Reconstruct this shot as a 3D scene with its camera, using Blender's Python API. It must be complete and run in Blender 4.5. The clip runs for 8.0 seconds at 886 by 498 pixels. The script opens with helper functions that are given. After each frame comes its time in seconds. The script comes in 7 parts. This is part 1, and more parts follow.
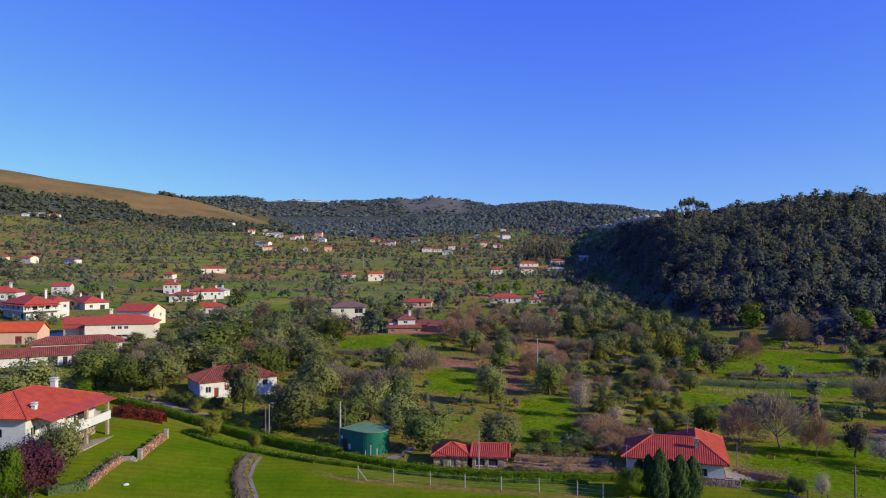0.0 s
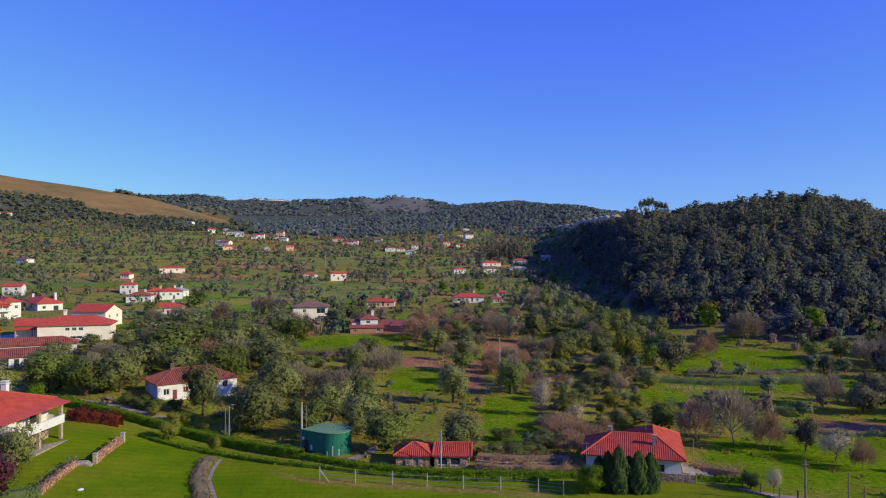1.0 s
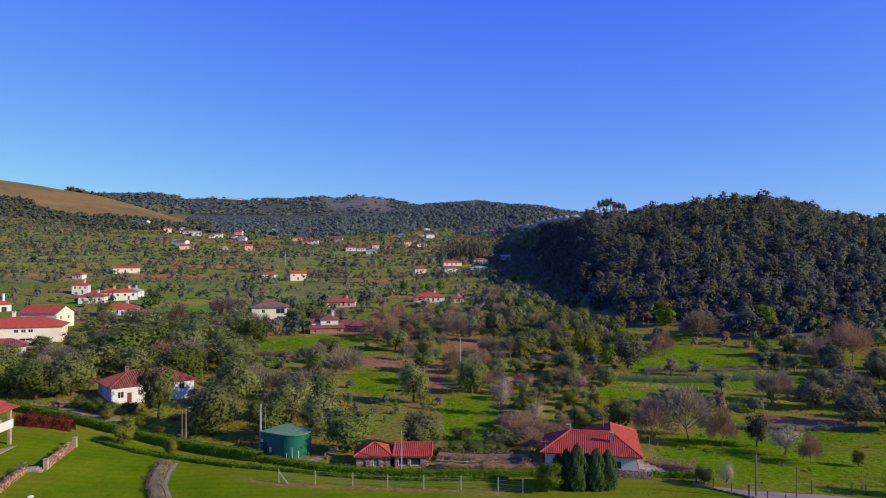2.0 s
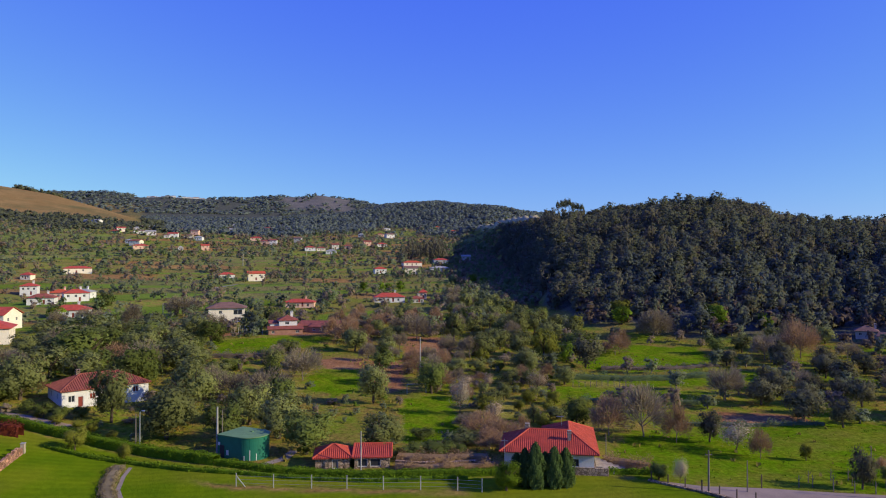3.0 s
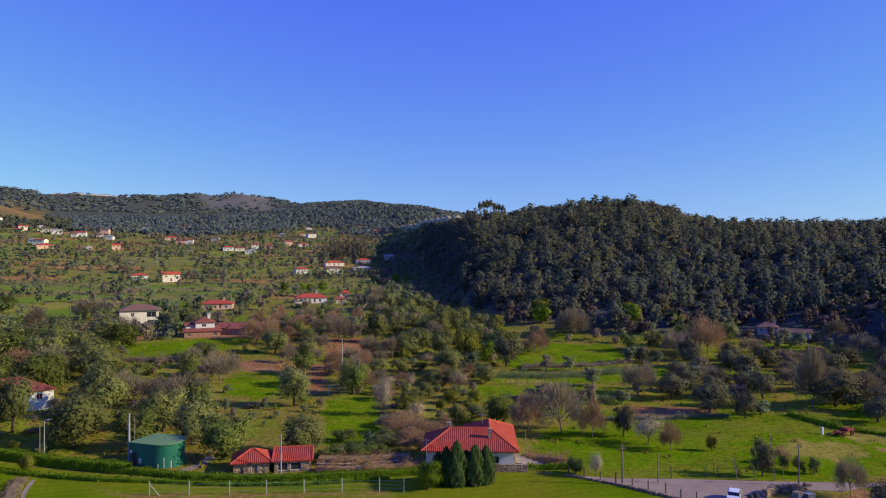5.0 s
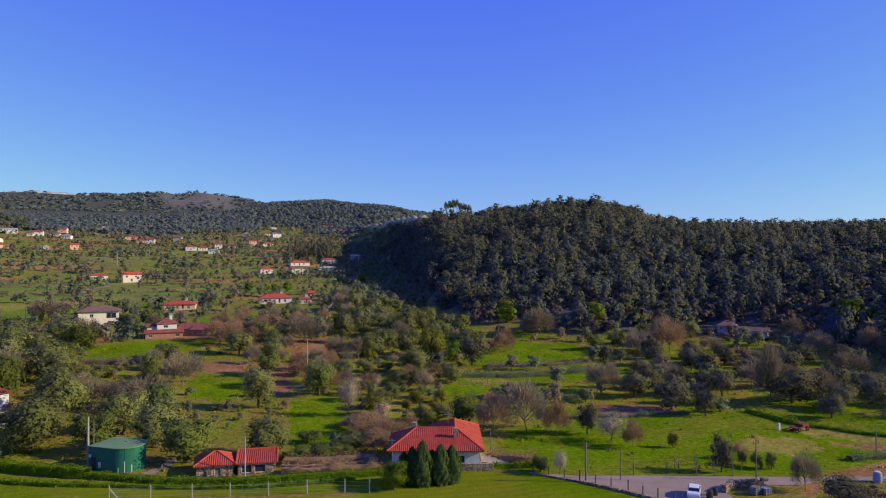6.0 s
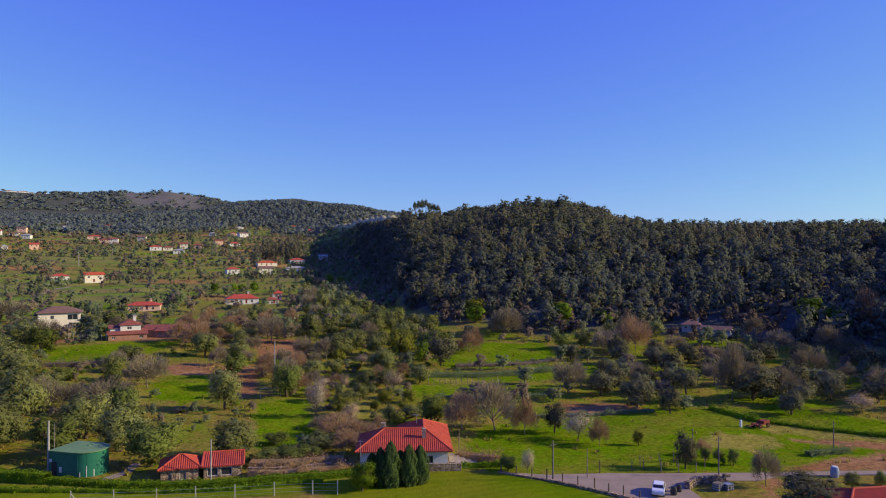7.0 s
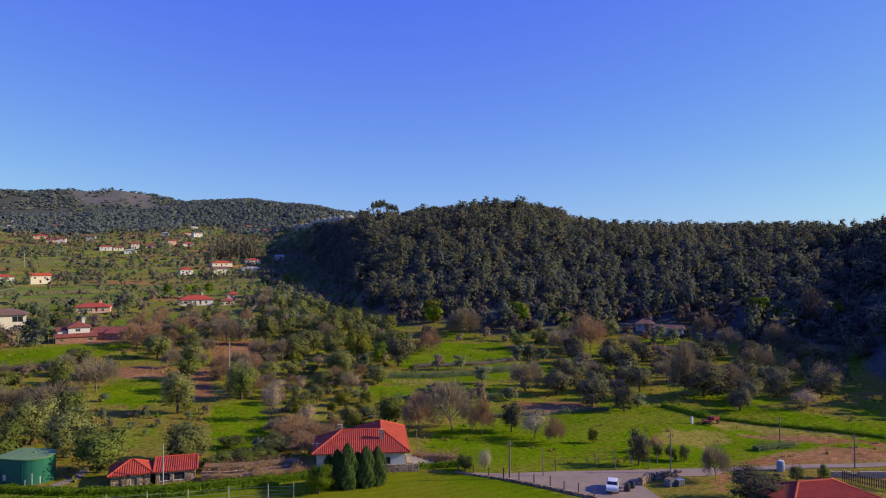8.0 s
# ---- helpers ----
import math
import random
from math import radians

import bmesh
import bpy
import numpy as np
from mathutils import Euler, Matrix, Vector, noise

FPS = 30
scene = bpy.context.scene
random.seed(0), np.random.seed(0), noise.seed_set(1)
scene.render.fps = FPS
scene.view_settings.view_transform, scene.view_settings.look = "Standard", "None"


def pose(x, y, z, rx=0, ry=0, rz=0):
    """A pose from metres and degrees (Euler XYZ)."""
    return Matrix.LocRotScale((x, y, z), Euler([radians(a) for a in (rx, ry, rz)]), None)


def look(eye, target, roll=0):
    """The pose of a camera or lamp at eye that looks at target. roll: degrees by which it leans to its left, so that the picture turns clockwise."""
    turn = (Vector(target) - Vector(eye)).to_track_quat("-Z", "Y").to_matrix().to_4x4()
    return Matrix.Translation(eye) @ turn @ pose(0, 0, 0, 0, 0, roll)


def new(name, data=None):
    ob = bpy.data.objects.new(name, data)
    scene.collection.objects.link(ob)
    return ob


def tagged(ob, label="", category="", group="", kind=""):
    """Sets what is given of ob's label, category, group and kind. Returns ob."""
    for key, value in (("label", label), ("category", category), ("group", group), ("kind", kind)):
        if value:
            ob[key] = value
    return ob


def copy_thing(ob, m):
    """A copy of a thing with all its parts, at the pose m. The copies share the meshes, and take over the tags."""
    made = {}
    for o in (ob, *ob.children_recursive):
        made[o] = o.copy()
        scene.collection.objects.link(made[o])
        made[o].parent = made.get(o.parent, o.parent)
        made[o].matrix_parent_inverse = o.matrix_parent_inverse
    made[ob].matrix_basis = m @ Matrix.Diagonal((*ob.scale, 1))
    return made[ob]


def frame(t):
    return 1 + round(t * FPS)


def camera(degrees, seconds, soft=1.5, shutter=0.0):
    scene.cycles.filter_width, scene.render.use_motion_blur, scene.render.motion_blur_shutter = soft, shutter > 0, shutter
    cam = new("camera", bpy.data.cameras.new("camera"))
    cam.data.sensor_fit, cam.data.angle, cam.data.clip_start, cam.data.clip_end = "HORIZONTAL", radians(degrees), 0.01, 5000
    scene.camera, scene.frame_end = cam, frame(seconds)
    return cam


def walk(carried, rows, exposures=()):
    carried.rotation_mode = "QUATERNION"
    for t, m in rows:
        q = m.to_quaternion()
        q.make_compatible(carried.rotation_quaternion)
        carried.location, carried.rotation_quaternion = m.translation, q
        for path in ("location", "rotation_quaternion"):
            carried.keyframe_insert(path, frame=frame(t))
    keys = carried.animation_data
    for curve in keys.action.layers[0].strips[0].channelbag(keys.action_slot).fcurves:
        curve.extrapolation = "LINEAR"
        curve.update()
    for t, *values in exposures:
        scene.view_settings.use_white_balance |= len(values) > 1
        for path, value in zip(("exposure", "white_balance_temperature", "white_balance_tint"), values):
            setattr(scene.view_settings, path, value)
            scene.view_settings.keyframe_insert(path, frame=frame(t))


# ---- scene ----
cam = camera(63.9, 8.0, soft=1.1)
# t, x, y, z, yaw, pitch, roll: a drone that hovers, turns to its right and drifts back a little
ROWS = [
    (0.0, 0.00, 0.00, 32.00, 0.000, 0.800, 0.000),
    (0.5, 0.08, -0.05, 32.02, -1.351, 0.768, -0.020),
    (1.0, 0.13, -0.20, 32.07, -2.962, 0.756, 0.005),
    (1.5, 0.16, -0.33, 32.15, -4.523, 0.732, 0.010),
    (3.0, 0.22, -0.60, 32.29, -9.304, 0.715, 0.000),
    (3.5, 0.25, -0.67, 32.33, -10.929, 0.711, 0.005),
    (4.0, 0.27, -0.77, 32.37, -12.697, 0.700, 0.018),
    (4.5, 0.28, -0.87, 32.40, -14.102, 0.703, 0.025),
    (6.0, 0.27, -1.21, 32.51, -18.228, 0.679, 0.024),
    (6.5, 0.26, -1.31, 32.56, -19.372, 0.675, 0.015),
    (7.0, 0.28, -1.40, 32.60, -20.730, 0.673, 0.023),
    (7.5, 0.30, -1.47, 32.63, -22.321, 0.690, 0.029),
    (8.0, 0.33, -1.56, 32.69, -24.102, 0.680, 0.034),
]
walk(cam, [(t, pose(x, y, z, 90 + pitch, roll, yaw)) for t, x, y, z, yaw, pitch, roll in ROWS],
     exposures=[(0.0, -0.02, 6100, 10), (1.7, 0.0, 6200, 10), (3.5, 0.03, 6450, 10), (4.5, 0.05, 6600, 10), (6.0, 0.07, 6900, 10), (8.0, 0.08, 7050, 10)])

# ---- world and sun ----
SUN_BEARING, SUN_HEIGHT = 114.0, 24.0   # degrees clockwise from +y, degrees above the horizon
world = bpy.data.worlds.new("sky")
scene.world = world
world.use_nodes = True
wt = world.node_tree
sky = wt.nodes.new("ShaderNodeTexSky")
sky.sky_type = "NISHITA"
sky.sun_disc = False
sky.sun_elevation = radians(SUN_HEIGHT)
sky.sun_rotation = radians(SUN_BEARING)
sky.air_density, sky.dust_density, sky.ozone_density = 1.0, 0.3, 3.0
split, join = wt.nodes.new("ShaderNodeSeparateColor"), wt.nodes.new("ShaderNodeCombineColor")
wt.links.new(sky.outputs[0], split.inputs[0])
# clear deep spring sky: gain and contrast of its red, green and blue
for i, (gain, power) in enumerate(((0.44, 1.02), (0.55, 1.085), (5.45, 0.045))):
    up, scale = wt.nodes.new("ShaderNodeMath"), wt.nodes.new("ShaderNodeMath")
    up.operation, scale.operation = "POWER", "MULTIPLY"
    up.inputs[1].default_value, scale.inputs[1].default_value = power, gain
    wt.links.new(split.outputs[i], up.inputs[0])
    wt.links.new(up.outputs[0], scale.inputs[0])
    wt.links.new(scale.outputs[0], join.inputs[i])
back = wt.nodes["Background"]
wt.links.new(join.outputs[0], back.inputs["Color"])
back.inputs["Strength"].default_value = 0.148
lamp = bpy.data.lights.new("sun", "SUN")
lamp.energy, lamp.angle, lamp.color = 5.0, radians(0.6), (1.0, 0.87, 0.58)
sun = new("sun", lamp)
sb, sh = radians(SUN_BEARING), radians(SUN_HEIGHT)
sun.matrix_world = look((300 * math.sin(sb), 300 * math.cos(sb), 300 * math.tan(sh)), (0, 0, 0))

# ---- materials ----
class Mat:
    """A node material under construction, with short ways to add nodes."""

    def __init__(self, name):
        self.m = bpy.data.materials.new(name)
        self.m.use_nodes = True
        self.t = self.m.node_tree
        self.b = self.t.nodes["Principled BSDF"]
        self.geo = self.t.nodes.new("ShaderNodeNewGeometry")
        self.b.inputs["Specular IOR Level"].default_value = 0.25

    def put(self, socket, value):
        if hasattr(value, "links"):
            self.t.links.new(value, socket)
        else:
            socket.default_value = value

    def noise(self, scale, detail=4.0, rough=0.6, vector=None, lo=None, hi=None):
        n = self.t.nodes.new("ShaderNodeTexNoise")
        n.inputs["Scale"].default_value, n.inputs["Detail"].default_value, n.inputs["Roughness"].default_value = scale, detail, rough
        self.t.links.new(vector or self.geo.outputs["Position"], n.inputs["Vector"])
        return n.outputs["Fac"] if lo is None else self.span(n.outputs["Fac"], lo, hi)

    def span(self, value, lo, hi):
        n = self.t.nodes.new("ShaderNodeMapRange")
        n.inputs["From Min"].default_value, n.inputs["From Max"].default_value = lo, hi
        self.t.links.new(value, n.inputs["Value"])
        return n.outputs["Result"]

    def mix(self, fac, a, b, how="MIX"):
        n = self.t.nodes.new("ShaderNodeMix")
        n.data_type, n.blend_type = "RGBA", how
        self.put(n.inputs["Factor"], fac)
        self.put(n.inputs["A"], (*a, 1) if isinstance(a, tuple) else a)
        self.put(n.inputs["B"], (*b, 1) if isinstance(b, tuple) else b)
        return n.outputs["Result"]

    def math(self, op, a, b):
        n = self.t.nodes.new("ShaderNodeMath")
        n.operation = op
        self.put(n.inputs[0], a)
        self.put(n.inputs[1], b)
        return n.outputs[0]

    def attr(self, name, out="Fac"):
        n = self.t.nodes.new("ShaderNodeAttribute")
        n.attribute_name = name
        return n.outputs[out]

    def dark(self, colour, lo, value, hi=1.0):
        """colour times a factor that runs from lo to hi with value (0 to 1)."""
        n = self.t.nodes.new("ShaderNodeMix")
        n.data_type, n.blend_type = "RGBA", "MULTIPLY"
        n.inputs["Factor"].default_value = 1.0
        self.put(n.inputs["A"], (*colour, 1) if isinstance(colour, tuple) else colour)
        self.put(n.inputs["B"], self.mix(value, (lo, lo, lo), (hi, hi, hi)))
        return n.outputs["Result"]

    def bump(self, height, strength, distance=0.1):
        n = self.t.nodes.new("ShaderNodeBump")
        n.inputs["Strength"].default_value, n.inputs["Distance"].default_value = strength, distance
        self.t.links.new(height, n.inputs["Height"])
        self.t.links.new(n.outputs[0], self.b.inputs["Normal"])

    def done(self, colour, rough=0.8, metal=0.0):
        self.put(self.b.inputs["Base Color"], (*colour, 1) if isinstance(colour, tuple) else colour)
        self.put(self.b.inputs["Roughness"], rough)
        self.b.inputs["Metallic"].default_value = metal
        return self.m


def plain(name, colour, rough=0.7, var=0.75, scale=1.5, metal=0.0, bump=0.0):
    """A surface of one colour with stains and grain."""
    m = Mat(name)
    c = m.dark(colour, var, m.noise(scale, 5, 0.65, lo=0.3, hi=0.65))
    c = m.dark(c, 0.85, m.noise(scale * 9, 3, 0.6, lo=0.3, hi=0.7))
    if bump:
        m.bump(m.noise(scale * 6), bump, 0.05)
    return m.done(c, rough, metal)


def leaves(name, colour, other, through_light=0.25, object_tone=True, dim=0.55, bright=1.35):
    """Foliage: varies from leaf to leaf and from plant to plant, and lets some light through."""
    m = Mat(name)
    c = m.mix(m.geo.outputs["Random Per Island"], colour, other)
    if object_tone:
        info = m.t.nodes.new("ShaderNodeObjectInfo")
        c = m.dark(c, 0.7, info.outputs["Random"], 1.2)
    else:
        c = m.dark(c, dim, m.attr("tone"), bright)
    m.done(c, 0.75)
    m.b.inputs["Specular IOR Level"].default_value = 0.04
    lit = m.t.nodes.new("ShaderNodeBsdfTranslucent")
    m.t.links.new(c, lit.inputs["Color"])
    mixer = m.t.nodes.new("ShaderNodeMixShader")
    mixer.inputs[0].default_value = through_light
    m.t.links.new(m.b.outputs[0], mixer.inputs[1])
    m.t.links.new(lit.outputs[0], mixer.inputs[2])
    m.t.links.new(mixer.outputs[0], m.t.nodes["Material Output"].inputs["Surface"])
    return m.m


def ground_material():
    m = Mat("land")
    big, mid, fine = m.noise(0.012, 4, 0.6, lo=0.35, hi=0.65), m.noise(0.09, 5, 0.65, lo=0.38, hi=0.62), m.noise(1.1, 5, 0.75, lo=0.35, hi=0.65)
    patch = m.noise(0.3, 6, 0.7, lo=0.42, hi=0.6)
    scrub = m.mix(mid, (0.23, 0.215, 0.03), (0.215, 0.295, 0.016))
    scrub = m.mix(m.math("MULTIPLY", patch, 0.75), scrub, (0.35, 0.195, 0.055))
    scrub = m.mix(m.math("MULTIPLY", big, 0.4), scrub, (0.25, 0.20, 0.05))
    grass = m.mix(mid, (0.103, 0.208, 0.004), (0.156, 0.272, 0.006))
    grass = m.mix(m.math("MULTIPLY", patch, 0.6), grass, (0.215, 0.225, 0.015))
    grass = m.mix(m.math("MULTIPLY", m.noise(0.05, 5, 0.6, lo=0.5, hi=0.66), 0.6), grass, (0.235, 0.21, 0.03))
    lawn = m.mix(m.noise(0.16, 4, 0.6, lo=0.35, hi=0.7), (0.105, 0.175, 0.005), (0.16, 0.22, 0.006))
    lawn = m.mix(m.math("MULTIPLY", m.noise(0.045, 3, 0.5, lo=0.42, hi=0.68), 0.7), lawn, (0.25, 0.21, 0.02))
    soil = m.mix(mid, (0.33, 0.15, 0.06), (0.42, 0.22, 0.095))
    heath = m.mix(m.noise(0.02, 6, 0.7, lo=0.3, hi=0.7), (0.26, 0.16, 0.06), (0.34, 0.22, 0.09))
    heath = m.mix(m.math("MULTIPLY", m.noise(0.008, 6, 0.65, lo=0.48, hi=0.6), 0.75), heath, (0.15, 0.14, 0.06))
    wood = m.mix(mid, (0.085, 0.095, 0.070), (0.125, 0.125, 0.095))
    c = m.mix(m.attr("meadow"), scrub, grass)
    # haze put into the colour: land beyond 260 m turns duller and bluer
    c = m.mix(m.math("MULTIPLY", m.attr("terrace"), 0.5), c, m.mix(mid, (0.19, 0.19, 0.10), (0.20, 0.245, 0.08)))
    c = m.mix(m.math("MULTIPLY", m.attr("strip"), 0.75), c, m.mix(mid, (0.18, 0.28, 0.03), (0.225, 0.315, 0.04)))
    c = m.mix(m.attr("dried"), c, m.mix(mid, (0.37, 0.29, 0.065), (0.32, 0.275, 0.05)))
    c = m.mix(m.attr("wood"), c, wood)
    c = m.mix(m.attr("heath"), c, heath)
    c = m.mix(m.attr("soil"), c, soil)
    bare_rock = m.mix(m.noise(0.01, 6, 0.7, lo=0.35, hi=0.65), (0.215, 0.19, 0.165), (0.15, 0.145, 0.12))
    c = m.mix(m.attr("stony"), c, bare_rock)
    # sunlight on the brow is put into this very pale colour
    c = m.mix(m.attr("pale"), c, (0.66, 0.54, 0.26))
    c = m.dark(c, 0.55, fine, 1.2)
    c = m.dark(c, 0.7, m.noise(5.0, 3, 0.75, lo=0.3, hi=0.7), 1.2)
    mown = m.t.nodes.new("ShaderNodeTexWave")
    mown.wave_type, mown.bands_direction = "BANDS", "Y"
    mown.inputs["Scale"].default_value, mown.inputs["Distortion"].default_value, mown.inputs["Detail Scale"].default_value = 0.16, 9.0, 0.3
    m.t.links.new(m.geo.outputs["Position"], mown.inputs["Vector"])
    lawn = m.dark(lawn, 0.94, mown.outputs["Fac"], 1.04)
    lawn = m.dark(lawn, 0.85, fine, 1.05)
    c = m.mix(m.attr("lawn"), c, lawn)
    m.bump(m.noise(0.9, 6, 0.8), 0.45, 0.4)
    m.b.inputs["Specular IOR Level"].default_value = 0.0
    return m.done(c, 0.95)


LAND = ground_material()
WHITE = plain("white_render", (0.72, 0.70, 0.67), 0.85, 0.86, 0.5)
CREAM = plain("cream_render", (0.85, 0.76, 0.61), 0.85, 0.86, 0.5)
LIME = plain("lime_render", (0.50, 0.62, 0.20), 0.85, 0.86, 0.5)
BRICKWALL = plain("old_brick_wall", (0.42, 0.22, 0.15), 0.9, 0.65, 0.9)
PEACH = plain("peach_render", (0.78, 0.50, 0.36), 0.85, 0.86, 0.5)
GREYWALL = plain("weathered_render", (0.50, 0.47, 0.42), 0.9, 0.7, 0.7)
def rubble(name, colour, size):
    """Rough masonry: single stones of uneven tone with recessed joints."""
    m = Mat(name)
    cell, edge = m.t.nodes.new("ShaderNodeTexVoronoi"), m.t.nodes.new("ShaderNodeTexVoronoi")
    edge.feature = "DISTANCE_TO_EDGE"
    for n in (cell, edge):
        n.inputs["Scale"].default_value = size
        m.t.links.new(m.geo.outputs["Position"], n.inputs["Vector"])
    grey = m.t.nodes.new("ShaderNodeSeparateColor")
    m.t.links.new(cell.outputs["Color"], grey.inputs[0])
    c = m.dark(colour, 0.45, grey.outputs[0], 1.35)
    c = m.dark(c, 0.75, m.noise(6, 4, 0.7, lo=0.3, hi=0.7), 1.1)
    joint = m.span(edge.outputs["Distance"], 0.0, 0.12)
    c = m.dark(c, 0.3, joint)
    m.bump(joint, 0.8, 0.08)
    return m.done(c, 0.92)


STONE = rubble("granite", (0.40, 0.29, 0.20), 2.4)
BROWN_STONE = rubble("brown_field_stone", (0.48, 0.32, 0.20), 2.4)
PINK_STONE = rubble("pinkish_garden_stone", (0.50, 0.26, 0.17), 2.8)
STONE_PALE = plain("pale_granite", (0.48, 0.39, 0.28), 0.9, 0.55, 2.0, bump=0.5)
TILE_RED = plain("red_clay_tile", (0.56, 0.088, 0.046), 0.75, 0.66, 0.8)
TILE_ORANGE = plain("orange_clay_tile", (0.62, 0.105, 0.035), 0.75, 0.78, 0.8)
TILE_OLD = plain("weathered_clay_tile", (0.35, 0.10, 0.062), 0.85, 0.55, 0.7)
TILE_BROWN = plain("brown_clay_tile", (0.26, 0.14, 0.10), 0.85, 0.6, 0.7)
TANK_GREEN = plain("green_painted_steel", (0.02, 0.165, 0.105), 0.5, 0.8, 0.6)
TANK_TOP = plain("pale_green_sheet", (0.17, 0.30, 0.13), 0.85, 0.75, 0.8)
GLASS = plain("window_glass", (0.03, 0.035, 0.045), 0.12, 0.8)
SHUTTER = plain("red_shutter", (0.23, 0.04, 0.03), 0.6)
FRAME_W = plain("white_frame", (0.7, 0.7, 0.68), 0.6)
CONCRETE = plain("concrete", (0.42, 0.40, 0.36), 0.9, 0.7, 1.0, bump=0.3)
ASPHALT = plain("pale_asphalt", (0.345, 0.255, 0.185), 0.9, 0.8, 0.35, bump=0.3)
GRAVEL = plain("dusty_gravel", (0.34, 0.27, 0.20), 0.95, 0.7, 0.9, bump=0.4)
WOODPOLE = plain("grey_timber", (0.24, 0.20, 0.16), 0.9, 0.6, 1.5)
STEEL = plain("galvanised_steel", (0.45, 0.47, 0.48), 0.45, 0.8, 2.0, 0.6)
BARK = plain("bark", (0.14, 0.10, 0.07), 0.95, 0.6, 3.0)
BARK_PALE = plain("pale_bark", (0.26, 0.20, 0.15), 0.95, 0.6, 3.0)
DARKMETAL = plain("dark_metal", (0.04, 0.04, 0.045), 0.5)
RUBBER = plain("rubber", (0.02, 0.02, 0.02), 0.9)
CARPAINT = plain("white_car_paint", (0.75, 0.76, 0.78), 0.3, 0.95)
RUST = plain("rusty_red_steel", (0.26, 0.045, 0.03), 0.7, 0.6, 2.0)
BLUEGREY = plain("blue_grey_plastic", (0.30, 0.36, 0.46), 0.6)

OLIVE = leaves("olive_leaves", (0.205, 0.222, 0.070), (0.248, 0.265, 0.087), 0.42)
EVERGREEN = leaves("evergreen_leaves", (0.130, 0.160, 0.036), (0.165, 0.198, 0.046), 0.35)
FRESH = leaves("spring_leaves", (0.125, 0.200, 0.015), (0.180, 0.262, 0.024), 0.4)
F_VINE = leaves("dry_vine_canes", (0.33, 0.215, 0.10), (0.42, 0.27, 0.13), 0.3, False)
YELLOWGREEN = leaves("yellow_green_leaves", (0.185, 0.195, 0.026), (0.25, 0.25, 0.040), 0.4)
TWIGS = leaves("bare_twigs", (0.23, 0.185, 0.115), (0.325, 0.265, 0.165), 0.3)
REDTWIGS = leaves("reddish_twigs", (0.33, 0.205, 0.11), (0.44, 0.28, 0.15), 0.35)
BLOSSOM = leaves("pale_blossom", (0.44, 0.36, 0.24), (0.60, 0.51, 0.37), 0.3)
PINK = leaves("pink_blossom", (0.40, 0.28, 0.17), (0.52, 0.40, 0.26), 0.3)
PLUM = leaves("purple_plum_leaves", (0.075, 0.024, 0.038), (0.12, 0.04, 0.058), 0.3)
CONIFER = leaves("conifer_scales", (0.075, 0.118, 0.034), (0.098, 0.146, 0.042), 0.35)
HEDGE = leaves("hedge_leaves", (0.115, 0.20, 0.010), (0.21, 0.32, 0.018), 0.4, False)
REDHEDGE = leaves("red_hedge_leaves", (0.16, 0.03, 0.02), (0.24, 0.06, 0.03), 0.25, False)
LAVENDER = leaves("grey_lavender", (0.235, 0.185, 0.085), (0.32, 0.25, 0.125), 0.25, False)
# brown twigs at half the winter_twigs brightness, dimmed for the shaded hill foot
F_DIM_TWIGS = leaves("dim_undergrowth", (0.142, 0.104, 0.070), (0.165, 0.122, 0.082), 0.3, False, 0.7, 1.2)
F_PINE = leaves("pine_needles", (0.150, 0.162, 0.092), (0.170, 0.180, 0.102), 0.5, False, 0.85, 1.15)
F_GUM = leaves("eucalyptus_leaves", (0.176, 0.166, 0.098), (0.195, 0.184, 0.108), 0.5, False, 0.85, 1.2)
# haze put into the colour: paler, bluer leaves for the distant woods
F_HAZED = leaves("hazed_leaves", (0.175, 0.208, 0.180), (0.190, 0.222, 0.190), 0.45, False, 0.85, 1.15)
# darker leaf colour standing in for the shade low on the hill
F_SHADED = leaves("shaded_slope_leaves", (0.125, 0.142, 0.096), (0.140, 0.158, 0.106), 0.4, False, 0.75, 1.25)
# darker, greyer olive leaves: the backlit look is put into the colour
BACKLIT = leaves("backlit_leaves", (0.142, 0.138, 0.074), (0.172, 0.166, 0.090), 0.35)
F_SCRUB = leaves("shrub_leaves", (0.178, 0.232, 0.086), (0.215, 0.270, 0.105), 0.55, False, 0.75, 1.25)
F_BARE = leaves("winter_twigs", (0.285, 0.220, 0.146), (0.325, 0.255, 0.172), 0.55, False, 0.75, 1.2)
F_FRESH = leaves("young_leaves", (0.10, 0.17, 0.016), (0.17, 0.24, 0.026), 0.3, False)
F_OLIVE = leaves("grove_leaves", (0.215, 0.250, 0.128), (0.245, 0.280, 0.146), 0.55, False, 0.75, 1.2)
F_TRUNK = plain("forest_trunks", (0.22, 0.18, 0.14), 0.95, 0.6, 1.0)

# ---- the lie of the land ----
def smooth(a, b, v):
    k = np.clip((v - a) / (b - a), 0.0, 1.0)
    return k * k * (3 - 2 * k)


def wobble(x, y, size, seed=0):
    """Smooth uneven waves between about -1 and 1, of the given size in metres."""
    k = 2 * np.pi / size
    s = seed * 1.7
    return (np.sin(k * x + 1.3 * np.sin(0.63 * k * y + s) + s) + np.sin(0.83 * k * y + 1.1 * np.sin(0.71 * k * x + 2 * s) + 3 * s)
            + 0.6 * np.sin(1.9 * k * (0.7 * x + 0.7 * y) + s)) / 2.2


VALLEY_R = (0, 130, 170, 250, 350, 550, 700, 900, 1100, 1400, 1800, 2300, 3000, 4600)
VALLEY_Z = (0, 0, 1.5, 6, 10, 19, 31, 52, 72, 92, 120, 170, 225, 200)
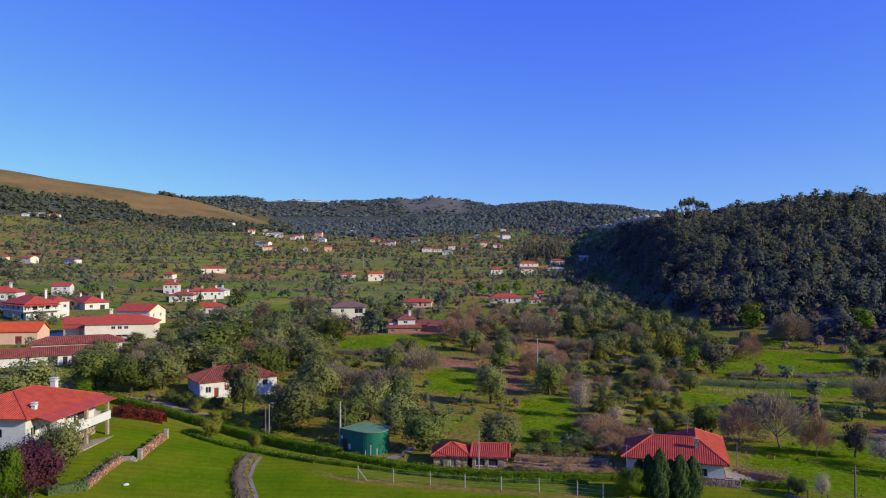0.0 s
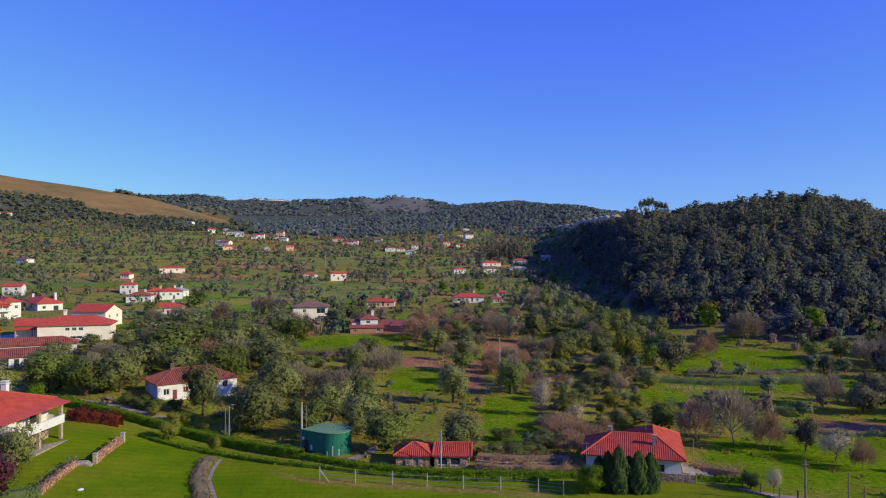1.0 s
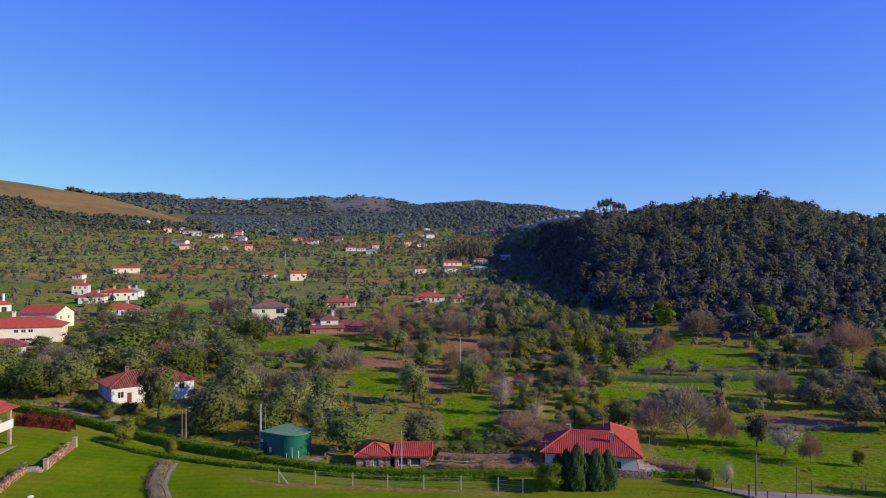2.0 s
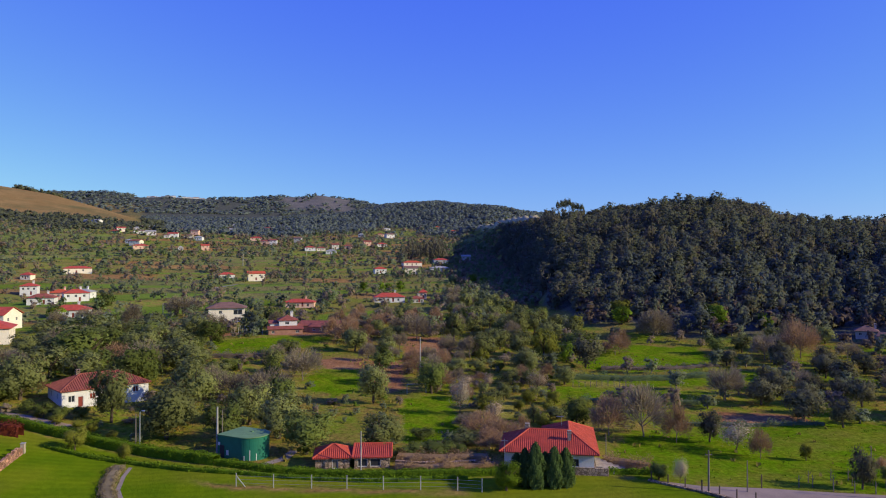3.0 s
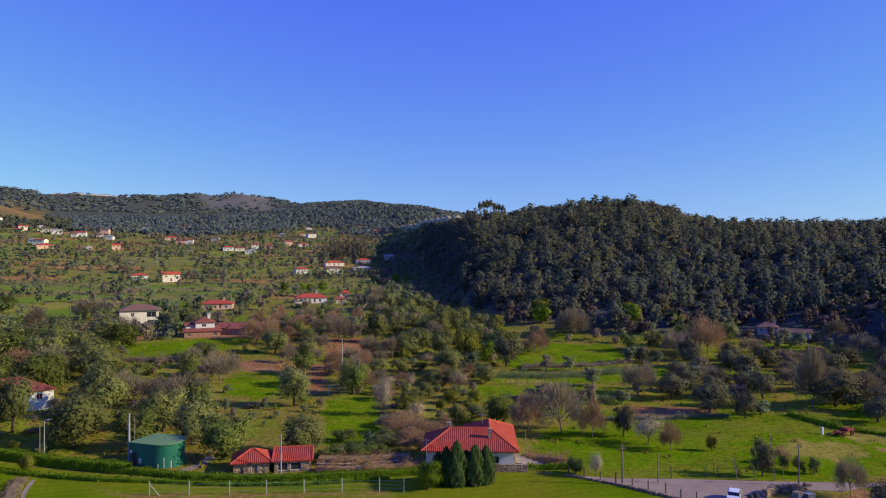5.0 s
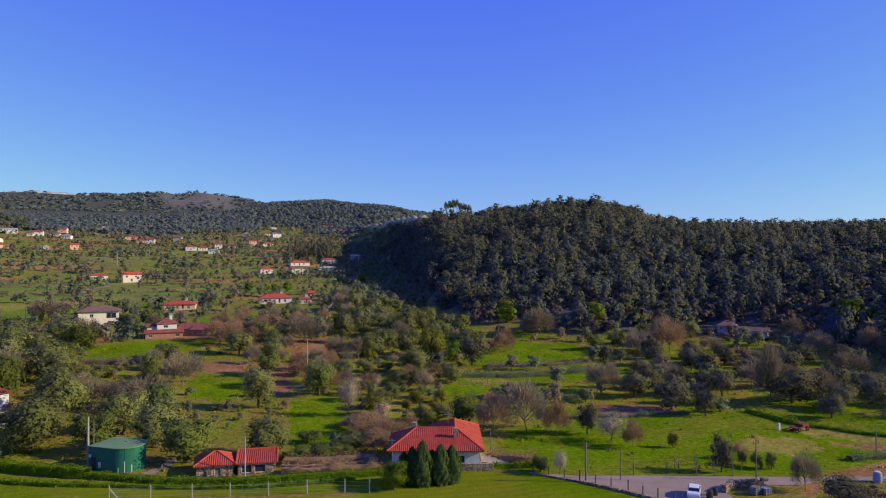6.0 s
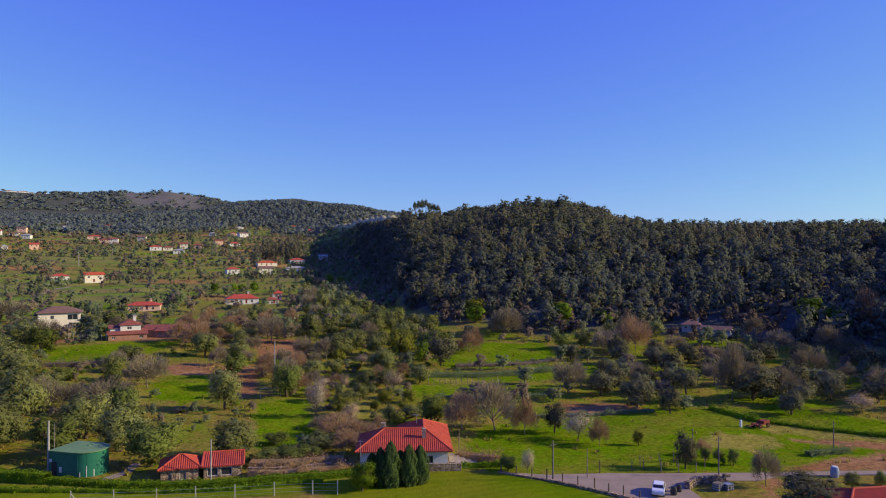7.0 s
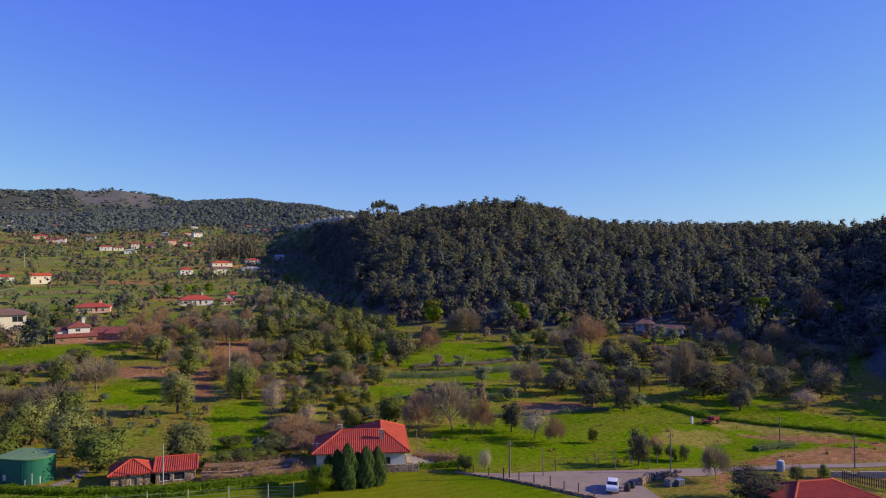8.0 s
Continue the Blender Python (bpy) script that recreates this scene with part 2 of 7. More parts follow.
# right-hand wooded hill: foot and crest of the slope by bearing
HILL_A = (2, 6, 9, 12, 14.2, 16.4, 18, 21, 27, 32, 38, 46, 54.5, 59, 62, 66, 71, 80, 95, 130)
FOOT_R = (1000, 950, 900, 800, 640, 420, 318, 262, 250, 250, 258, 246, 222, 160, 155, 170, 190, 190, 180, 140)
CREST_R = (1250, 1150, 1130, 1030, 880, 735, 685, 640, 570, 540, 490, 470, 455, 390, 350, 360, 380, 390, 400, 420)
CREST_Z = (84, 64, 72, 74, 76.2, 73.5, 64.5, 61, 65.5, 61, 48, 44.5, 43, 46, 49, 45, 43, 48, 54, 20)
# brown hill on the other side, the middle ridge and the plateau far off
HEATH_A = (-80, -50, -40, -32, -24, -19.5, -16.5, -13.5, -10)
HEATH_Z = (120, 200, 222, 214, 186, 163, 138, 108, 70)
RIDGE_A = (-22, -14, -6, 1, 4.5, 9, 13, 16, 22, 40)
RIDGE_Z = (60, 90, 108, 128, 156, 160, 146, 132, 118, 90)
PLATEAU_A = (-40, -18, -16, -13.7, -12, -9, -6, -4, -2, -0.5, 2, 4.5, 8, 20, 40)
PLATEAU_Z = (205, 275, 280, 265, 273, 268, 270, 283, 282, 292, 272, 241, 195, 120, 90)


def terrace_phase(x, y):
    """Number of the terrace, counted up the slope; the last quarter of each is its bank."""
    z = np.interp(np.hypot(x, y), VALLEY_R, VALLEY_Z)
    return (z + 1.5 * wobble(x, y, 320, 2) + 0.35 * wobble(x, y, 75, 5)) / 2.9


def fields(x, y):
    """Which sort of field a place on the terraces belongs to: a number from 0 to 1 for each plot."""
    k = np.floor(terrace_phase(x, y))
    plot = np.floor((x + 60 * np.sin(k * 2.3) + 6 * wobble(x, y, 50, 14)) / (95 + 45 * np.sin(k * 5.1)))
    return np.mod(np.sin(k * 12.9898 + plot * 78.233) * 43758.5453, 1.0)


def height(x, y):
    """The lie of the land, in metres, at plan positions x, y (arrays)."""
    x, y = np.asarray(x, float), np.asarray(y, float)
    r = np.hypot(x, y) + 1e-6
    a = np.degrees(np.arctan2(x, y))
    z = np.interp(r, VALLEY_R, VALLEY_Z)
    z = z * (1 - 0.6 * smooth(100, 150, np.abs(a)))
    z = z + 2.5 * smooth(-25, -62, x) * smooth(250, 130, r) * smooth(20, 60, y)
    # terraces on the far fields
    steps = smooth(170, 330, r) * smooth(1500, 1000, r)
    k = terrace_phase(x, y)
    saw = np.floor(k) + smooth(0.72, 0.98, k - np.floor(k)) - k
    z = z + steps * 2.9 * saw * 0.85
    # wooded hill
    foot, crest, top = np.interp(a, HILL_A, FOOT_R), np.interp(a, HILL_A, CREST_R), np.interp(a, HILL_A, CREST_Z)
    k = np.clip((r - foot) / (crest - foot), 0, 1)
    hollow = 0.5 * smooth(18.5, 16.0, a)
    rise = (top - np.interp(foot, VALLEY_R, VALLEY_Z)) * ((1 - hollow) * (0.55 * np.sin(k * np.pi / 2) + 0.45 * k * k * (3 - 2 * k)) + hollow * k ** 1.4)
    hill = np.interp(np.minimum(r, foot), VALLEY_R, VALLEY_Z) + rise - 0.16 * np.maximum(r - crest, 0)
    hill = hill + 2.0 * wobble(x, y, 95, 3) * smooth(0, 0.3, k)
    hill = hill + 6.0 * smooth(-26, 14, r - crest) * smooth(10, 11.5, a) * smooth(17.8, 16.8, a)   # the brow
    inside = smooth(1, 6, a) * smooth(125, 95, a) * (r > foot)
    z = np.where(inside > 0, np.maximum(z, hill * inside + z * (1 - inside)), z)
    on_hill = smooth(14, 20, a) * smooth(125, 95, a) * smooth(0.0, 0.05, k)
    z = np.where(on_hill > 0, z * (1 - on_hill) + np.where(r < crest, hill, np.maximum(hill, 20)) * on_hill, z)

    def bank(z, rc, top, near, far):
        shape = np.where(r < rc, smooth(rc - near, rc, r), 1 - 0.75 * smooth(rc, rc + far, r))
        return np.maximum(z, z + (top - z) * shape)

    z = bank(z, 1700 + 60 * np.sin(a * 0.3), np.interp(a, RIDGE_A, RIDGE_Z) + 4 * wobble(x, y, 260, 1), 560, 900)
    z = np.where(a < -8, bank(z, 1750, np.interp(a, HEATH_A, HEATH_Z) + 3 * wobble(x, y, 330, 4), 620, 900), z)
    z = bank(z, 3100, np.interp(a, PLATEAU_A, PLATEAU_Z) + 2.5 * wobble(x, y, 600, 6), 900, 1400)
    return z + 0.25 * wobble(x, y, 37, 7) * smooth(60, 140, r) + 0.12 * wobble(x, y, 11, 8) * smooth(110, 160, r)

# ---- building blocks ----
def mesh_from(verts, faces, material, name="mesh", tone=None, smooth_faces=False, normals=None):
    """A mesh from arrays; faces are an (n, k) array or a list. tone: one number for each face; normals: one for each vertex."""
    me = bpy.data.meshes.new(name)
    if isinstance(faces, np.ndarray):
        n, k = faces.shape
        me.vertices.add(len(verts))
        me.vertices.foreach_set("co", np.asarray(verts, np.float32).ravel())
        me.loops.add(n * k)
        me.loops.foreach_set("vertex_index", faces.astype(np.int32).ravel())
        me.polygons.add(n)
        me.polygons.foreach_set("loop_start", np.arange(0, n * k, k, dtype=np.int32))
    else:
        me.from_pydata([tuple(v) for v in verts], [], faces)
    if tone is not None:
        at = me.attributes.new("tone", "FLOAT", "FACE")
        at.data.foreach_set("value", np.asarray(tone, np.float32))
    me.materials.append(material)
    me.update(calc_edges=True)
    me.validate()
    if smooth_faces or normals is not None:
        me.shade_smooth()
    if normals is not None:
        me.normals_split_custom_set_from_vertices(np.asarray(normals, np.float32))
    return me


def sprays(rng, pos, facing, size, slim=0.5, long=1.5, loose=0.45):
    """Leaf sprays, each one triangle, that lie roughly across the direction facing: vertices (3 for each)."""
    nrm = facing + rng.normal(0, loose, facing.shape)
    nrm /= np.linalg.norm(nrm, axis=1, keepdims=True) + 1e-9
    up = np.cross(nrm, rng.normal(size=facing.shape))
    up /= np.linalg.norm(up, axis=1, keepdims=True) + 1e-9
    side = np.cross(up, nrm)
    s = np.asarray(size).reshape(-1, 1)
    return np.stack([pos - side * s * slim - up * s * long / 3, pos + side * s * slim - up * s * long / 3, pos + up * s * long * 0.67], 1).reshape(-1, 3)


def bm_mesh(bm, material, name="mesh"):
    me = bpy.data.meshes.new(name)
    bmesh.ops.recalc_face_normals(bm, faces=bm.faces)
    bm.to_mesh(me)
    bm.free()
    me.materials.append(material)
    return me


def part(name, bm, material, parent, label=""):
    """Links a bmesh (or a finished mesh) as one mesh object under a thing or a part."""
    me = bm if isinstance(bm, bpy.types.Mesh) else bm_mesh(bm, material, name)
    ob = new(name, me)
    ob.parent = parent
    return tagged(ob, label)


def thing(name, x, y, z, turn=0.0, label="", category="", group="", kind=""):
    ob = new(name)
    ob.matrix_basis = pose(x, y, z, 0, 0, turn)
    return tagged(ob, label, category, group, kind)


def box(bm, x0, y0, z0, x1, y1, z1, bevel=0.0):
    vs = [bm.verts.new(p) for p in ((x0, y0, z0), (x1, y0, z0), (x1, y1, z0), (x0, y1, z0), (x0, y0, z1), (x1, y0, z1), (x1, y1, z1), (x0, y1, z1))]
    fs = [bm.faces.new([vs[i] for i in f]) for f in ((0, 3, 2, 1), (4, 5, 6, 7), (0, 1, 5, 4), (1, 2, 6, 5), (2, 3, 7, 6), (3, 0, 4, 7))]
    if bevel:
        bmesh.ops.bevel(bm, geom=list({e for f in fs for e in f.edges}), offset=bevel, segments=1, affect="EDGES")
    return bm


def tube(bm, rings, sides=8, caps=True):
    """A tube through rings of (x, y, z, radius)."""
    loops = []
    for i, (x, y, z, rad) in enumerate(rings):
        a, b = Vector(rings[max(i - 1, 0)][:3]), Vector(rings[min(i + 1, len(rings) - 1)][:3])
        q = (b - a).normalized().to_track_quat("Z", "Y")
        loops.append([bm.verts.new(Vector((x, y, z)) + q @ Vector((rad * math.cos(2 * math.pi * k / sides), rad * math.sin(2 * math.pi * k / sides), 0))) for k in range(sides)])
    for lo, hi in zip(loops, loops[1:]):
        for k in range(sides):
            bm.faces.new((lo[k], lo[(k + 1) % sides], hi[(k + 1) % sides], hi[k]))
    if caps:
        bm.faces.new(loops[0][::-1])
        bm.faces.new(loops[-1])
    return bm


def z_at(x, y):
    return float(height(x, y))


def leaf_cards(rng, centres, normals, size, stretch=1.6):
    """Four-cornered leaves at centres that face along normals: vertices and faces."""
    n = len(centres)
    nrm = normals / (np.linalg.norm(normals, axis=1, keepdims=True) + 1e-9)
    side = np.cross(nrm, rng.normal(size=(n, 3)))
    side /= np.linalg.norm(side, axis=1, keepdims=True) + 1e-9
    up = np.cross(nrm, side)
    s = (size * rng.uniform(0.6, 1.4, n))[:, None]
    v = np.stack([centres - up * s * stretch / 2, centres + side * s / 2, centres + up * s * stretch / 2, centres - side * s / 2], 1).reshape(-1, 3)
    return v, np.arange(4 * n).reshape(n, 4)


OCTA_V = np.array([(1, 0, 0), (-1, 0, 0), (0, 1, 0), (0, -1, 0), (0, 0, 1), (0, 0, -1)], float)
OCTA_F = np.array([(0, 2, 4), (2, 1, 4), (1, 3, 4), (3, 0, 4), (2, 0, 5), (1, 2, 5), (3, 1, 5), (0, 3, 5)])


def crown_mesh(seed, material, low=0.28, clumps=22, count=900, leaf=0.06, spread=0.5, lumps=0.2, solid=0.62, droop=0.0, narrow_top=0.0):
    """The crown of a tree 1 m high and 1 m wide: clumps of leaves in a rough egg shape."""
    rng = np.random.default_rng(seed)
    verts, tris, nrms = [], [], []
    mid, half = (1 + low) / 2, (1 - low) / 2
    # a few rounded boughs make the uneven outline
    k = np.arange(11)
    up = np.array([0.0, -0.45, 0.1, 0.5, -0.2, 0.3, -0.5, 0.62, -0.35, 0.15, -0.6]) + rng.uniform(-0.12, 0.12, 11)
    out = 0.6 * np.sqrt(1 - up ** 2) * rng.uniform(0.75, 1.15, 11) * (k > 0)
    turn = k * 2.4 + rng.uniform(0, 1.2, 11)
    bough = np.stack([out * np.cos(turn), out * np.sin(turn), up * 0.85], 1)
    girth = np.where(k > 0, rng.uniform(0.32, 0.46, 11), 0.7)
    at = rng.integers(0, 11, clumps)
    p = rng.normal(size=(clumps, 3))
    p /= np.linalg.norm(p, axis=1, keepdims=True)
    way = p.copy()
    p = bough[at] + p * girth[at, None] * rng.uniform(0.55, 1.0, (clumps, 1))
    k = 1 - narrow_top * np.maximum(p[:, 2], -0.6)
    cs = np.stack([p[:, 0] * (spread - lumps * 0.6) * k, p[:, 1] * (spread - lumps * 0.6) * k, np.maximum(mid + p[:, 2] * (half - lumps * 0.5), low + lumps * 0.4)], 1)
    heart = np.array([0, 0, mid - 0.12 * half])

    def outward(p, d, bough_way):
        """Rounded shading: between the ways out of the clump, of the bough and of the crown."""
        o = (p - heart) / np.array([spread, spread, half])
        o /= np.linalg.norm(o, axis=1, keepdims=True) + 1e-9
        n = 0.5 * o + 0.4 * bough_way + 0.3 * d
        return n / (np.linalg.norm(n, axis=1, keepdims=True) + 1e-9)

    rad = lumps * rng.uniform(0.7, 1.25, clumps)
    start = 0
    for c, r, w in zip(cs, rad, way):
        knob = OCTA_V @ np.linalg.qr(rng.normal(size=(3, 3)))[0]
        v = knob * r * solid * rng.uniform(0.8, 1.15, (6, 1)) + c
        verts.append(v)
        nrms.append(outward(v, knob, w))
        tris.append(OCTA_F + start)
        start += 6
    which = rng.integers(0, clumps, count)
    d = rng.normal(size=(count, 3))
    d[:, 2] += 0.25
    d /= np.linalg.norm(d, axis=1, keepdims=True)
    pos = cs[which] + d * (rad[which] * rng.uniform(0.6, 1.3, count))[:, None]
    # some leaves fill the outline between the clumps
    loose = rng.uniform(0, 1, count) < 0.08
    e = rng.normal(size=(count, 3))
    e /= np.linalg.norm(e, axis=1, keepdims=True)
    e *= rng.uniform(0.72, 1.0, (count, 1))
    bulge = 1 + 0.13 * np.sin(5 * e[:, 0] + seed) * np.sin(4 * e[:, 1] + 2 * seed) + 0.1 * np.sin(7 * e[:, 2] + seed)
    filled = np.stack([e[:, 0] * spread * 0.93 * bulge, e[:, 1] * spread * 0.93 * bulge, mid + e[:, 2] * half * 0.95 * bulge], 1)
    pos[loose], d[loose] = filled[loose], e[loose]
    pos[:, 2] -= droop * np.hypot(pos[:, 0], pos[:, 1])
    face = outward(pos, d, np.where(loose[:, None], e, way[which]))
    v = sprays(rng, pos, face, leaf * rng.uniform(0.6, 1.5, count), 0.5, 1.9, 0.2)
    verts.append(v)
    nrms.append(np.repeat(face + np.array([0, 0, 0.12]) + rng.normal(0, 0.08, face.shape), 3, 0))
    tri = np.concatenate(tris + [np.arange(3 * count).reshape(-1, 3) + start])
    nrm = np.concatenate(nrms)
    return mesh_from(np.concatenate(verts), tri, material, "crown", normals=nrm / np.linalg.norm(nrm, axis=1, keepdims=True))


def twig_mesh(seed, material, low=0.2, count=3200, spread=0.5, twig=0.11):
    """The fine bare twigs of a leafless crown 1 m high and 1 m wide, fanned out from the fork."""
    rng = np.random.default_rng(seed)
    boughs = rng.normal(size=(34, 3))
    boughs[:, 2] = np.abs(boughs[:, 2]) * 0.9 + 0.05
    boughs /= np.linalg.norm(boughs, axis=1, keepdims=True)
    b = boughs[rng.integers(0, len(boughs), count)] + rng.normal(size=(count, 3)) * 0.17
    b /= np.linalg.norm(b, axis=1, keepdims=True)
    far = rng.uniform(0.3, 1.0, count) ** 0.7 * rng.uniform(0.85, 1.08, count)
    base = np.stack([b[:, 0] * spread * far, b[:, 1] * spread * far, low + 0.08 + b[:, 2] * (0.86 - low) * far], 1)
    d = b + np.array([0, 0, 0.35]) + rng.normal(size=b.shape) * 0.35
    d /= np.linalg.norm(d, axis=1, keepdims=True)
    side = np.cross(d, rng.normal(size=d.shape))
    side /= np.linalg.norm(side, axis=1, keepdims=True)
    length = twig * rng.uniform(0.5, 1.4, (count, 1))
    v = np.stack([base - side * 0.0065, base + side * 0.0065, base + d * length], 1).reshape(-1, 3)
    return mesh_from(v, np.arange(len(v)).reshape(-1, 3), material, "twigs")


def trunk_mesh(seed, material, top=0.6, rad=0.035, limbs=6, reach=0.33, fork=0.25):
    """A tapered trunk with limbs for a tree 1 m high and 1 m wide."""
    rng = random.Random(seed)
    bm = bmesh.new()
    lean = [rng.uniform(-0.03, 0.03) for _ in range(2)]
    tube(bm, [(0, 0, -0.04, rad * 1.3), (0, 0, 0.05, rad), (lean[0], lean[1], fork, rad * 0.8), (lean[0] * 2, lean[1] * 2, top, rad * 0.3)], 7)
    for i in range(limbs):
        a = 2 * math.pi * (i + rng.random() * 0.7) / limbs
        z0 = fork * rng.uniform(0.8, 1.5)
        r = reach * rng.uniform(0.7, 1.1)
        ca, sa = math.cos(a), math.sin(a)
        tube(bm, [(lean[0], lean[1], z0, rad * 0.55), (ca * r * 0.5, sa * r * 0.5, z0 + 0.17, rad * 0.38), (ca * r, sa * r, min(z0 + 0.42, 0.9), rad * 0.12)], 5)
        b = a + rng.uniform(-0.9, 0.9)
        tube(bm, [(ca * r * 0.5, sa * r * 0.5, z0 + 0.17, rad * 0.3), (ca * r * 0.5 + math.cos(b) * r * 0.6, sa * r * 0.5 + math.sin(b) * r * 0.6, min(z0 + 0.38, 0.88), rad * 0.1)], 4)
    return bm_mesh(bm, material, "trunk")


def roof_plane(verts, faces, poly, thick=0.12):
    """Adds a slab below the flat polygon poly (counter-clockwise from above)."""
    n = len(verts)
    k = len(poly)
    verts += [tuple(p) for p in poly] + [(p[0], p[1], p[2] - thick) for p in poly]
    faces.append(list(range(n, n + k)))
    faces.append(list(range(n + 2 * k - 1, n + k - 1, -1)))
    for i in range(k):
        j = (i + 1) % k
        faces.append([n + i, n + k + i, n + k + j, n + j])


def roof_ribs(verts, faces, poly, pitch=0.45, up=0.10):
    """Rows of barrel tiles that run down the slope poly."""
    p = [Vector(v) for v in poly]
    nrm = (p[1] - p[0]).cross(p[2] - p[0]).normalized()
    if nrm.z < 0:
        nrm = -nrm
    down = Vector((0, 0, -1)) - nrm * (-nrm.z)
    if down.length < 1e-4:
        return
    down.normalize()
    side = nrm.cross(down)
    uv = [((v - p[0]).dot(side), (v - p[0]).dot(down)) for v in p]
    t = min(u for u, _ in uv) + pitch * 0.5
    while t < max(u for u, _ in uv):
        hits = []
        for (u0, w0), (u1, w1) in zip(uv, uv[1:] + uv[:1]):
            if (u0 - t) * (u1 - t) < 0:
                hits.append(w0 + (w1 - w0) * (t - u0) / (u1 - u0))
        if len(hits) >= 2:
            a, b = min(hits) + 0.05, max(hits) + 0.04
            if b - a > 0.3:
                n = len(verts)
                for w in (a, b):
                    o = p[0] + side * t + down * w
                    for s, h in ((-0.34, 0.0), (-0.17, up), (0.17, up), (0.34, 0.0)):
                        verts.append(tuple(o + side * s * pitch + nrm * h))
                faces += [[n, n + 1, n + 5, n + 4], [n + 1, n + 2, n + 6, n + 5], [n + 2, n + 3, n + 7, n + 6], [n + 4, n + 5, n + 6, n + 7], [n, n + 3, n + 2, n + 1]]
        t += pitch


def slopes(cx, cy, w, d, h, kind, rise, over):
    """The slopes of a roof over the rectangle w by d round (cx, cy): polygons."""
    a, b = w / 2 + over, d / 2 + over
    z0, z1 = h, h + rise
    c = [(cx - a, cy - b, z0), (cx + a, cy - b, z0), (cx + a, cy + b, z0), (cx - a, cy + b, z0)]
    if kind == "ell":
        back, k = 6.0, 4.35   # how far the wing runs back, and how far the hips run in
        d2 = b + back
        q = [(cx + u, cy + v, z) for u, v, z in ((-a, -b, z0), (a, -b, z0), (a, d2, z0), (a - 2 * k, d2, z0), (a - 2 * k, b, z0), (-a, b, z0), (k - a, 0, z1), (a - k, 0, z1), (a - k, back, z1))]
        return [[q[0], q[1], q[7], q[6]], [q[1], q[2], q[8], q[7]], [q[2], q[3], q[8]], [q[3], q[4], q[7], q[8]], [q[4], q[5], q[6], q[7]], [q[5], q[0], q[6]]]
    if kind == "hip":
        k = min(a, b) * 0.98
        r0, r1 = ((cx - a + k, cy, z1), (cx + a - k, cy, z1)) if a >= b else ((cx, cy - b + k, z1), (cx, cy + b - k, z1))
        if a >= b:
            return [[c[0], c[1], r1, r0], [c[1], c[2], r1], [c[2], c[3], r0, r1], [c[3], c[0], r0]]
        return [[c[0], c[1], r0], [c[1], c[2], r1, r0], [c[2], c[3], r1], [c[3], c[0], r0, r1]]
    if kind == "gable":
        r0, r1 = (cx - a, cy, z1), (cx + a, cy, z1)
        return [[c[0], c[1], r1, r0], [c[2], c[3], r0, r1]]
    if kind == "gable_y":
        r0, r1 = (cx, cy - b, z1), (cx, cy + b, z1)
        return [[c[1], c[2], r1, r0], [c[3], c[0], r0, r1]]
    return [[c[0], c[1], (cx + a, cy + b, z1), (cx - a, cy + b, z1)]]


def wall_face(bm, o, u, length, top, holes, depth):
    """A wall from o along u with openings (u0, z0, u1, z1) that go depth deep into it."""
    inward = Vector((-u.y, u.x, 0))
    us = sorted({0.0, length, *[q for h in holes for q in (h[0], h[2])]})
    zs = sorted({-0.6, top, *[q for h in holes for q in (h[1], h[3])]})

    def at(a, z, k=0.0):
        return bm.verts.new(o + u * a + Vector((0, 0, z)) + inward * k)

    for a, b in zip(us, us[1:]):
        for c, e in zip(zs, zs[1:]):
            m, n = (a + b) / 2, (c + e) / 2
            if not any(h[0] < m < h[2] and h[1] < n < h[3] for h in holes):
                bm.faces.new((at(a, c), at(b, c), at(b, e), at(a, e)))
    for a, c, b, e in holes:
        for q in (((a, c), (b, c)), ((b, c), (b, e)), ((b, e), (a, e)), ((a, e), (a, c))):
            (p0, q0), (p1, q1) = q
            bm.faces.new((at(p0, q0), at(p0, q0, depth), at(p1, q1, depth), at(p1, q1)))


def window_part(parent, o, u, hole, depth, glass, frame_mat, name="window"):
    """A window with its frame and pane, set into an opening."""
    a, c, b, e = hole
    inward = Vector((-u.y, u.x, 0))
    base = o + u * a + Vector((0, 0, c)) + inward * (depth - 0.05)
    w, h = b - a, e - c
    t = min(0.08, w * 0.12)
    m = Matrix((u.to_4d(), inward.to_4d(), (0, 0, 1, 0), (0, 0, 0, 1))).transposed()
    m.translation = base
    m[3][3] = 1.0
    bm = bmesh.new()
    bars = [(0, 0, t, h), (w - t, 0, w, h), (t, 0, w - t, t), (t, h - t, w - t, h)]
    if w > 0.8 and name == "window":
        bars.append((w / 2 - t / 2, t, w / 2 + t / 2, h - t))
    for x0, z0, x1, z1 in bars:
        box(bm, x0, -0.04, z0, x1, 0.03, z1)
    bm.transform(m)
    frame_ob = part(name, bm, frame_mat, parent)
    bm = bmesh.new()
    box(bm, t * 0.5, 0.0, t * 0.5, w - t * 0.5, 0.02, h - t * 0.5)
    bm.transform(m)
    part("pane" if name == "window" else "leaf", bm, glass, frame_ob)
    return frame_ob


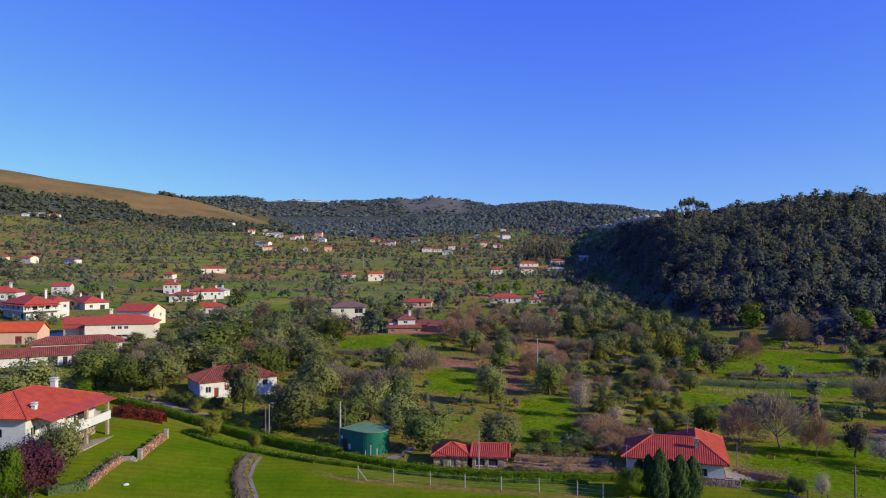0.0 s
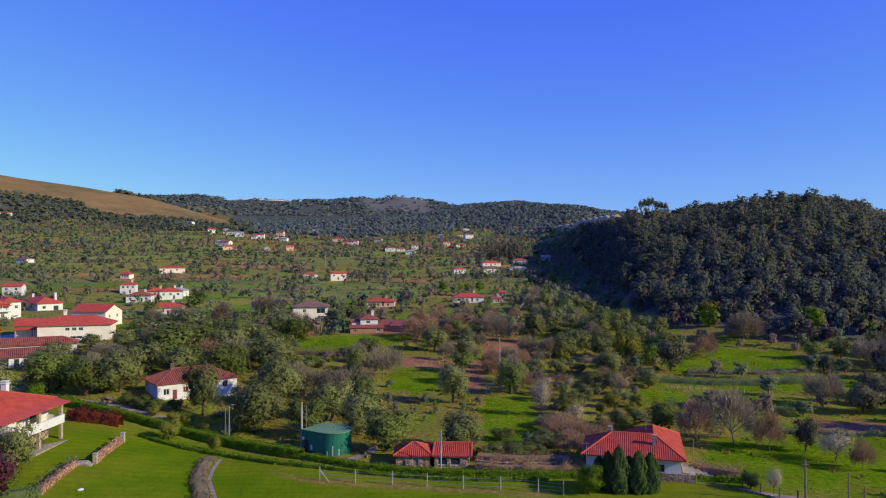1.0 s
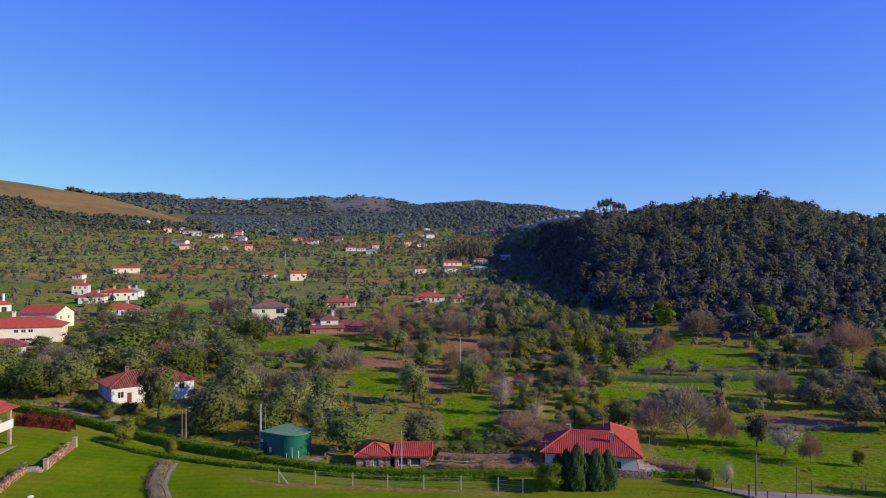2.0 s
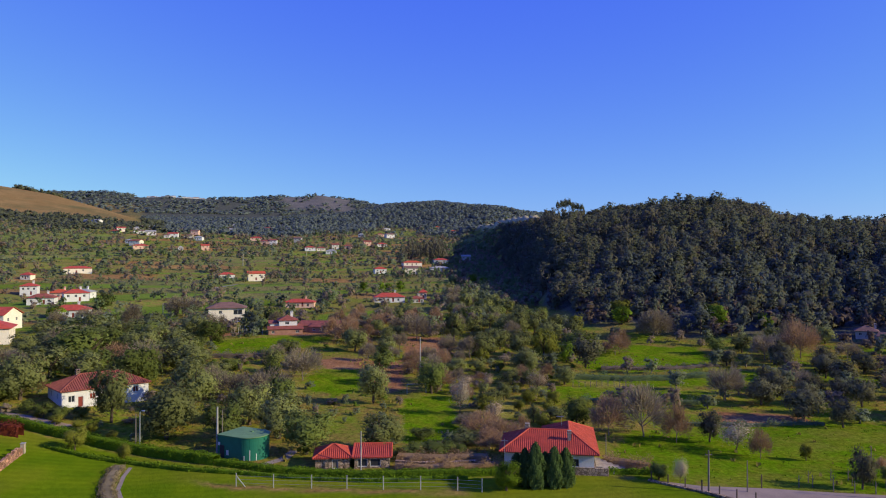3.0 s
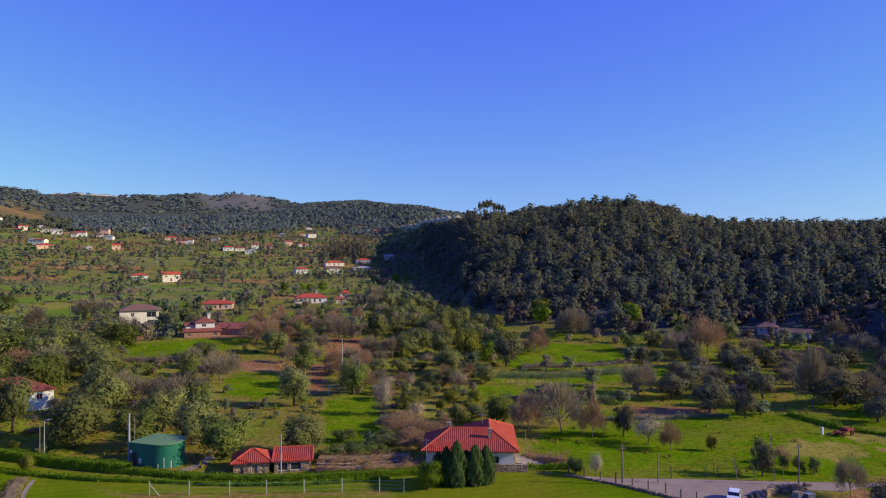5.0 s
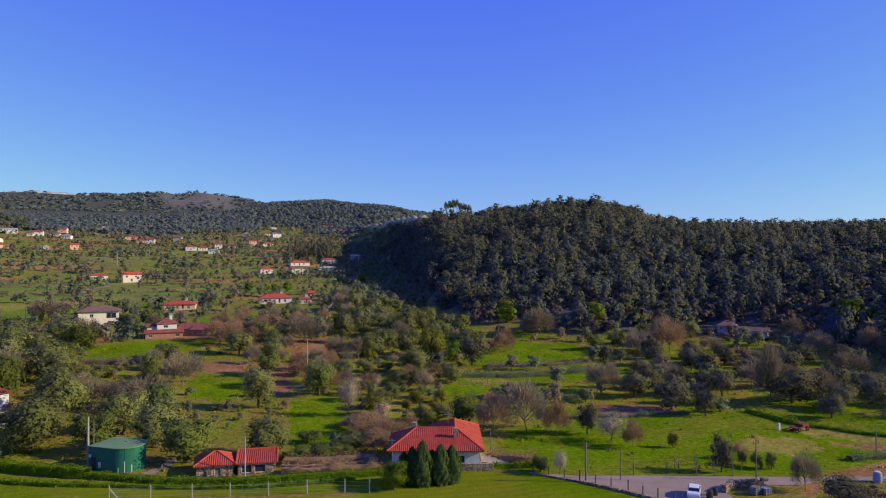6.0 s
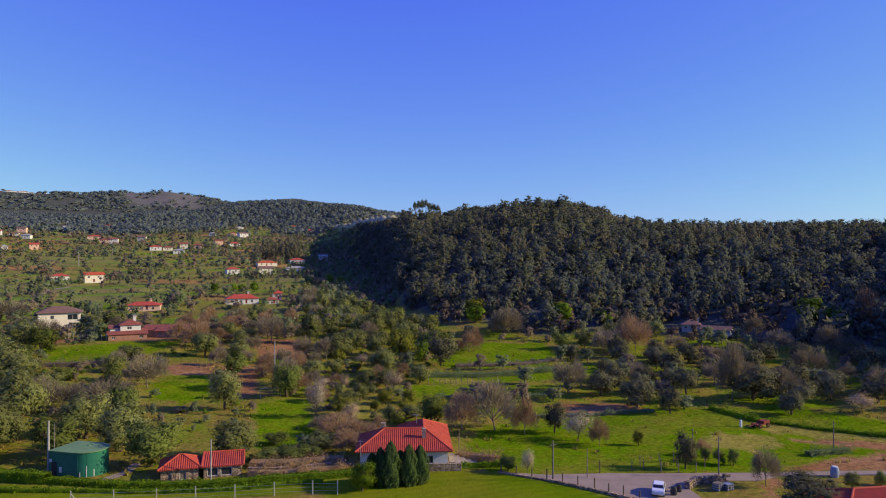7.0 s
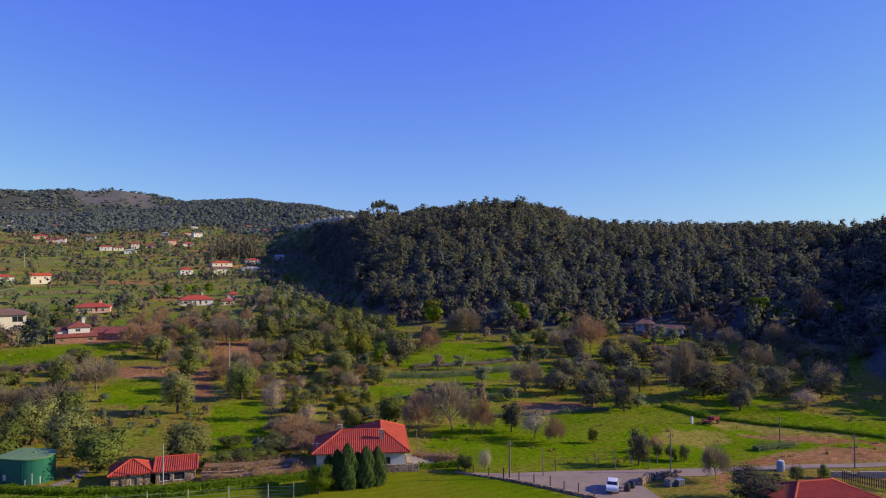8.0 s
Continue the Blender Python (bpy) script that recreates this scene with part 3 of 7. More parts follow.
def house(x, y, turn, blocks, label, wall=WHITE, roof=TILE_RED, windows=(), doors=(), chimneys=(), chimney_mat=None, over=0.5, ribs=True, category="house", name="house", base=None, shutters=None, group="", rib=0.45):
    """A house of blocks (cx, cy, w, d, h, roof kind, rise); windows are (block, side, u, z, w, h), sides 0 front, 1 right, 2 back, 3 left."""
    z = z_at(x, y) if base is None else base
    top = thing(name, x, y, z, turn, label, category, group)
    for bi, (cx, cy, w, d, h, kind, rise) in enumerate(blocks):
        bm = bmesh.new()
        corners = [Vector((cx - w / 2, cy - d / 2, 0)), Vector((cx + w / 2, cy - d / 2, 0)), Vector((cx + w / 2, cy + d / 2, 0)), Vector((cx - w / 2, cy + d / 2, 0))]
        sides = []
        for i in range(4):
            o, e = corners[i], corners[(i + 1) % 4]
            u = (e - o).normalized()
            holes = [(q[2], q[3], q[2] + q[4], q[3] + q[5]) for q in (*windows, *doors) if q[0] == bi and q[1] == i]
            wall_face(bm, o, u, (e - o).length, h, holes, 0.18)
            sides.append((o, u))
        if kind in ("gable", "gable_y"):
            ends = ((1, 2), (3, 0)) if kind == "gable" else ((0, 1), (2, 3))
            for i, j in ends:
                a, b = corners[i], corners[j]
                m = (a + b) / 2
                bm.faces.new([bm.verts.new(v + Vector((0, 0, h))) for v in (a, b)] + [bm.verts.new(m + Vector((0, 0, h + rise * (1 - 0.06))))])
        if kind == "mono":
            bm.faces.new([bm.verts.new(v) for v in (corners[1] + Vector((0, 0, h)), corners[2] + Vector((0, 0, h)), corners[2] + Vector((0, 0, h + rise)))])
            bm.faces.new([bm.verts.new(v) for v in (corners[3] + Vector((0, 0, h)), corners[0] + Vector((0, 0, h)), corners[3] + Vector((0, 0, h + rise)))])
            bm.faces.new([bm.verts.new(v) for v in (corners[2] + Vector((0, 0, h)), corners[3] + Vector((0, 0, h)), corners[3] + Vector((0, 0, h + rise)), corners[2] + Vector((0, 0, h + rise)))])
        part("wall", bm, wall, top)
        vs, fs = [], []
        planes = slopes(cx, cy, w, d, h, kind, rise, over) if kind != "flat" else [[(cx - w / 2, cy - d / 2, h), (cx + w / 2, cy - d / 2, h), (cx + w / 2, cy + d / 2, h), (cx - w / 2, cy + d / 2, h)]]
        lift = 0.14
        planes = [[(a, b, c + lift) for a, b, c in pl] for pl in planes]
        for pl in planes:
            roof_plane(vs, fs, pl)
        roof_ob = part("roof", mesh_from(vs, fs, roof, "roof"), roof, top)
        if ribs and kind != "flat":
            for pl in planes:
                vs, fs = [], []
                roof_ribs(vs, fs, pl, rib, rib * 0.26)
                for k in range(len(vs) // 8):
                    row = [[i - 8 * k for i in f] for f in fs[5 * k:5 * k + 5]]
                    part("roof_tile", mesh_from(vs[8 * k:8 * k + 8], row, roof, "roof_tile"), roof, roof_ob)
            seen = set()
            for pl in planes:
                for a, b in zip(pl, pl[1:] + pl[:1]):
                    if max(a[2], b[2]) > h + lift + 0.1:
                        key = tuple(sorted((tuple(round(c, 2) for c in a), tuple(round(c, 2) for c in b))))
                        if key not in seen:
                            seen.add(key)
                            part("ridge_cap", tube(bmesh.new(), [(*a[:2], a[2] + 0.03, 0.14), (*b[:2], b[2] + 0.03, 0.14)], 6), roof, roof_ob)
        for q in windows:
            if q[0] == bi:
                pane_mat = shutters if shutters and len(q) > 6 else GLASS
                window_part(top, sides[q[1]][0], sides[q[1]][1], (q[2], q[3], q[2] + q[4], q[3] + q[5]), 0.18, pane_mat, FRAME_W)
        for q in doors:
            if q[0] == bi:
                window_part(top, sides[q[1]][0], sides[q[1]][1], (q[2], q[3], q[2] + q[4], q[3] + q[5]), 0.18, shutters or SHUTTER, FRAME_W, "door")
    for cx, cy, z0, z1, s in chimneys:
        bm = bmesh.new()
        box(bm, cx - s / 2, cy - s / 2, z0, cx + s / 2, cy + s / 2, z1)
        box(bm, cx - s * 0.65, cy - s * 0.65, z1, cx + s * 0.65, cy + s * 0.65, z1 + 0.12)
        for k in (-0.4, 0.4):
            box(bm, cx + k * s - 0.06, cy - s * 0.45, z1 + 0.12, cx + k * s + 0.06, cy + s * 0.45, z1 + 0.4)
        box(bm, cx - s * 0.6, cy - s * 0.6, z1 + 0.4, cx + s * 0.6, cy + s * 0.6, z1 + 0.5)
        part("chimney", bm, chimney_mat or wall, top)
    return top


def strip_mesh(line, width, lift, material, name, step=1.5, thick=0.0):
    """A band of that width along a plan line, laid on the ground."""
    pts = []
    for (ax, ay), (bx, by) in zip(line, line[1:]):
        n = max(1, int(math.hypot(bx - ax, by - ay) / step))
        pts += [(ax + (bx - ax) * i / n, ay + (by - ay) * i / n) for i in range(n)]
    pts.append(line[-1])
    vs, fs = [], []
    for i, (px, py) in enumerate(pts):
        ax, ay = pts[max(i - 1, 0)]
        bx, by = pts[min(i + 1, len(pts) - 1)]
        l = math.hypot(bx - ax, by - ay)
        nx, ny = -(by - ay) / l, (bx - ax) / l
        for k in (-0.5, 0.0, 0.5):
            qx, qy = px + nx * width * k, py + ny * width * k
            vs.append((qx, qy, z_at(qx, qy) + lift))
        if i:
            n = len(vs) - 6
            fs += [[n, n + 1, n + 4, n + 3], [n + 1, n + 2, n + 5, n + 4]]
    return mesh_from(vs, fs, material, name)


def hedge(line, width, tall, material, seed, label, per_metre=90, leaf=0.22, uneven=0.12, name="hedge"):
    """A clipped hedge along a plan line: leaves on a body of twigs."""
    rng = np.random.default_rng(seed)
    ln = np.array(line, float)
    seg = np.hypot(*np.diff(ln, axis=0).T)
    total = seg.sum()
    cum = np.concatenate([[0], np.cumsum(seg)])
    n = int(total * per_metre)
    s = rng.uniform(0, total, n)
    cx, cy = np.interp(s, cum, ln[:, 0]), np.interp(s, cum, ln[:, 1])
    k = np.clip(np.searchsorted(cum, s, "right") - 1, 0, len(seg) - 1)
    tx, ty = np.diff(ln[:, 0])[k] / seg[k], np.diff(ln[:, 1])[k] / seg[k]
    ang = rng.uniform(-0.15, np.pi + 0.15, n)
    c, q = np.cos(ang), np.sin(ang)
    pw = 0.45
    ox, oz = np.sign(c) * np.abs(c) ** pw * width / 2, np.sign(q) * np.abs(q) ** pw * tall
    wave = 1 + uneven * np.sin(s * 1.7 + seed) * np.sin(s * 0.61) + rng.normal(0, uneven * 0.5, n)
    ox, oz = ox * wave, np.maximum(oz * wave, 0.05)
    px, py = cx - ty * ox, cy + tx * ox
    pz = height(px, py) + oz
    nrm = np.stack([-ty * c, tx * c, q + 0.2], 1) + rng.normal(0, 0.5, (n, 3))
    v, f = leaf_cards(rng, np.stack([px, py, pz], 1), nrm, leaf, 1.3)
    # body
    m = max(2, int(total / 1.2))
    ss = np.linspace(0, total, m)
    bx, by = np.interp(ss, cum, ln[:, 0]), np.interp(ss, cum, ln[:, 1])
    gx, gy = np.gradient(bx), np.gradient(by)
    gl = np.hypot(gx, gy)
    gx, gy = gx / gl, gy / gl
    rows = []
    for kx, kz in ((-0.42, 0.0), (-0.42, 0.75), (-0.25, 0.9), (0.25, 0.9), (0.42, 0.75), (0.42, 0.0)):
        qx, qy = bx - gy * kx * width, by + gx * kx * width
        rows.append(np.stack([qx, qy, height(qx, qy) + kz * tall - (0.1 if kz == 0 else 0)], 1))
    body = np.stack(rows, 1).reshape(-1, 3)
    bf = np.array([(i * 6 + j, i * 6 + j + 1, i * 6 + 7 + j, i * 6 + 6 + j) for i in range(m - 1) for j in range(5)])
    verts, faces = np.concatenate([v, body]), np.concatenate([f, bf + len(v)])
    ob = new(name, mesh_from(verts, faces, material, name, rng.uniform(0.25, 0.75, len(faces))))
    return tagged(ob, label, "hedge", "", "stuff")

# ---- ground ----
MEADOW = [
     [(-240.5, 423.7), (-219.8, 457.7), (-190.5, 480.4), (-133.8, 336.8), (-139.5, 328.9), (-146.3, 312.7), (-177.0, 374.9), (-204.7, 379.4)],
     [(-63.4, 433.5), (-20.1, 467.7), (-14.6, 382.1), (-25.6, 342.7), (-48.0, 337.3)],
     [(-101.7, 695.1), (-49.2, 735.9), (-38.0, 605.7), (-85.6, 601.4)],
     [(24.4, 404.3), (51.9, 418.9), (48.5, 378.8), (36.7, 366.5)],
     [(44.3, 326.2), (56.0, 312.1), (46.6, 265.2), (40.8, 288.5)],
     [(-121.1, 397.0), (-78.6, 441.7), (-56.5, 366.5), (-96.2, 332.6)],
     [(-36.8, 241.3), (-4.7, 247.6), (2.1, 241.0), (-4.3, 226.8), (-16.1, 216.1), (-24.3, 212.3), (-31.5, 215.4)] ,
     [(-4.1, 190.7), (8.8, 192.1), (9.0, 167.0), (1.4, 161.0), (-3.7, 170.8)] ,
     [(16.5, 155.1), (28.1, 156.5), (24.4, 126.2), (16.9, 121.2), (13.6, 122.1)] ,
     [(85.4, 216.8), (113.4, 203.2), (106.0, 184.5), (94.7, 169.4), (67.6, 180.6)] ,
     [(55.3, 171.9), (93.7, 167.6), (114.1, 168.2), (107.6, 158.5), (84.8, 154.4), (60.9, 162.4)] ,
     [(53.1, 162.9), (85.0, 149.0), (78.6, 140.2), (50.0, 151.0)] ,
     [(45.1, 109.9), (54.6, 123.4), (71.4, 124.7), (91.1, 121.3), (120.5, 113.0), (129.8, 85.9), (118.8, 78.4), (100.9, 84.7), (90.8, 83.6), (82.9, 82.8), (48.1, 95.5), (43.4, 99.9)] ,
     [(-66.8, 456.8), (-30.4, 455.1), (-24.7, 370.6), (-42.7, 373.0)] ,
     [(-205.2, 445.8), (-184.5, 469.8), (-137.3, 349.9), (-147.9, 321.4)] ,
     [(40.0, 323.1), (55.6, 316.8), (50.1, 281.5), (37.6, 276.8)] ,
]
SOIL = [
     [(-2.5, 206.9), (11.4, 204.6), (11.3, 189.3), (-0.7, 192.6)] ,
     [(23.8, 248.0), (41.2, 240.0), (37.4, 206.7), (23.1, 206.8)] ,
     [(12.1, 200.1), (21.7, 200.8), (18.6, 166.7), (12.9, 160.6), (10.8, 179.2)] ,
     [(77.3, 133.3), (94.3, 127.8), (91.4, 121.7), (74.9, 123.9)] ,
     [(88.0, 81.6), (95.3, 84.0), (104.6, 83.6), (109.5, 82.0), (114.1, 79.2), (119.5, 75.5), (114.0, 72.5), (106.1, 74.6), (98.0, 77.8), (92.5, 79.6)] ,
     [(101.1, 95.9), (106.3, 93.6), (112.8, 87.7), (116.7, 83.9), (121.0, 79.5), (118.1, 78.8), (111.2, 84.8), (105.7, 88.8)] ,
     [(-39.5, 256.2), (-29.6, 258.6), (-35.3, 241.5), (-37.3, 242.2)] ,
     [(84.0, 81.6), (85.0, 79.2), (77.3, 72.9), (75.7, 74.5)] ,
     [(-17.6, 263.7), (1.2, 256.2), (1.2, 246.6), (-18.6, 248.9)] ,
]

DRY_GRASS = [
     [(100.1, 104.4), (103.0, 101.1), (104.7, 98.0), (107.2, 94.2), (111.9, 89.6), (116.3, 86.2), (121.5, 83.0), (116.1, 91.0), (113.0, 94.5), (110.0, 99.8), (107.5, 105.0)] ,
     [(84.0, 96.5), (91.0, 103.0), (99.0, 101.5), (101.5, 95.0), (92.0, 91.5)],
     [(62.0, 167.0), (70.0, 163.0), (72.5, 158.5), (62.5, 160.0)],
     [(-14.0, 180.0), (-7.0, 186.0), (-4.5, 170.0), (-9.0, 163.0)],
     [(30.0, 150.0), (40.0, 154.0), (41.0, 139.0), (31.0, 137.0)],
]


def in_polygon(x, y, poly):
    inside = np.zeros(x.shape, bool)
    for (x0, y0), (x1, y1) in zip(poly, poly[1:] + poly[:1]):
        cross = ((y0 > y) != (y1 > y)) & (x < (x1 - x0) * (y - y0) / (y1 - y0 + 1e-9) + x0)
        inside ^= cross
    return inside


def wooded(x, y):
    """How much of the ground is wood, from 0 to 1."""
    r, a = np.hypot(x, y), np.degrees(np.arctan2(x, y))
    foot = np.interp(a, HILL_A, FOOT_R)
    w = smooth(-4, 14, r - foot + 8 * wobble(x, y, 45, 9)) * smooth(-0.6, 0.8, a + 0.9 * wobble(x, y, 70, 6) - np.interp(r, (250, 330, 420, 500, 600, 700, 800, 900, 1000), (21, 17.0, 15.0, 14.0, 13.4, 13.8, 14.5, 15.8, 17.5))) * smooth(125, 100, a)
    rear = smooth(1080, 1150, r + 150 * wobble(x, y, 330, 2) + 110 * wobble(x, y, 130, 7)) * smooth(-14.5, -12.5, a)
    brow = np.interp(a, (-40, -32, -25, -20, -17, -14, -10), (1440, 1450, 1370, 1320, 1290, 1240, 1240))
    deep = np.interp(a, (-40, -27, -24.5, -22.5, -20, -16.5, -14), (230, 200, 110, 90, 190, 200, 120))
    belt = smooth(0, 40, r - brow + deep + 45 * wobble(x, y, 200, 3)) * smooth(10, -10, r - brow + 30 * wobble(x, y, 240, 4)) * smooth(-60, -50, a) * smooth(-8, -14, a)
    distant = smooth(1900, 2100, r) * smooth(60, 50, np.abs(a)) * (1 - heathy(x, y))
    return np.clip(np.maximum(np.maximum(w, rear), np.maximum(belt, distant)), 0, 1)


def heathy(x, y):
    r, a = np.hypot(x, y), np.degrees(np.arctan2(x, y))
    brow = np.interp(a, (-40, -32, -25, -20, -17, -14, -10), (1440, 1450, 1370, 1320, 1290, 1240, 1240))
    brown = smooth(0, 15, r - brow + 30 * wobble(x, y, 240, 4)) * smooth(2500, 2400, r) * smooth(-13, -15, a)
    return np.clip(brown, 0, 1)


def brow_track(x, y):
    """The grassy track along the brow of the wooded hill, made pale in place of sunlight."""
    r, a = np.hypot(x, y), np.degrees(np.arctan2(x, y))
    return smooth(10.8, 11.6, a) * smooth(17.4, 16.9, a) * smooth(-32, -22, r - np.interp(a, HILL_A, CREST_R)) * smooth(60, 40, r - np.interp(a, HILL_A, CREST_R))


def stony(x, y):
    """The pale bare summit far off."""
    r, a = np.hypot(x, y), np.degrees(np.arctan2(x, y))
    return smooth(3.2, 2.0, np.abs(a + 0.6 + 0.7 * wobble(x, y, 500, 2))) * smooth(2330, 2450, r + 60 * wobble(x, y, 300, 4))


def make_ground():
    az = np.radians(np.concatenate([np.arange(-180, -40, 3.0), np.arange(-39, 62, 0.45), np.arange(64, 179, 3.0), [180.0]]))
    rr = np.concatenate([[0.0, 5.0], np.arange(10, 60, 10), np.arange(60, 200, 1.6), np.arange(200, 420, 2.0), np.arange(420, 760, 2.5), np.arange(760, 1300, 5), np.arange(1300, 2400, 25), np.arange(2400, 4700, 90)])
    a, r = np.meshgrid(az, rr)
    x, y = r * np.sin(a), r * np.cos(a)
    z = height(x, y)
    nr, na = x.shape
    idx = np.arange(nr * na).reshape(nr, na)
    faces = np.stack([idx[:-1, :-1], idx[1:, :-1], idx[1:, 1:], idx[:-1, 1:]], -1).reshape(-1, 4)[:, ::-1]
    me = mesh_from(np.stack([x, y, z], -1).reshape(-1, 3), faces, LAND, "ground", smooth_faces=True)
    deg = np.degrees(a)
    meadow = np.zeros(x.shape)
    for p in MEADOW:
        meadow[in_polygon(x + 0.8 * wobble(x, y, 9, 2), y + 1.2 * wobble(x, y, 7, 3), p)] = 1.0
    soil = np.zeros(x.shape)
    for p in SOIL:
        soil[in_polygon(x + 0.8 * wobble(x, y, 9, 4), y + 1.0 * wobble(x, y, 7, 5), p)] = 1.0
    dried = np.zeros(x.shape)
    for p in DRY_GRASS:
        dried[in_polygon(x + 1.5 * wobble(x, y, 9, 6), y + 1.5 * wobble(x, y, 7, 9), p)] = 1.0
    # strips of grass on the terraces
    sort = fields(x, y)
    strips = (0.25 + 0.75 * (sort < np.interp(r, (380, 430, 760, 860), (0.40, 0.50, 0.48, 0.40)))) * smooth(-0.75, -0.35, wobble(x * 0.4, y * 2.0, 120, 11) + 0.4 * wobble(x, y, 45, 12)) * smooth(255, 300, r) * smooth(1250, 1000, r) * smooth(13, 9, deg)
    bare = np.maximum(smooth(0.75, 0.9, wobble(x * 0.7, y * 1.5, 160, 15)), (sort > 0.86)) * smooth(240, 300, r) * smooth(1250, 1000, r) * smooth(12, 8, deg)
    k = terrace_phase(x, y)
    bank = smooth(0.68, 0.76, k - np.floor(k)) * smooth(255, 300, r) * smooth(1250, 1000, r)
    meadow = np.maximum(meadow, 0.95 * strips) * (1 - 0.95 * bank)
    patchy = smooth(0.25, 0.6, wobble(x, y, 27, 13)) * smooth(118, 130, r) * smooth(300, 250, r) * smooth(16, 26, deg + 0.08 * r - 10)
    meadow = np.maximum(meadow, 0.8 * patchy)
    meadow = np.maximum(meadow, 0.45 * smooth(0.2, 0.7, wobble(x, y, 33, 16)) * smooth(120, 140, r) * smooth(260, 240, r))
    # mown grass this side of the hedge
    front = np.interp(x, (-66, -52, -39, -27, -16.6, -7.3, 6.3, 20.8, 40, 47, 53, 56, 60), (140, 133, 126, 119.5, 112.5, 108, 104, 101.5, 101, 96, 88, 80, 74))
    lawn = smooth(0.4, -0.4, y - front) * smooth(78, 60, x)
    lawn = np.where(x < -70, 0.6 * smooth(150, 120, r), lawn)
    lawn = np.where(np.abs(deg) > 60, 0.8 * smooth(140, 110, r), lawn)
    worn = np.interp(x, (-22, -12.2, -7.2, -2.0, 3.0, 8.0, 13.1, 18.0, 21), (108, 102.8, 101.6, 100.6, 99.6, 98.3, 97.2, 95.9, 94.8))
    dry = 0.85 * smooth(1.6, 0.3, np.abs(y - worn + 0.5 * wobble(x, y, 9, 3))) * smooth(-21, -15, x) * smooth(21, 18, x)
    soil = np.maximum(soil, dry)
    lawn = lawn * (1 - dry)
    bark = np.maximum(wooded(x, y), 0.12 * bank)
    layers = {"strip": strips * (1 - bank) * smooth(0.45, 0.3, sort), "dried": dried * (0.85 + 0.2 * wobble(x, y, 6, 3)), "terrace": smooth(260, 420, r) * (0.45 + 0.55 * smooth(0.3, -0.4, wobble(x, y, 190, 23))), "meadow": meadow, "lawn": lawn, "soil": np.maximum(soil, 0.7 * bare), "wood": bark, "heath": heathy(x, y), "stony": stony(x, y), "pale": brow_track(x, y)}
    for key, v in layers.items():
        at = me.attributes.new(key, "FLOAT", "POINT")
        at.data.foreach_set("value", np.clip(v, 0, 1).astype(np.float32).ravel())
    ob = new("ground", me)
    tagged(ob, "valley ground of mown grass, meadows, terraced fields and bare soil", "ground", "", "structure")


make_ground()

# paved yard and lane, gravel paths
YARD = [(46.9, 96.4), (52.8, 92.6), (61.7, 90.6), (82.1, 82.9), (97.1, 77.9), (109.3, 73.0), (122, 66), (121.5, 64.8), (108.6, 71.4), (96.2, 76.1), (84.4, 80.0), (80.0, 79.4), (71.3, 82.9), (68.3, 80.8), (66.5, 74), (64, 66), (58, 68), (59.3, 78.3), (56.1, 83.8), (51.8, 90.6)]


def draped(name, poly, lift, material, label, category, step=0.8):
    """A sheet with the outline poly in plan that lies on the ground, with a rim that goes into it."""
    bm = bmesh.new()
    face = bm.faces.new([bm.verts.new((px, py, 0)) for px, py in poly])
    bmesh.ops.triangulate(bm, faces=[face])
    for _ in range(3):
        bmesh.ops.subdivide_edges(bm, edges=[e for e in bm.edges if e.calc_length() > 2.5], cuts=1)
        bmesh.ops.triangulate(bm, faces=bm.faces[:])
    for v in bm.verts:
        v.co.z = z_at(v.co.x, v.co.y) + lift
    ext = bmesh.ops.extrude_face_region(bm, geom=bm.faces[:])
    for v in ext["geom"]:
        if isinstance(v, bmesh.types.BMVert):
            v.co.z -= lift + 0.25
    return tagged(new(name, bm_mesh(bm, material, name)), label, category, "", "structure")


draped("road", YARD, 0.07, ASPHALT, "pale worn asphalt yard and lane beside the meadow", "road")
draped("courtyard", [(-136, 246), (-124, 256), (-104, 240), (-98, 229), (-103, 226), (-122, 232), (-135, 238)], 0.09, CONCRETE, "pale concrete courtyard between the barn and the hall", "courtyard")
lane = new("lane", strip_mesh([(-92, 163), (-72, 150), (-54.7, 141.5), (-46, 136.6)], 3.2, 0.06, ASPHALT, "lane"))
tagged(lane, "narrow grey paved lane behind a clipped hedge", "road", "", "structure")
track = new("footpath", strip_mesh([(-29.4, 115.0), (-29.2, 110.5), (-28.3, 104.3), (-25.0, 95.5), (-22, 85)], 0.6, 0.05, GRAVEL, "footpath"))
tagged(track, "dusty gravel footpath through the lawn", "path", "", "structure")
far_lane = new("lane", strip_mesh([(-75.1, 439.4), (-66.8, 435.7), (-62.0, 459.2), (-58.4, 472.8), (-54.5, 485.9)], 3.0, 0.15, GRAVEL, "lane"))
tagged(far_lane, "pale dusty track up to the houses on the terraces", "road", "", "structure")
apron = new("gravel_apron", strip_mesh([(-9.5, 113.5), (-6.5, 116.5), (-5, 121)], 1.6, 0.05, GRAVEL, "gravel_apron"))
tagged(apron, "short gravel track beside the green tank", "path", "", "structure")

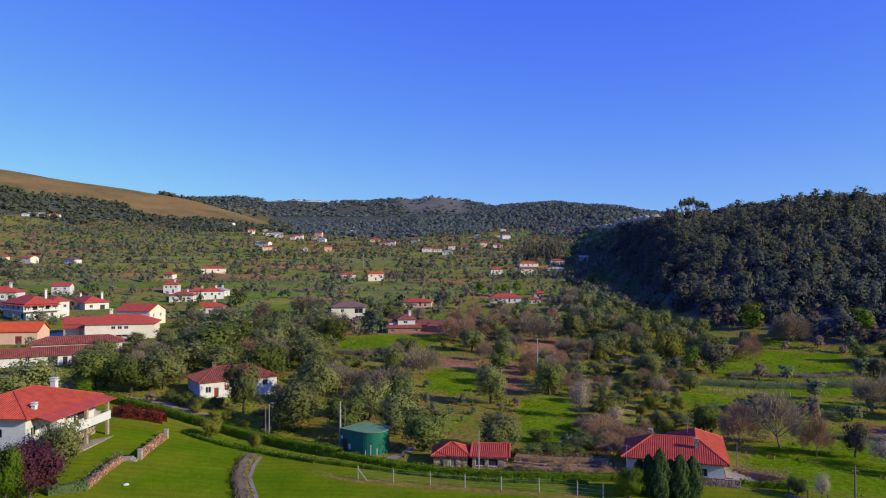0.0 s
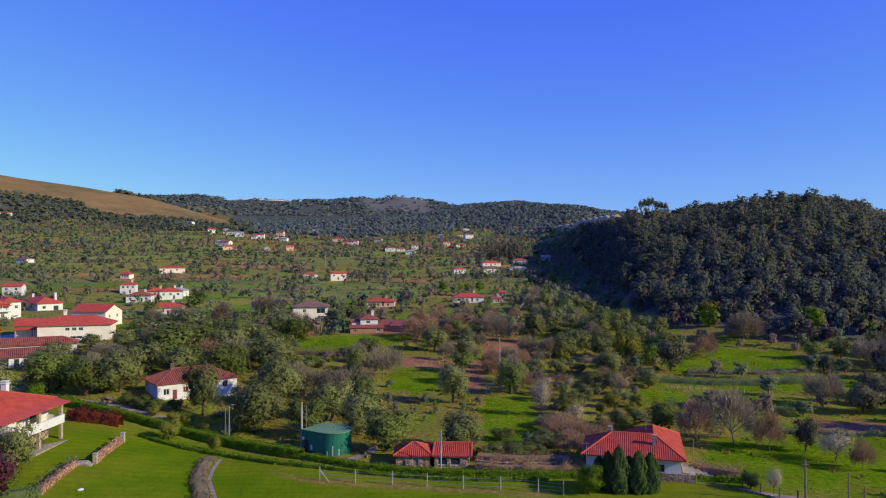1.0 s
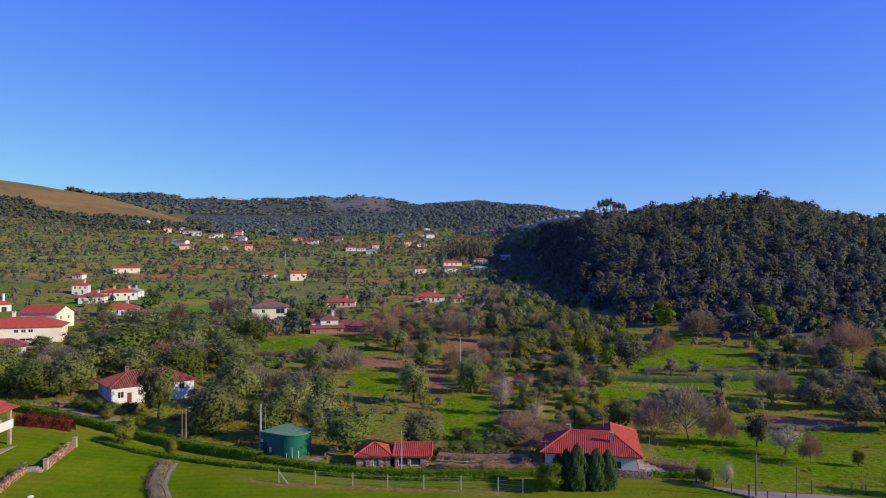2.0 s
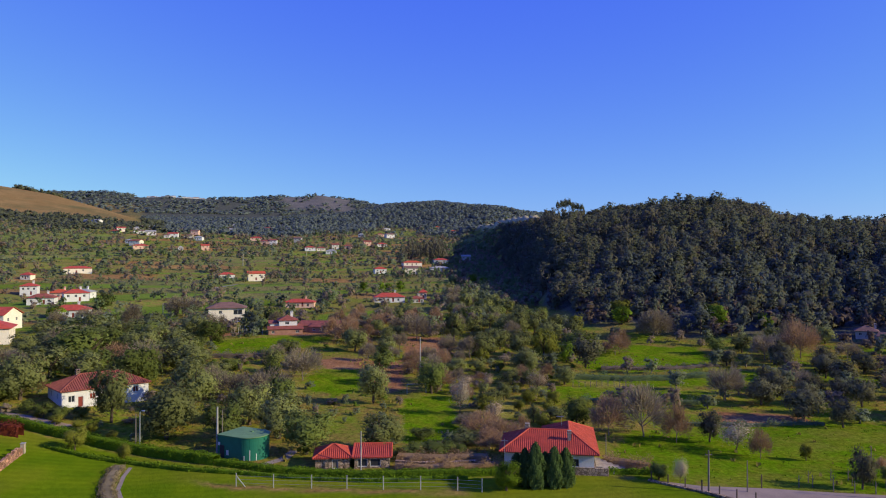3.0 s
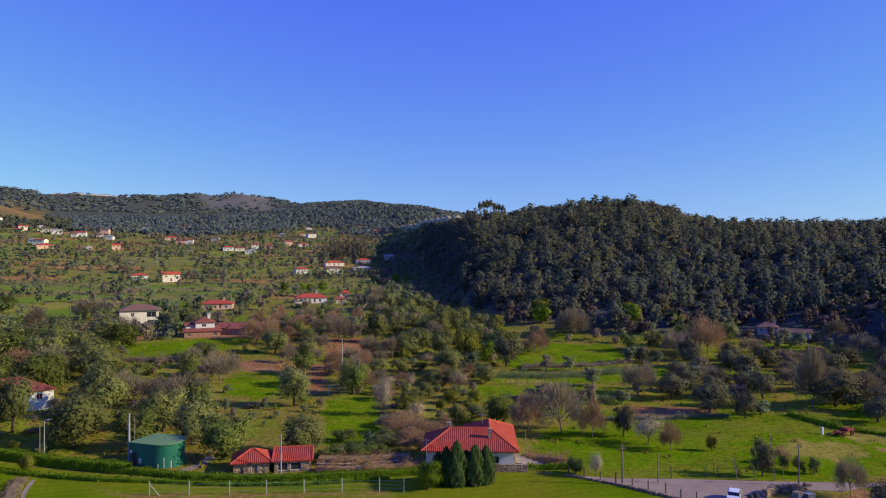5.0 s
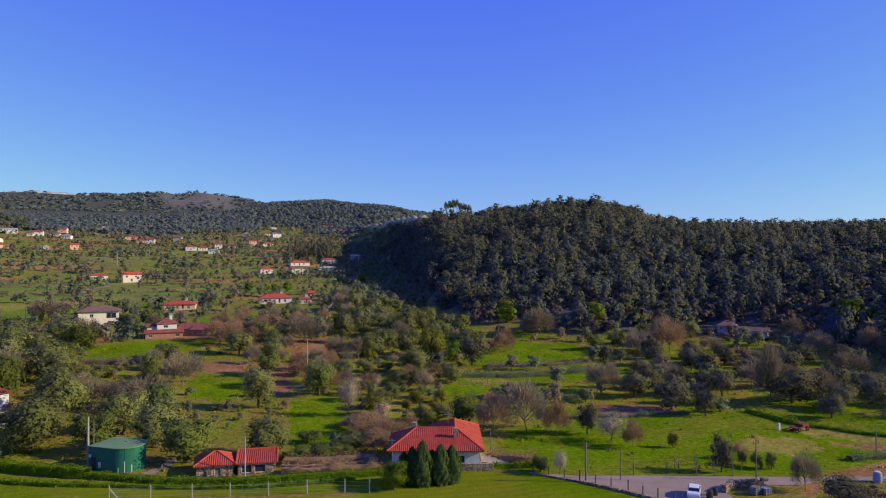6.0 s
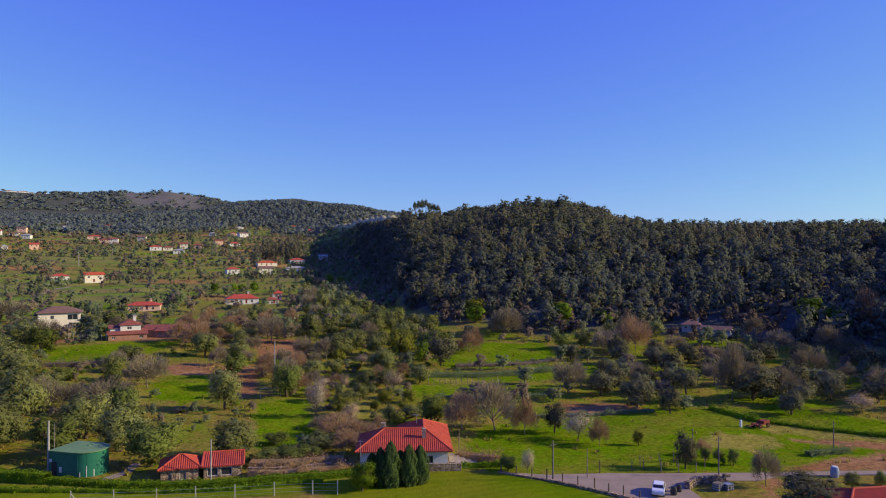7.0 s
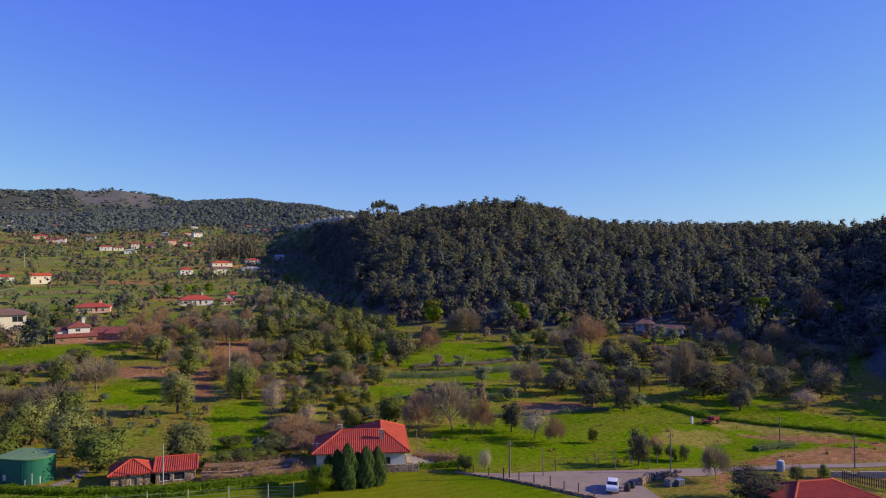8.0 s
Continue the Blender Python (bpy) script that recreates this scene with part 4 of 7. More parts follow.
# ---- hedges, walls and fences near the lawn ----
HEDGE_LINE = [(-84.0, 153.0), (-66.1, 142.8), (-51.8, 134.9), (-39.0, 128.1), (-27.3, 121.4), (-16.6, 114.5), (-7.3, 110.0), (6.3, 105.6), (20.8, 103.2), (27, 103.0)]
hedge(HEDGE_LINE[:6], 1.9, 1.5, HEDGE, 1, "long clipped green hedge beside the lawn", 260, 0.15)
hedge([(-16.6, 114.5), (-7.3, 109.6), (6.3, 105.2), (20.8, 102.8), (27, 102.6)], 1.5, 0.9, HEDGE, 9, "low end of the clipped hedge before the shed", 240, 0.14, 0.16)
hedge([(-44.9, 124.7), (-36.6, 120.2), (-28.9, 116.6), (-19.7, 111.4), (-7.1, 107.0), (6.2, 103.0), (20.5, 100.9)], 0.8, 0.55, HEDGE, 2, "low row of green shrubs in front of the clipped hedge", 90, 0.17, 0.4)
hedge([(-60.5, 131.5), (-56, 130.6), (-50.6, 129.6)], 1.8, 1.9, REDHEDGE, 3, "reddish leafed hedge at the corner of the lawn", 300, 0.17, 0.25)
hedge([(-31.0, 115.0), (-30.8, 110.5), (-29.8, 104.3), (-26.6, 95.5), (-24, 87)], 1.9, 0.55, LAVENDER, 4, "dry brownish border of lavender along the path", 240, 0.12, 0.35, "lavender_border")
hedge([(43.2, 105.5), (46.0, 103.6), (48.5, 100.8)], 2.0, 1.3, F_VINE, 12, "brown leafless shrubs beside the steps of the stone house", 220, 0.15, 0.6, "shrub_border")
hedge([(40.6, 101.2), (44, 100.5), (50, 98.6)], 0.8, 0.8, HEDGE, 5, "low green hedge before the stone house", 80, 0.22, 0.2)
hedge([(-47.2, 94.6), (-48.8, 93.0), (-50.6, 91.0)], 1.5, 1.1, F_SCRUB, 7, "square clipped hedge below the plum tree", 110, 0.2, 0.15)
hedge([(-48.45, 107), (-48.25, 101.5), (-47.6, 95.0)], 0.8, 1.0, F_BARE, 6, "dry shrubs along the garden wall", 50, 0.22, 0.5, "shrub_border")


def stone_wall(line, tall, thick, seed, label, material=STONE):
    """A dry wall of single stones along a plan line."""
    rng = random.Random(seed)
    top = thing("stone_wall", line[0][0], line[0][1], 0, 0, label, "wall")
    shapes = []
    for i in range(5):
        bm = bmesh.new()
        box(bm, -0.5, -0.5, -0.5, 0.5, 0.5, 0.5)
        for v in bm.verts:
            v.co += Vector([rng.uniform(-0.09, 0.09) for _ in range(3)])
        shapes.append(bm_mesh(bm, material, "stone"))
    made = 0
    for (ax, ay), (bx, by) in zip(line, line[1:]):
        l = math.hypot(bx - ax, by - ay)
        a = math.degrees(math.atan2(by - ay, bx - ax))
        z = 0.0
        while z < tall - 0.1:
            hh = rng.uniform(0.28, 0.42)
            s = 0.0
            while s < l:
                w = rng.uniform(0.45, 0.95)
                if made < 299 and not (z > tall * 0.6 and rng.random() < 0.2):
                    px, py = ax + (bx - ax) * (s + w / 2) / l, ay + (by - ay) * (s + w / 2) / l
                    st = new("stone", shapes[rng.randrange(5)])
                    st.parent = top
                    st.matrix_basis = pose(px - line[0][0], py - line[0][1], z_at(px, py) + z + hh / 2 - 0.05, 0, 0, a + rng.uniform(-4, 4)) @ Matrix.Diagonal((w * 0.97, thick * rng.uniform(0.85, 1.1), hh * 0.97, 1))
                    made += 1
                s += w
            z += hh
    return top


stone_wall([(-46.8, 120.0), (-46.4, 114.5), (-46.0, 108.9)], 1.25, 0.45, 4, "low pinkish garden wall of rough stones beside the lawn", PINK_STONE)
stone_wall([(-48.1, 107.0), (-47.9, 101.7), (-47.2, 95.1)], 0.75, 0.45, 5, "low pinkish stone edging of the raised garden", PINK_STONE)
garden_steps = thing("garden_steps", -47.0, 107.6, z_at(-47.0, 107.6), 8, "short flight of pale stone garden steps", "steps")
for k in range(3):
    bm = bmesh.new()
    box(bm, -0.9 - 0.35 * k, -0.8, -0.2, 0.9 - 0.35 * k, 0.8, 0.12 + 0.16 * k, 0.02)
    part("step", bm, STONE_PALE, garden_steps)
hedge([(10.9, 108.0), (14.7, 106.1), (19.5, 105.5), (26.5, 105.8)], 1.7, 0.95, F_VINE, 10, "brown tangle of dry vines before the ruined wall", 380, 0.13, 0.7, "dry_vines")
hedge([(11.5, 112.5), (17.0, 110.6), (25.5, 110.0)], 3.0, 1.1, F_VINE, 8, "tangle of dry vines behind the ruined wall", 200, 0.16, 0.5, "dry_vines")
stone_wall([(10.8, 109.2), (14.7, 107.4), (19.5, 106.8), (25.6, 107.0)], 0.95, 0.6, 6, "ruined low wall of rough brown stones beside the shed", BROWN_STONE)


def gate_pillar(x, y):
    top = thing("gate_pillar", x, y, z_at(x, y), 0, "square rendered gate pillar at the garden wall", "pillar")
    bm = bmesh.new()
    box(bm, -0.3, -0.3, -0.2, 0.3, 0.3, 1.5, 0.03)
    part("shaft", bm, STONE_PALE, top)
    bm = bmesh.new()
    box(bm, -0.36, -0.36, 1.5, 0.36, 0.36, 1.6, 0.03)
    part("cap", bm, CONCRETE, top)


gate_pillar(-46.0, 108.3)
gate_pillar(-46.8, 120.6)


def fence_post(x, y, tall=1.9, brace=False, label="slim pale concrete fence post on the lawn", category="fence post", group="posts of the lawn fence", material=CONCRETE):
    top = thing("fence_post", x, y, z_at(x, y), 0, label, category, group)
    bm = bmesh.new()
    box(bm, -0.07, -0.07, -0.2, 0.07, 0.07, tall, 0.015)
    part("post", bm, material, top)
    if brace:
        bm = bmesh.new()
        tube(bm, [(0, 0, tall * 0.8, 0.06), (1.3, -0.5, 0.0, 0.06)], 6)
        part("brace", bm, CONCRETE, top)


FENCE = [(-29.0, 113.6), (-20.6, 109.1), (-12.3, 103.4), (-7.1, 102.3), (-1.8, 101.3), (3.1, 100.3), (8.1, 99.0), (13.2, 97.9), (18.2, 96.6), (21.4, 95.4)]
for i, (px, py) in enumerate(FENCE[2:]):
    fence_post(px, py, 1.9, i == 0)
wires = bpy.data.curves.new("fence_wire", "CURVE")
wires.dimensions, wires.bevel_depth = "3D", 0.012
for hz in (0.5, 1.0, 1.5):
    sp = wires.splines.new("POLY")
    sp.points.add(len(FENCE) - 3)
    for q, (px, py) in zip(sp.points, FENCE[2:]):
        q.co = (px, py, z_at(px, py) + hz, 1)
wires.materials.append(STEEL)
tagged(new("fence_wire", wires), "thin steel wires strung between the fence posts", "fence", "", "")


def pole(x, y, tall, material=WOODPOLE, rad=0.13, arm=False, lampp=False, label="weathered wooden utility pole beside the field"):
    top = thing("utility_pole" if not lampp else "street_lamp", x, y, z_at(x, y), 0, label, "pole" if not lampp else "lamp", "poles")
    bm = bmesh.new()
    tube(bm, [(0, 0, -0.3, rad), (0, 0, tall * 0.5, rad * 0.9), (0, 0, tall, rad * 0.65)], 9)
    part("shaft", bm, material, top)
    if arm:
        bm = bmesh.new()
        box(bm, -0.5, -0.05, tall - 0.65, 0.5, 0.05, tall - 0.56)
        part("cross_arm", bm, material, top)
        for k in (-0.42, 0, 0.42):
            bm = bmesh.new()
            tube(bm, [(k, 0, tall - 0.56, 0.04), (k, 0, tall - 0.42, 0.045), (k, 0, tall - 0.37, 0.02)], 7)
            part("insulator", bm, DARKMETAL, top)
    if lampp:
        bm = bmesh.new()
        tube(bm, [(0, 0, tall - 0.1, 0.04), (0.3, -0.3, tall + 0.25, 0.04), (0.8, -0.8, tall + 0.3, 0.04)], 6)
        part("arm", bm, material, top)
        bm = bmesh.new()
        box(bm, 0.6, -1.15, tall + 0.25, 1.0, -0.7, tall + 0.37, 0.03)
        part("lantern", bm, STEEL, top)
    return top


pole(-17.4, 120.6, 7.8, CONCRETE, 0.2, label="stout pale concrete pole beside the green tank")
pole(-16.7, 121.3, 7.2, WOODPOLE, 0.09, label="thin grey timber pole beside the concrete pole")
pole(-30.4, 124.6, 6.5, STEEL, 0.11, lampp=True, label="slim grey steel street lamp behind the hedge")
pole(-31.2, 125.2, 6.0, WOODPOLE, 0.1, label="thin grey pole beside the street lamp")
pole(5.4, 107.6, 6.2, CONCRETE, 0.11, label="thin pole in front of the tiled shed")
pole(52.1, 90.2, 5.8, WOODPOLE, 0.14, True)
pole(57.5, 89.6, 4.4, WOODPOLE, 0.09)
pole(76.2, 83.3, 6.0, WOODPOLE, 0.11, True)
pole(104.9, 88.1, 4.8, WOODPOLE, 0.10, True)
pole(103.5, 73.1, 5.2, WOODPOLE, 0.12, True)
pole(80.2, 93.7, 4.2, WOODPOLE, 0.09)
pole(44.5, 108.0, 4.2, WOODPOLE, 0.08)
pole(24.1, 181.5, 9.5, CONCRETE, 0.15, label="tall pale pole among the trees")
pole(-67.0, 310.6, 5.0, CONCRETE, 0.2, label="slim pale pole on the far terraces")
pole(-19.9, 731.0, 9.0, CONCRETE, 0.2, label="slim pale pole on the far terraces")
pole(-54.3, 734.2, 7.8, CONCRETE, 0.2, label="slim pale pole on the far terraces")
pole(-71.9, 640.0, 12.0, CONCRETE, 0.3, label="tall pale pole on the far terraces")
for px, py, hh in ((46.6, 96.2, 1.4), (48.2, 94.3, 1.5), (49.8, 92.4, 1.4), (51.3, 90.6, 1.7), (52.7, 88.5, 1.5), (54.0, 86.5, 1.6), (55.4, 84.4, 1.8), (56.4, 82.4, 1.5), (57.4, 80.4, 1.7), (58.6, 78.4, 1.5), (60.5, 90.9, 2.0)):
    fence_post(px, py, hh, False, "dark weathered wooden post at the edge of the yard", "fence post", "posts of the yard fence", BARK)
stone_wall([(46.3, 96.6), (51.5, 90.0), (55.7, 83.4), (58.8, 77.8)], 0.4, 0.4, 10, "low edging of rough brown stones along the yard", BROWN_STONE)
white_stone = thing("white_stone", -43.3, 97.4, z_at(-43.3, 97.4), 20, "small white stone lying on the mown lawn", "stone")
bm = bmesh.new()
bmesh.ops.create_icosphere(bm, subdivisions=2, radius=0.3)
for v in bm.verts:
    v.co = Vector((v.co.x * 1.4, v.co.y, v.co.z * 0.6 + 0.12)) * (1 + 0.12 * math.sin(9 * v.co.x + 7 * v.co.y))
part("body", bm, WHITE, white_stone)


def water_tank(x, y):
    top = thing("water_tank", x, y, z_at(x, y), -36, "green painted steel water tank with a pale sheet roof", "tank")
    rad, tall = 2.9, 3.6

    def outline(grow):
        arc = [((rad + grow) * math.sin(math.pi * k / 28) + 0.7, -(rad + grow) * math.cos(math.pi * k / 28)) for k in range(29)]
        return [(-3.7 - grow, -rad - grow)] + arc + [(-3.7 - grow, rad + grow)]

    def drum(name, grow, z0, z1, mat, dome=0.0):
        bm = bmesh.new()
        lo = [bm.verts.new((a, b, z0)) for a, b in outline(grow)]
        hi = [bm.verts.new((a, b, z1)) for a, b in outline(grow)]
        for k in range(len(lo)):
            m = (k + 1) % len(lo)
            bm.faces.new((lo[k], lo[m], hi[m], hi[k]))
        bm.faces.new(lo[::-1])
        c = bm.verts.new((-0.6, 0, z1 + dome))
        for k in range(len(hi)):
            bm.faces.new((hi[k], hi[(k + 1) % len(hi)], c))
        return part(name, bm, mat, top)

    drum("shell", 0.0, -0.4, tall, TANK_GREEN)
    drum("roof", 0.14, tall + 0.002, tall + 0.12, TANK_TOP, 0.12)
    for k in range(1, 14, 2):
        bm = bmesh.new()
        a = math.pi * k / 14
        box(bm, -0.03, -0.02, 0.0, 0.03, 0.03, tall)
        bm.transform(Matrix.Translation((rad * math.sin(a) + 0.7, -rad * math.cos(a), 0)) @ Matrix.Rotation(a, 4, "Z"))
        part("seam", bm, TANK_GREEN, top)
    for px, z0, w, h, mat, nm in ((-2.75, 0.1, 0.9, 2.0, DARKMETAL, "door"), (-1.6, 0.6, 0.45, 0.8, FRAME_W, "notice"), (-3.4, 2.0, 0.45, 0.5, FRAME_W, "notice")):
        bm = bmesh.new()
        box(bm, px - w / 2, -rad - 0.06, z0, px + w / 2, -rad + 0.02, z0 + h, 0.01)
        part(nm, bm, mat, top)
    for a, h in ((38, 1.7), (58, 1.1), (20, 0.8)):
        bm = bmesh.new()
        box(bm, -0.05, -0.04, 0.0, 0.05, 0.03, h)
        bm.transform(Matrix.Translation((0.7, 0, 0)) @ Matrix.Rotation(radians(a), 4, "Z") @ Matrix.Translation((0, -rad, 0)))
        part("pipe", bm, FRAME_W, top)
    bm = bmesh.new()
    tube(bm, [(0.4, 0.6, tall + 0.1, 0.22), (0.4, 0.6, tall + 0.34, 0.22)], 14)
    part("vent", bm, TANK_TOP, top)


water_tank(-12.4, 119.2)


def car(x, y, turn, label, paint):
    top = thing("car", x, y, z_at(x, y) + 0.07, turn, label, "car")
    outline = [(-2.0, 0.35), (-2.05, 0.75), (-1.85, 0.95), (-1.2, 1.0), (-0.75, 1.42), (0.9, 1.45), (1.75, 1.0), (2.0, 0.9), (2.05, 0.4)]
    bm = bmesh.new()
    for s in (1,):
        left = [bm.verts.new((px, -0.82 if pz < 1.1 else -0.66, pz)) for px, pz in outline]
        right = [bm.verts.new((px, 0.82 if pz < 1.1 else 0.66, pz)) for px, pz in outline]
        bm.faces.new(left)
        bm.faces.new(right[::-1])
        for i in range(len(outline)):
            j = (i + 1) % len(outline)
            bm.faces.new((left[i], right[i], right[j], left[j]))
    bmesh.ops.bevel(bm, geom=bm.edges[:], offset=0.05, segments=2, affect="EDGES")
    part("body", bm, paint, top)
    for nm, (a, b) in (("windscreen", (3, 4)), ("rear_window", (5, 6))):
        (x0, z0), (x1, z1) = outline[a], outline[b]
        bm = bmesh.new()
        q = [(x0 + (x1 - x0) * k, w * (0.74 - 0.12 * k), z0 + (z1 - z0) * k) for k, w in ((0.12, -1), (0.12, 1), (0.9, 1), (0.9, -1))]
        off = Vector((-(z1 - z0), 0, x1 - x0)).normalized() * 0.015
        vs = [bm.verts.new(Vector(p) + off) for p in q] + [bm.verts.new(Vector(p) - off * 2) for p in q]
        for f in ((0, 1, 2, 3), (7, 6, 5, 4), (0, 4, 5, 1), (1, 5, 6, 2), (2, 6, 7, 3), (3, 7, 4, 0)):
            bm.faces.new([vs[i] for i in f])
        part(nm, bm, GLASS, top)
    for sy in (-1, 1):
        bm = bmesh.new()
        vs = [bm.verts.new((px, sy * yy, pz)) for px, yy, pz in ((-1.05, 0.815, 1.03), (1.35, 0.815, 1.03), (0.8, 0.70, 1.38), (-0.7, 0.70, 1.38))]
        vs += [bm.verts.new(v.co - Vector((0, sy * 0.04, 0))) for v in vs]
        for f in ((0, 1, 2, 3), (7, 6, 5, 4), (0, 4, 5, 1), (1, 5, 6, 2), (2, 6, 7, 3), (3, 7, 4, 0)):
            bm.faces.new([vs[i] for i in f])
        part("side_window", bm, GLASS, top)
        for wx in (-1.25, 1.25):
            bm = bmesh.new()
            tube(bm, [(wx, sy * 0.66, 0.32, 0.32), (wx, sy * 0.86, 0.32, 0.32)], 16)
            wheel = part("wheel", bm, RUBBER, top)
            bm = bmesh.new()
            tube(bm, [(wx, sy * 0.86, 0.32, 0.2), (wx, sy * 0.875, 0.32, 0.17)], 12)
            part("rim", bm, STEEL, wheel)
        for lx, mat, nm in ((-2.04, FRAME_W, "headlight"), (2.03, SHUTTER, "tail_light")):
            bm = bmesh.new()
            box(bm, lx - 0.04, sy * 0.6 - 0.15, 0.66, lx + 0.04, sy * 0.6 + 0.15, 0.82, 0.01)
            part(nm, bm, mat, top)


car(63.0, 80.2, 50, "small white hatchback parked on the paved yard", CARPAINT)


def farm_implement(x, y):
    top = thing("farm_trailer", x, y, z_at(x, y), 8, "rusty red farm trailer standing on bare earth", "trailer")
    bm = bmesh.new()
    box(bm, -1.6, -0.7, 0.55, 2.0, 0.7, 0.75, 0.03)
    box(bm, 0.2, -0.7, 0.75, 2.0, 0.7, 1.2, 0.05)
    part("bed", bm, RUST, top)
    bm = bmesh.new()
    tube(bm, [(-1.6, 0, 0.65, 0.07), (-3.2, 0, 0.5, 0.06)], 6)
    part("drawbar", bm, RUST, top)
    for wx in (-0.9, 1.3):
        for sy in (-0.8, 0.8):
            bm = bmesh.new()
            tube(bm, [(wx, sy - 0.1, 0.42, 0.42), (wx, sy + 0.1, 0.42, 0.42)], 14)
            wheel = part("wheel", bm, RUBBER, top)
            bm = bmesh.new()
            tube(bm, [(wx, sy - 0.11, 0.42, 0.18), (wx, sy + 0.11, 0.42, 0.18)], 10)
            part("rim", bm, RUST, wheel)
    bm = bmesh.new()
    tube(bm, [(0.4, 0.3, 1.2, 0.05), (0.2, 0.3, 1.7, 0.04)], 6)
    part("lever", bm, DARKMETAL, top)


farm_implement(103.6, 103.0)
white_post = thing("water_pump", 100.3, 104.3, z_at(100.3, 104.3), 0, "small white painted pump post in the meadow", "pump")
bm = bmesh.new()
box(bm, -0.18, -0.18, -0.1, 0.18, 0.18, 1.3, 0.04)
part("post", bm, CARPAINT, white_post)


def barrel(x, y, tall, rad, mat, label):
    top = thing("water_barrel", x, y, z_at(x, y), 0, label, "barrel")
    bm = bmesh.new()
    tube(bm, [(0, 0, -0.05, rad * 0.9), (0, 0, tall * 0.3, rad), (0, 0, tall * 0.7, rad), (0, 0, tall, rad * 0.85)], 16)
    part("body", bm, mat, top)
    bm = bmesh.new()
    tube(bm, [(0, 0, tall, rad * 0.7), (0, 0, tall + 0.08, rad * 0.65)], 16)
    part("lid", bm, DARKMETAL if mat is DARKMETAL else FRAME_W, top)


barrel(92.0, 76.9, 1.5, 0.6, BLUEGREY, "pale blue plastic water container on bare soil")


def pallet_stack(x, y, turn, n, label):
    top = thing("pallet_stack", x, y, z_at(x, y), turn, label, "pallets")
    pieces = []
    for material in (WOODPOLE, BLUEGREY):
        board, bearer = bmesh.new(), bmesh.new()
        box(board, -0.6, 0, 0.11, 0.6, 0.14, 0.13)
        box(bearer, 0, -0.5, 0, 0.1, 0.52, 0.11)
        pieces.append((bm_mesh(board, material, "pallet_board"), bm_mesh(bearer, material, "pallet_bearer")))
    for i in range(n):
        for k in range(5):
            part("pallet_board", pieces[i % 2][0], None, top).location = (0, -0.5 + k * 0.22, i * 0.16)
        for k in (-0.55, 0, 0.45):
            part("pallet_bearer", pieces[i % 2][1], None, top).location = (k, 0, i * 0.16)


pallet_stack(71.5, 78.2, 15, 7, "stack of grey pallets on the rough grass")
pallet_stack(72.9, 77.8, 5, 6, "stack of grey pallets on the rough grass")
stone_wall([(67.8, 80.2), (70.5, 81.6), (75, 81.0)], 0.9, 0.8, 8, "heap of rough stones at the edge of the yard", STONE)
stone_wall([(96, 71.5), (104, 68.0), (112, 63.5)], 0.9, 0.4, 9, "low grey wall beside the lane", STONE_PALE)

barrel(64.5, 78.9, 1.1, 0.45, DARKMETAL, "dark plastic barrel at the edge of the yard")
barrel(66.0, 79.7, 1.0, 0.4, DARKMETAL, "dark plastic barrel at the edge of the yard")
# wooden slat fence behind the house beside the lane
slat_fence = thing("slat_fence", 96.28, 69.81, z_at(96.28, 69.81), math.degrees(math.atan2(-4.27, 1.14)), "weathered brown wooden slat fence behind the house", "fence")
for k in range(22):
    bm = bmesh.new()
    box(bm, k * 0.3 - 0.07, -0.02, 0.05, k * 0.3 + 0.07, 0.02, 1.45 + 0.05 * (k % 3))
    part("slat", bm, BARK, slat_fence)
for hz in (0.4, 1.1):
    bm = bmesh.new()
    box(bm, -0.1, 0.022, hz, 6.5, 0.08, hz + 0.09)
    part("rail", bm, BARK, slat_fence)

# vines on stakes in the meadow
VINES = [(66.2, 90.8), (68.2, 90.6), (69.7, 88.3), (72.0, 87.1), (74.6, 86.3), (72.8, 92.8), (75.2, 92.3), (76.3, 90.8), (74.0, 90.0), (71.2, 90.3), (77.5, 87.8), (69.0, 92.6), (58.0, 161.2), (59.4, 161.0), (60.8, 160.7), (62.1, 160.5), (63.5, 160.3), (64.8, 160.1), (66.2, 159.9), (67.6, 159.6), (68.9, 159.4), (70.3, 159.2), (71.6, 159.0)]
for px, py in VINES:
    top = thing("vine_stake", px, py, z_at(px, py), 0, "grey stake with a bare vine in the meadow", "stake", "vine stakes in the meadow")
    bm = bmesh.new()
    tube(bm, [(0, 0, -0.2, 0.07), (0, 0, 1.7, 0.05)], 6)
    part("stake", bm, WOODPOLE, top)
    bm = bmesh.new()
    tube(bm, [(0.1, 0, 0, 0.05), (0.02, 0.05, 0.9, 0.04), (0.6, 0.2, 1.5, 0.025)], 5)
    tube(bm, [(0.02, 0.05, 0.9, 0.03), (-0.6, -0.1, 1.5, 0.02)], 5)
    part("vine", bm, BARK, top)

for px, py in [(-33.3, 264.4), (-31.8, 264.1), (-30.3, 263.8), (-28.8, 263.5), (-27.3, 263.2), (-25.8, 262.9), (-24.3, 262.6), (-22.7, 262.3), (-21.2, 262.0), (-31.7, 257.4), (-30.2, 256.5), (-28.7, 255.5), (-27.2, 254.6), (-25.8, 253.7), (-24.3, 252.8), (-22.8, 251.8), (-21.4, 250.9), (-19.9, 250.0)]:
    fence_post(px, py, 2.0, False, "pale vine stake below the house with the loggia", "vine stake", "stakes of the vineyard")

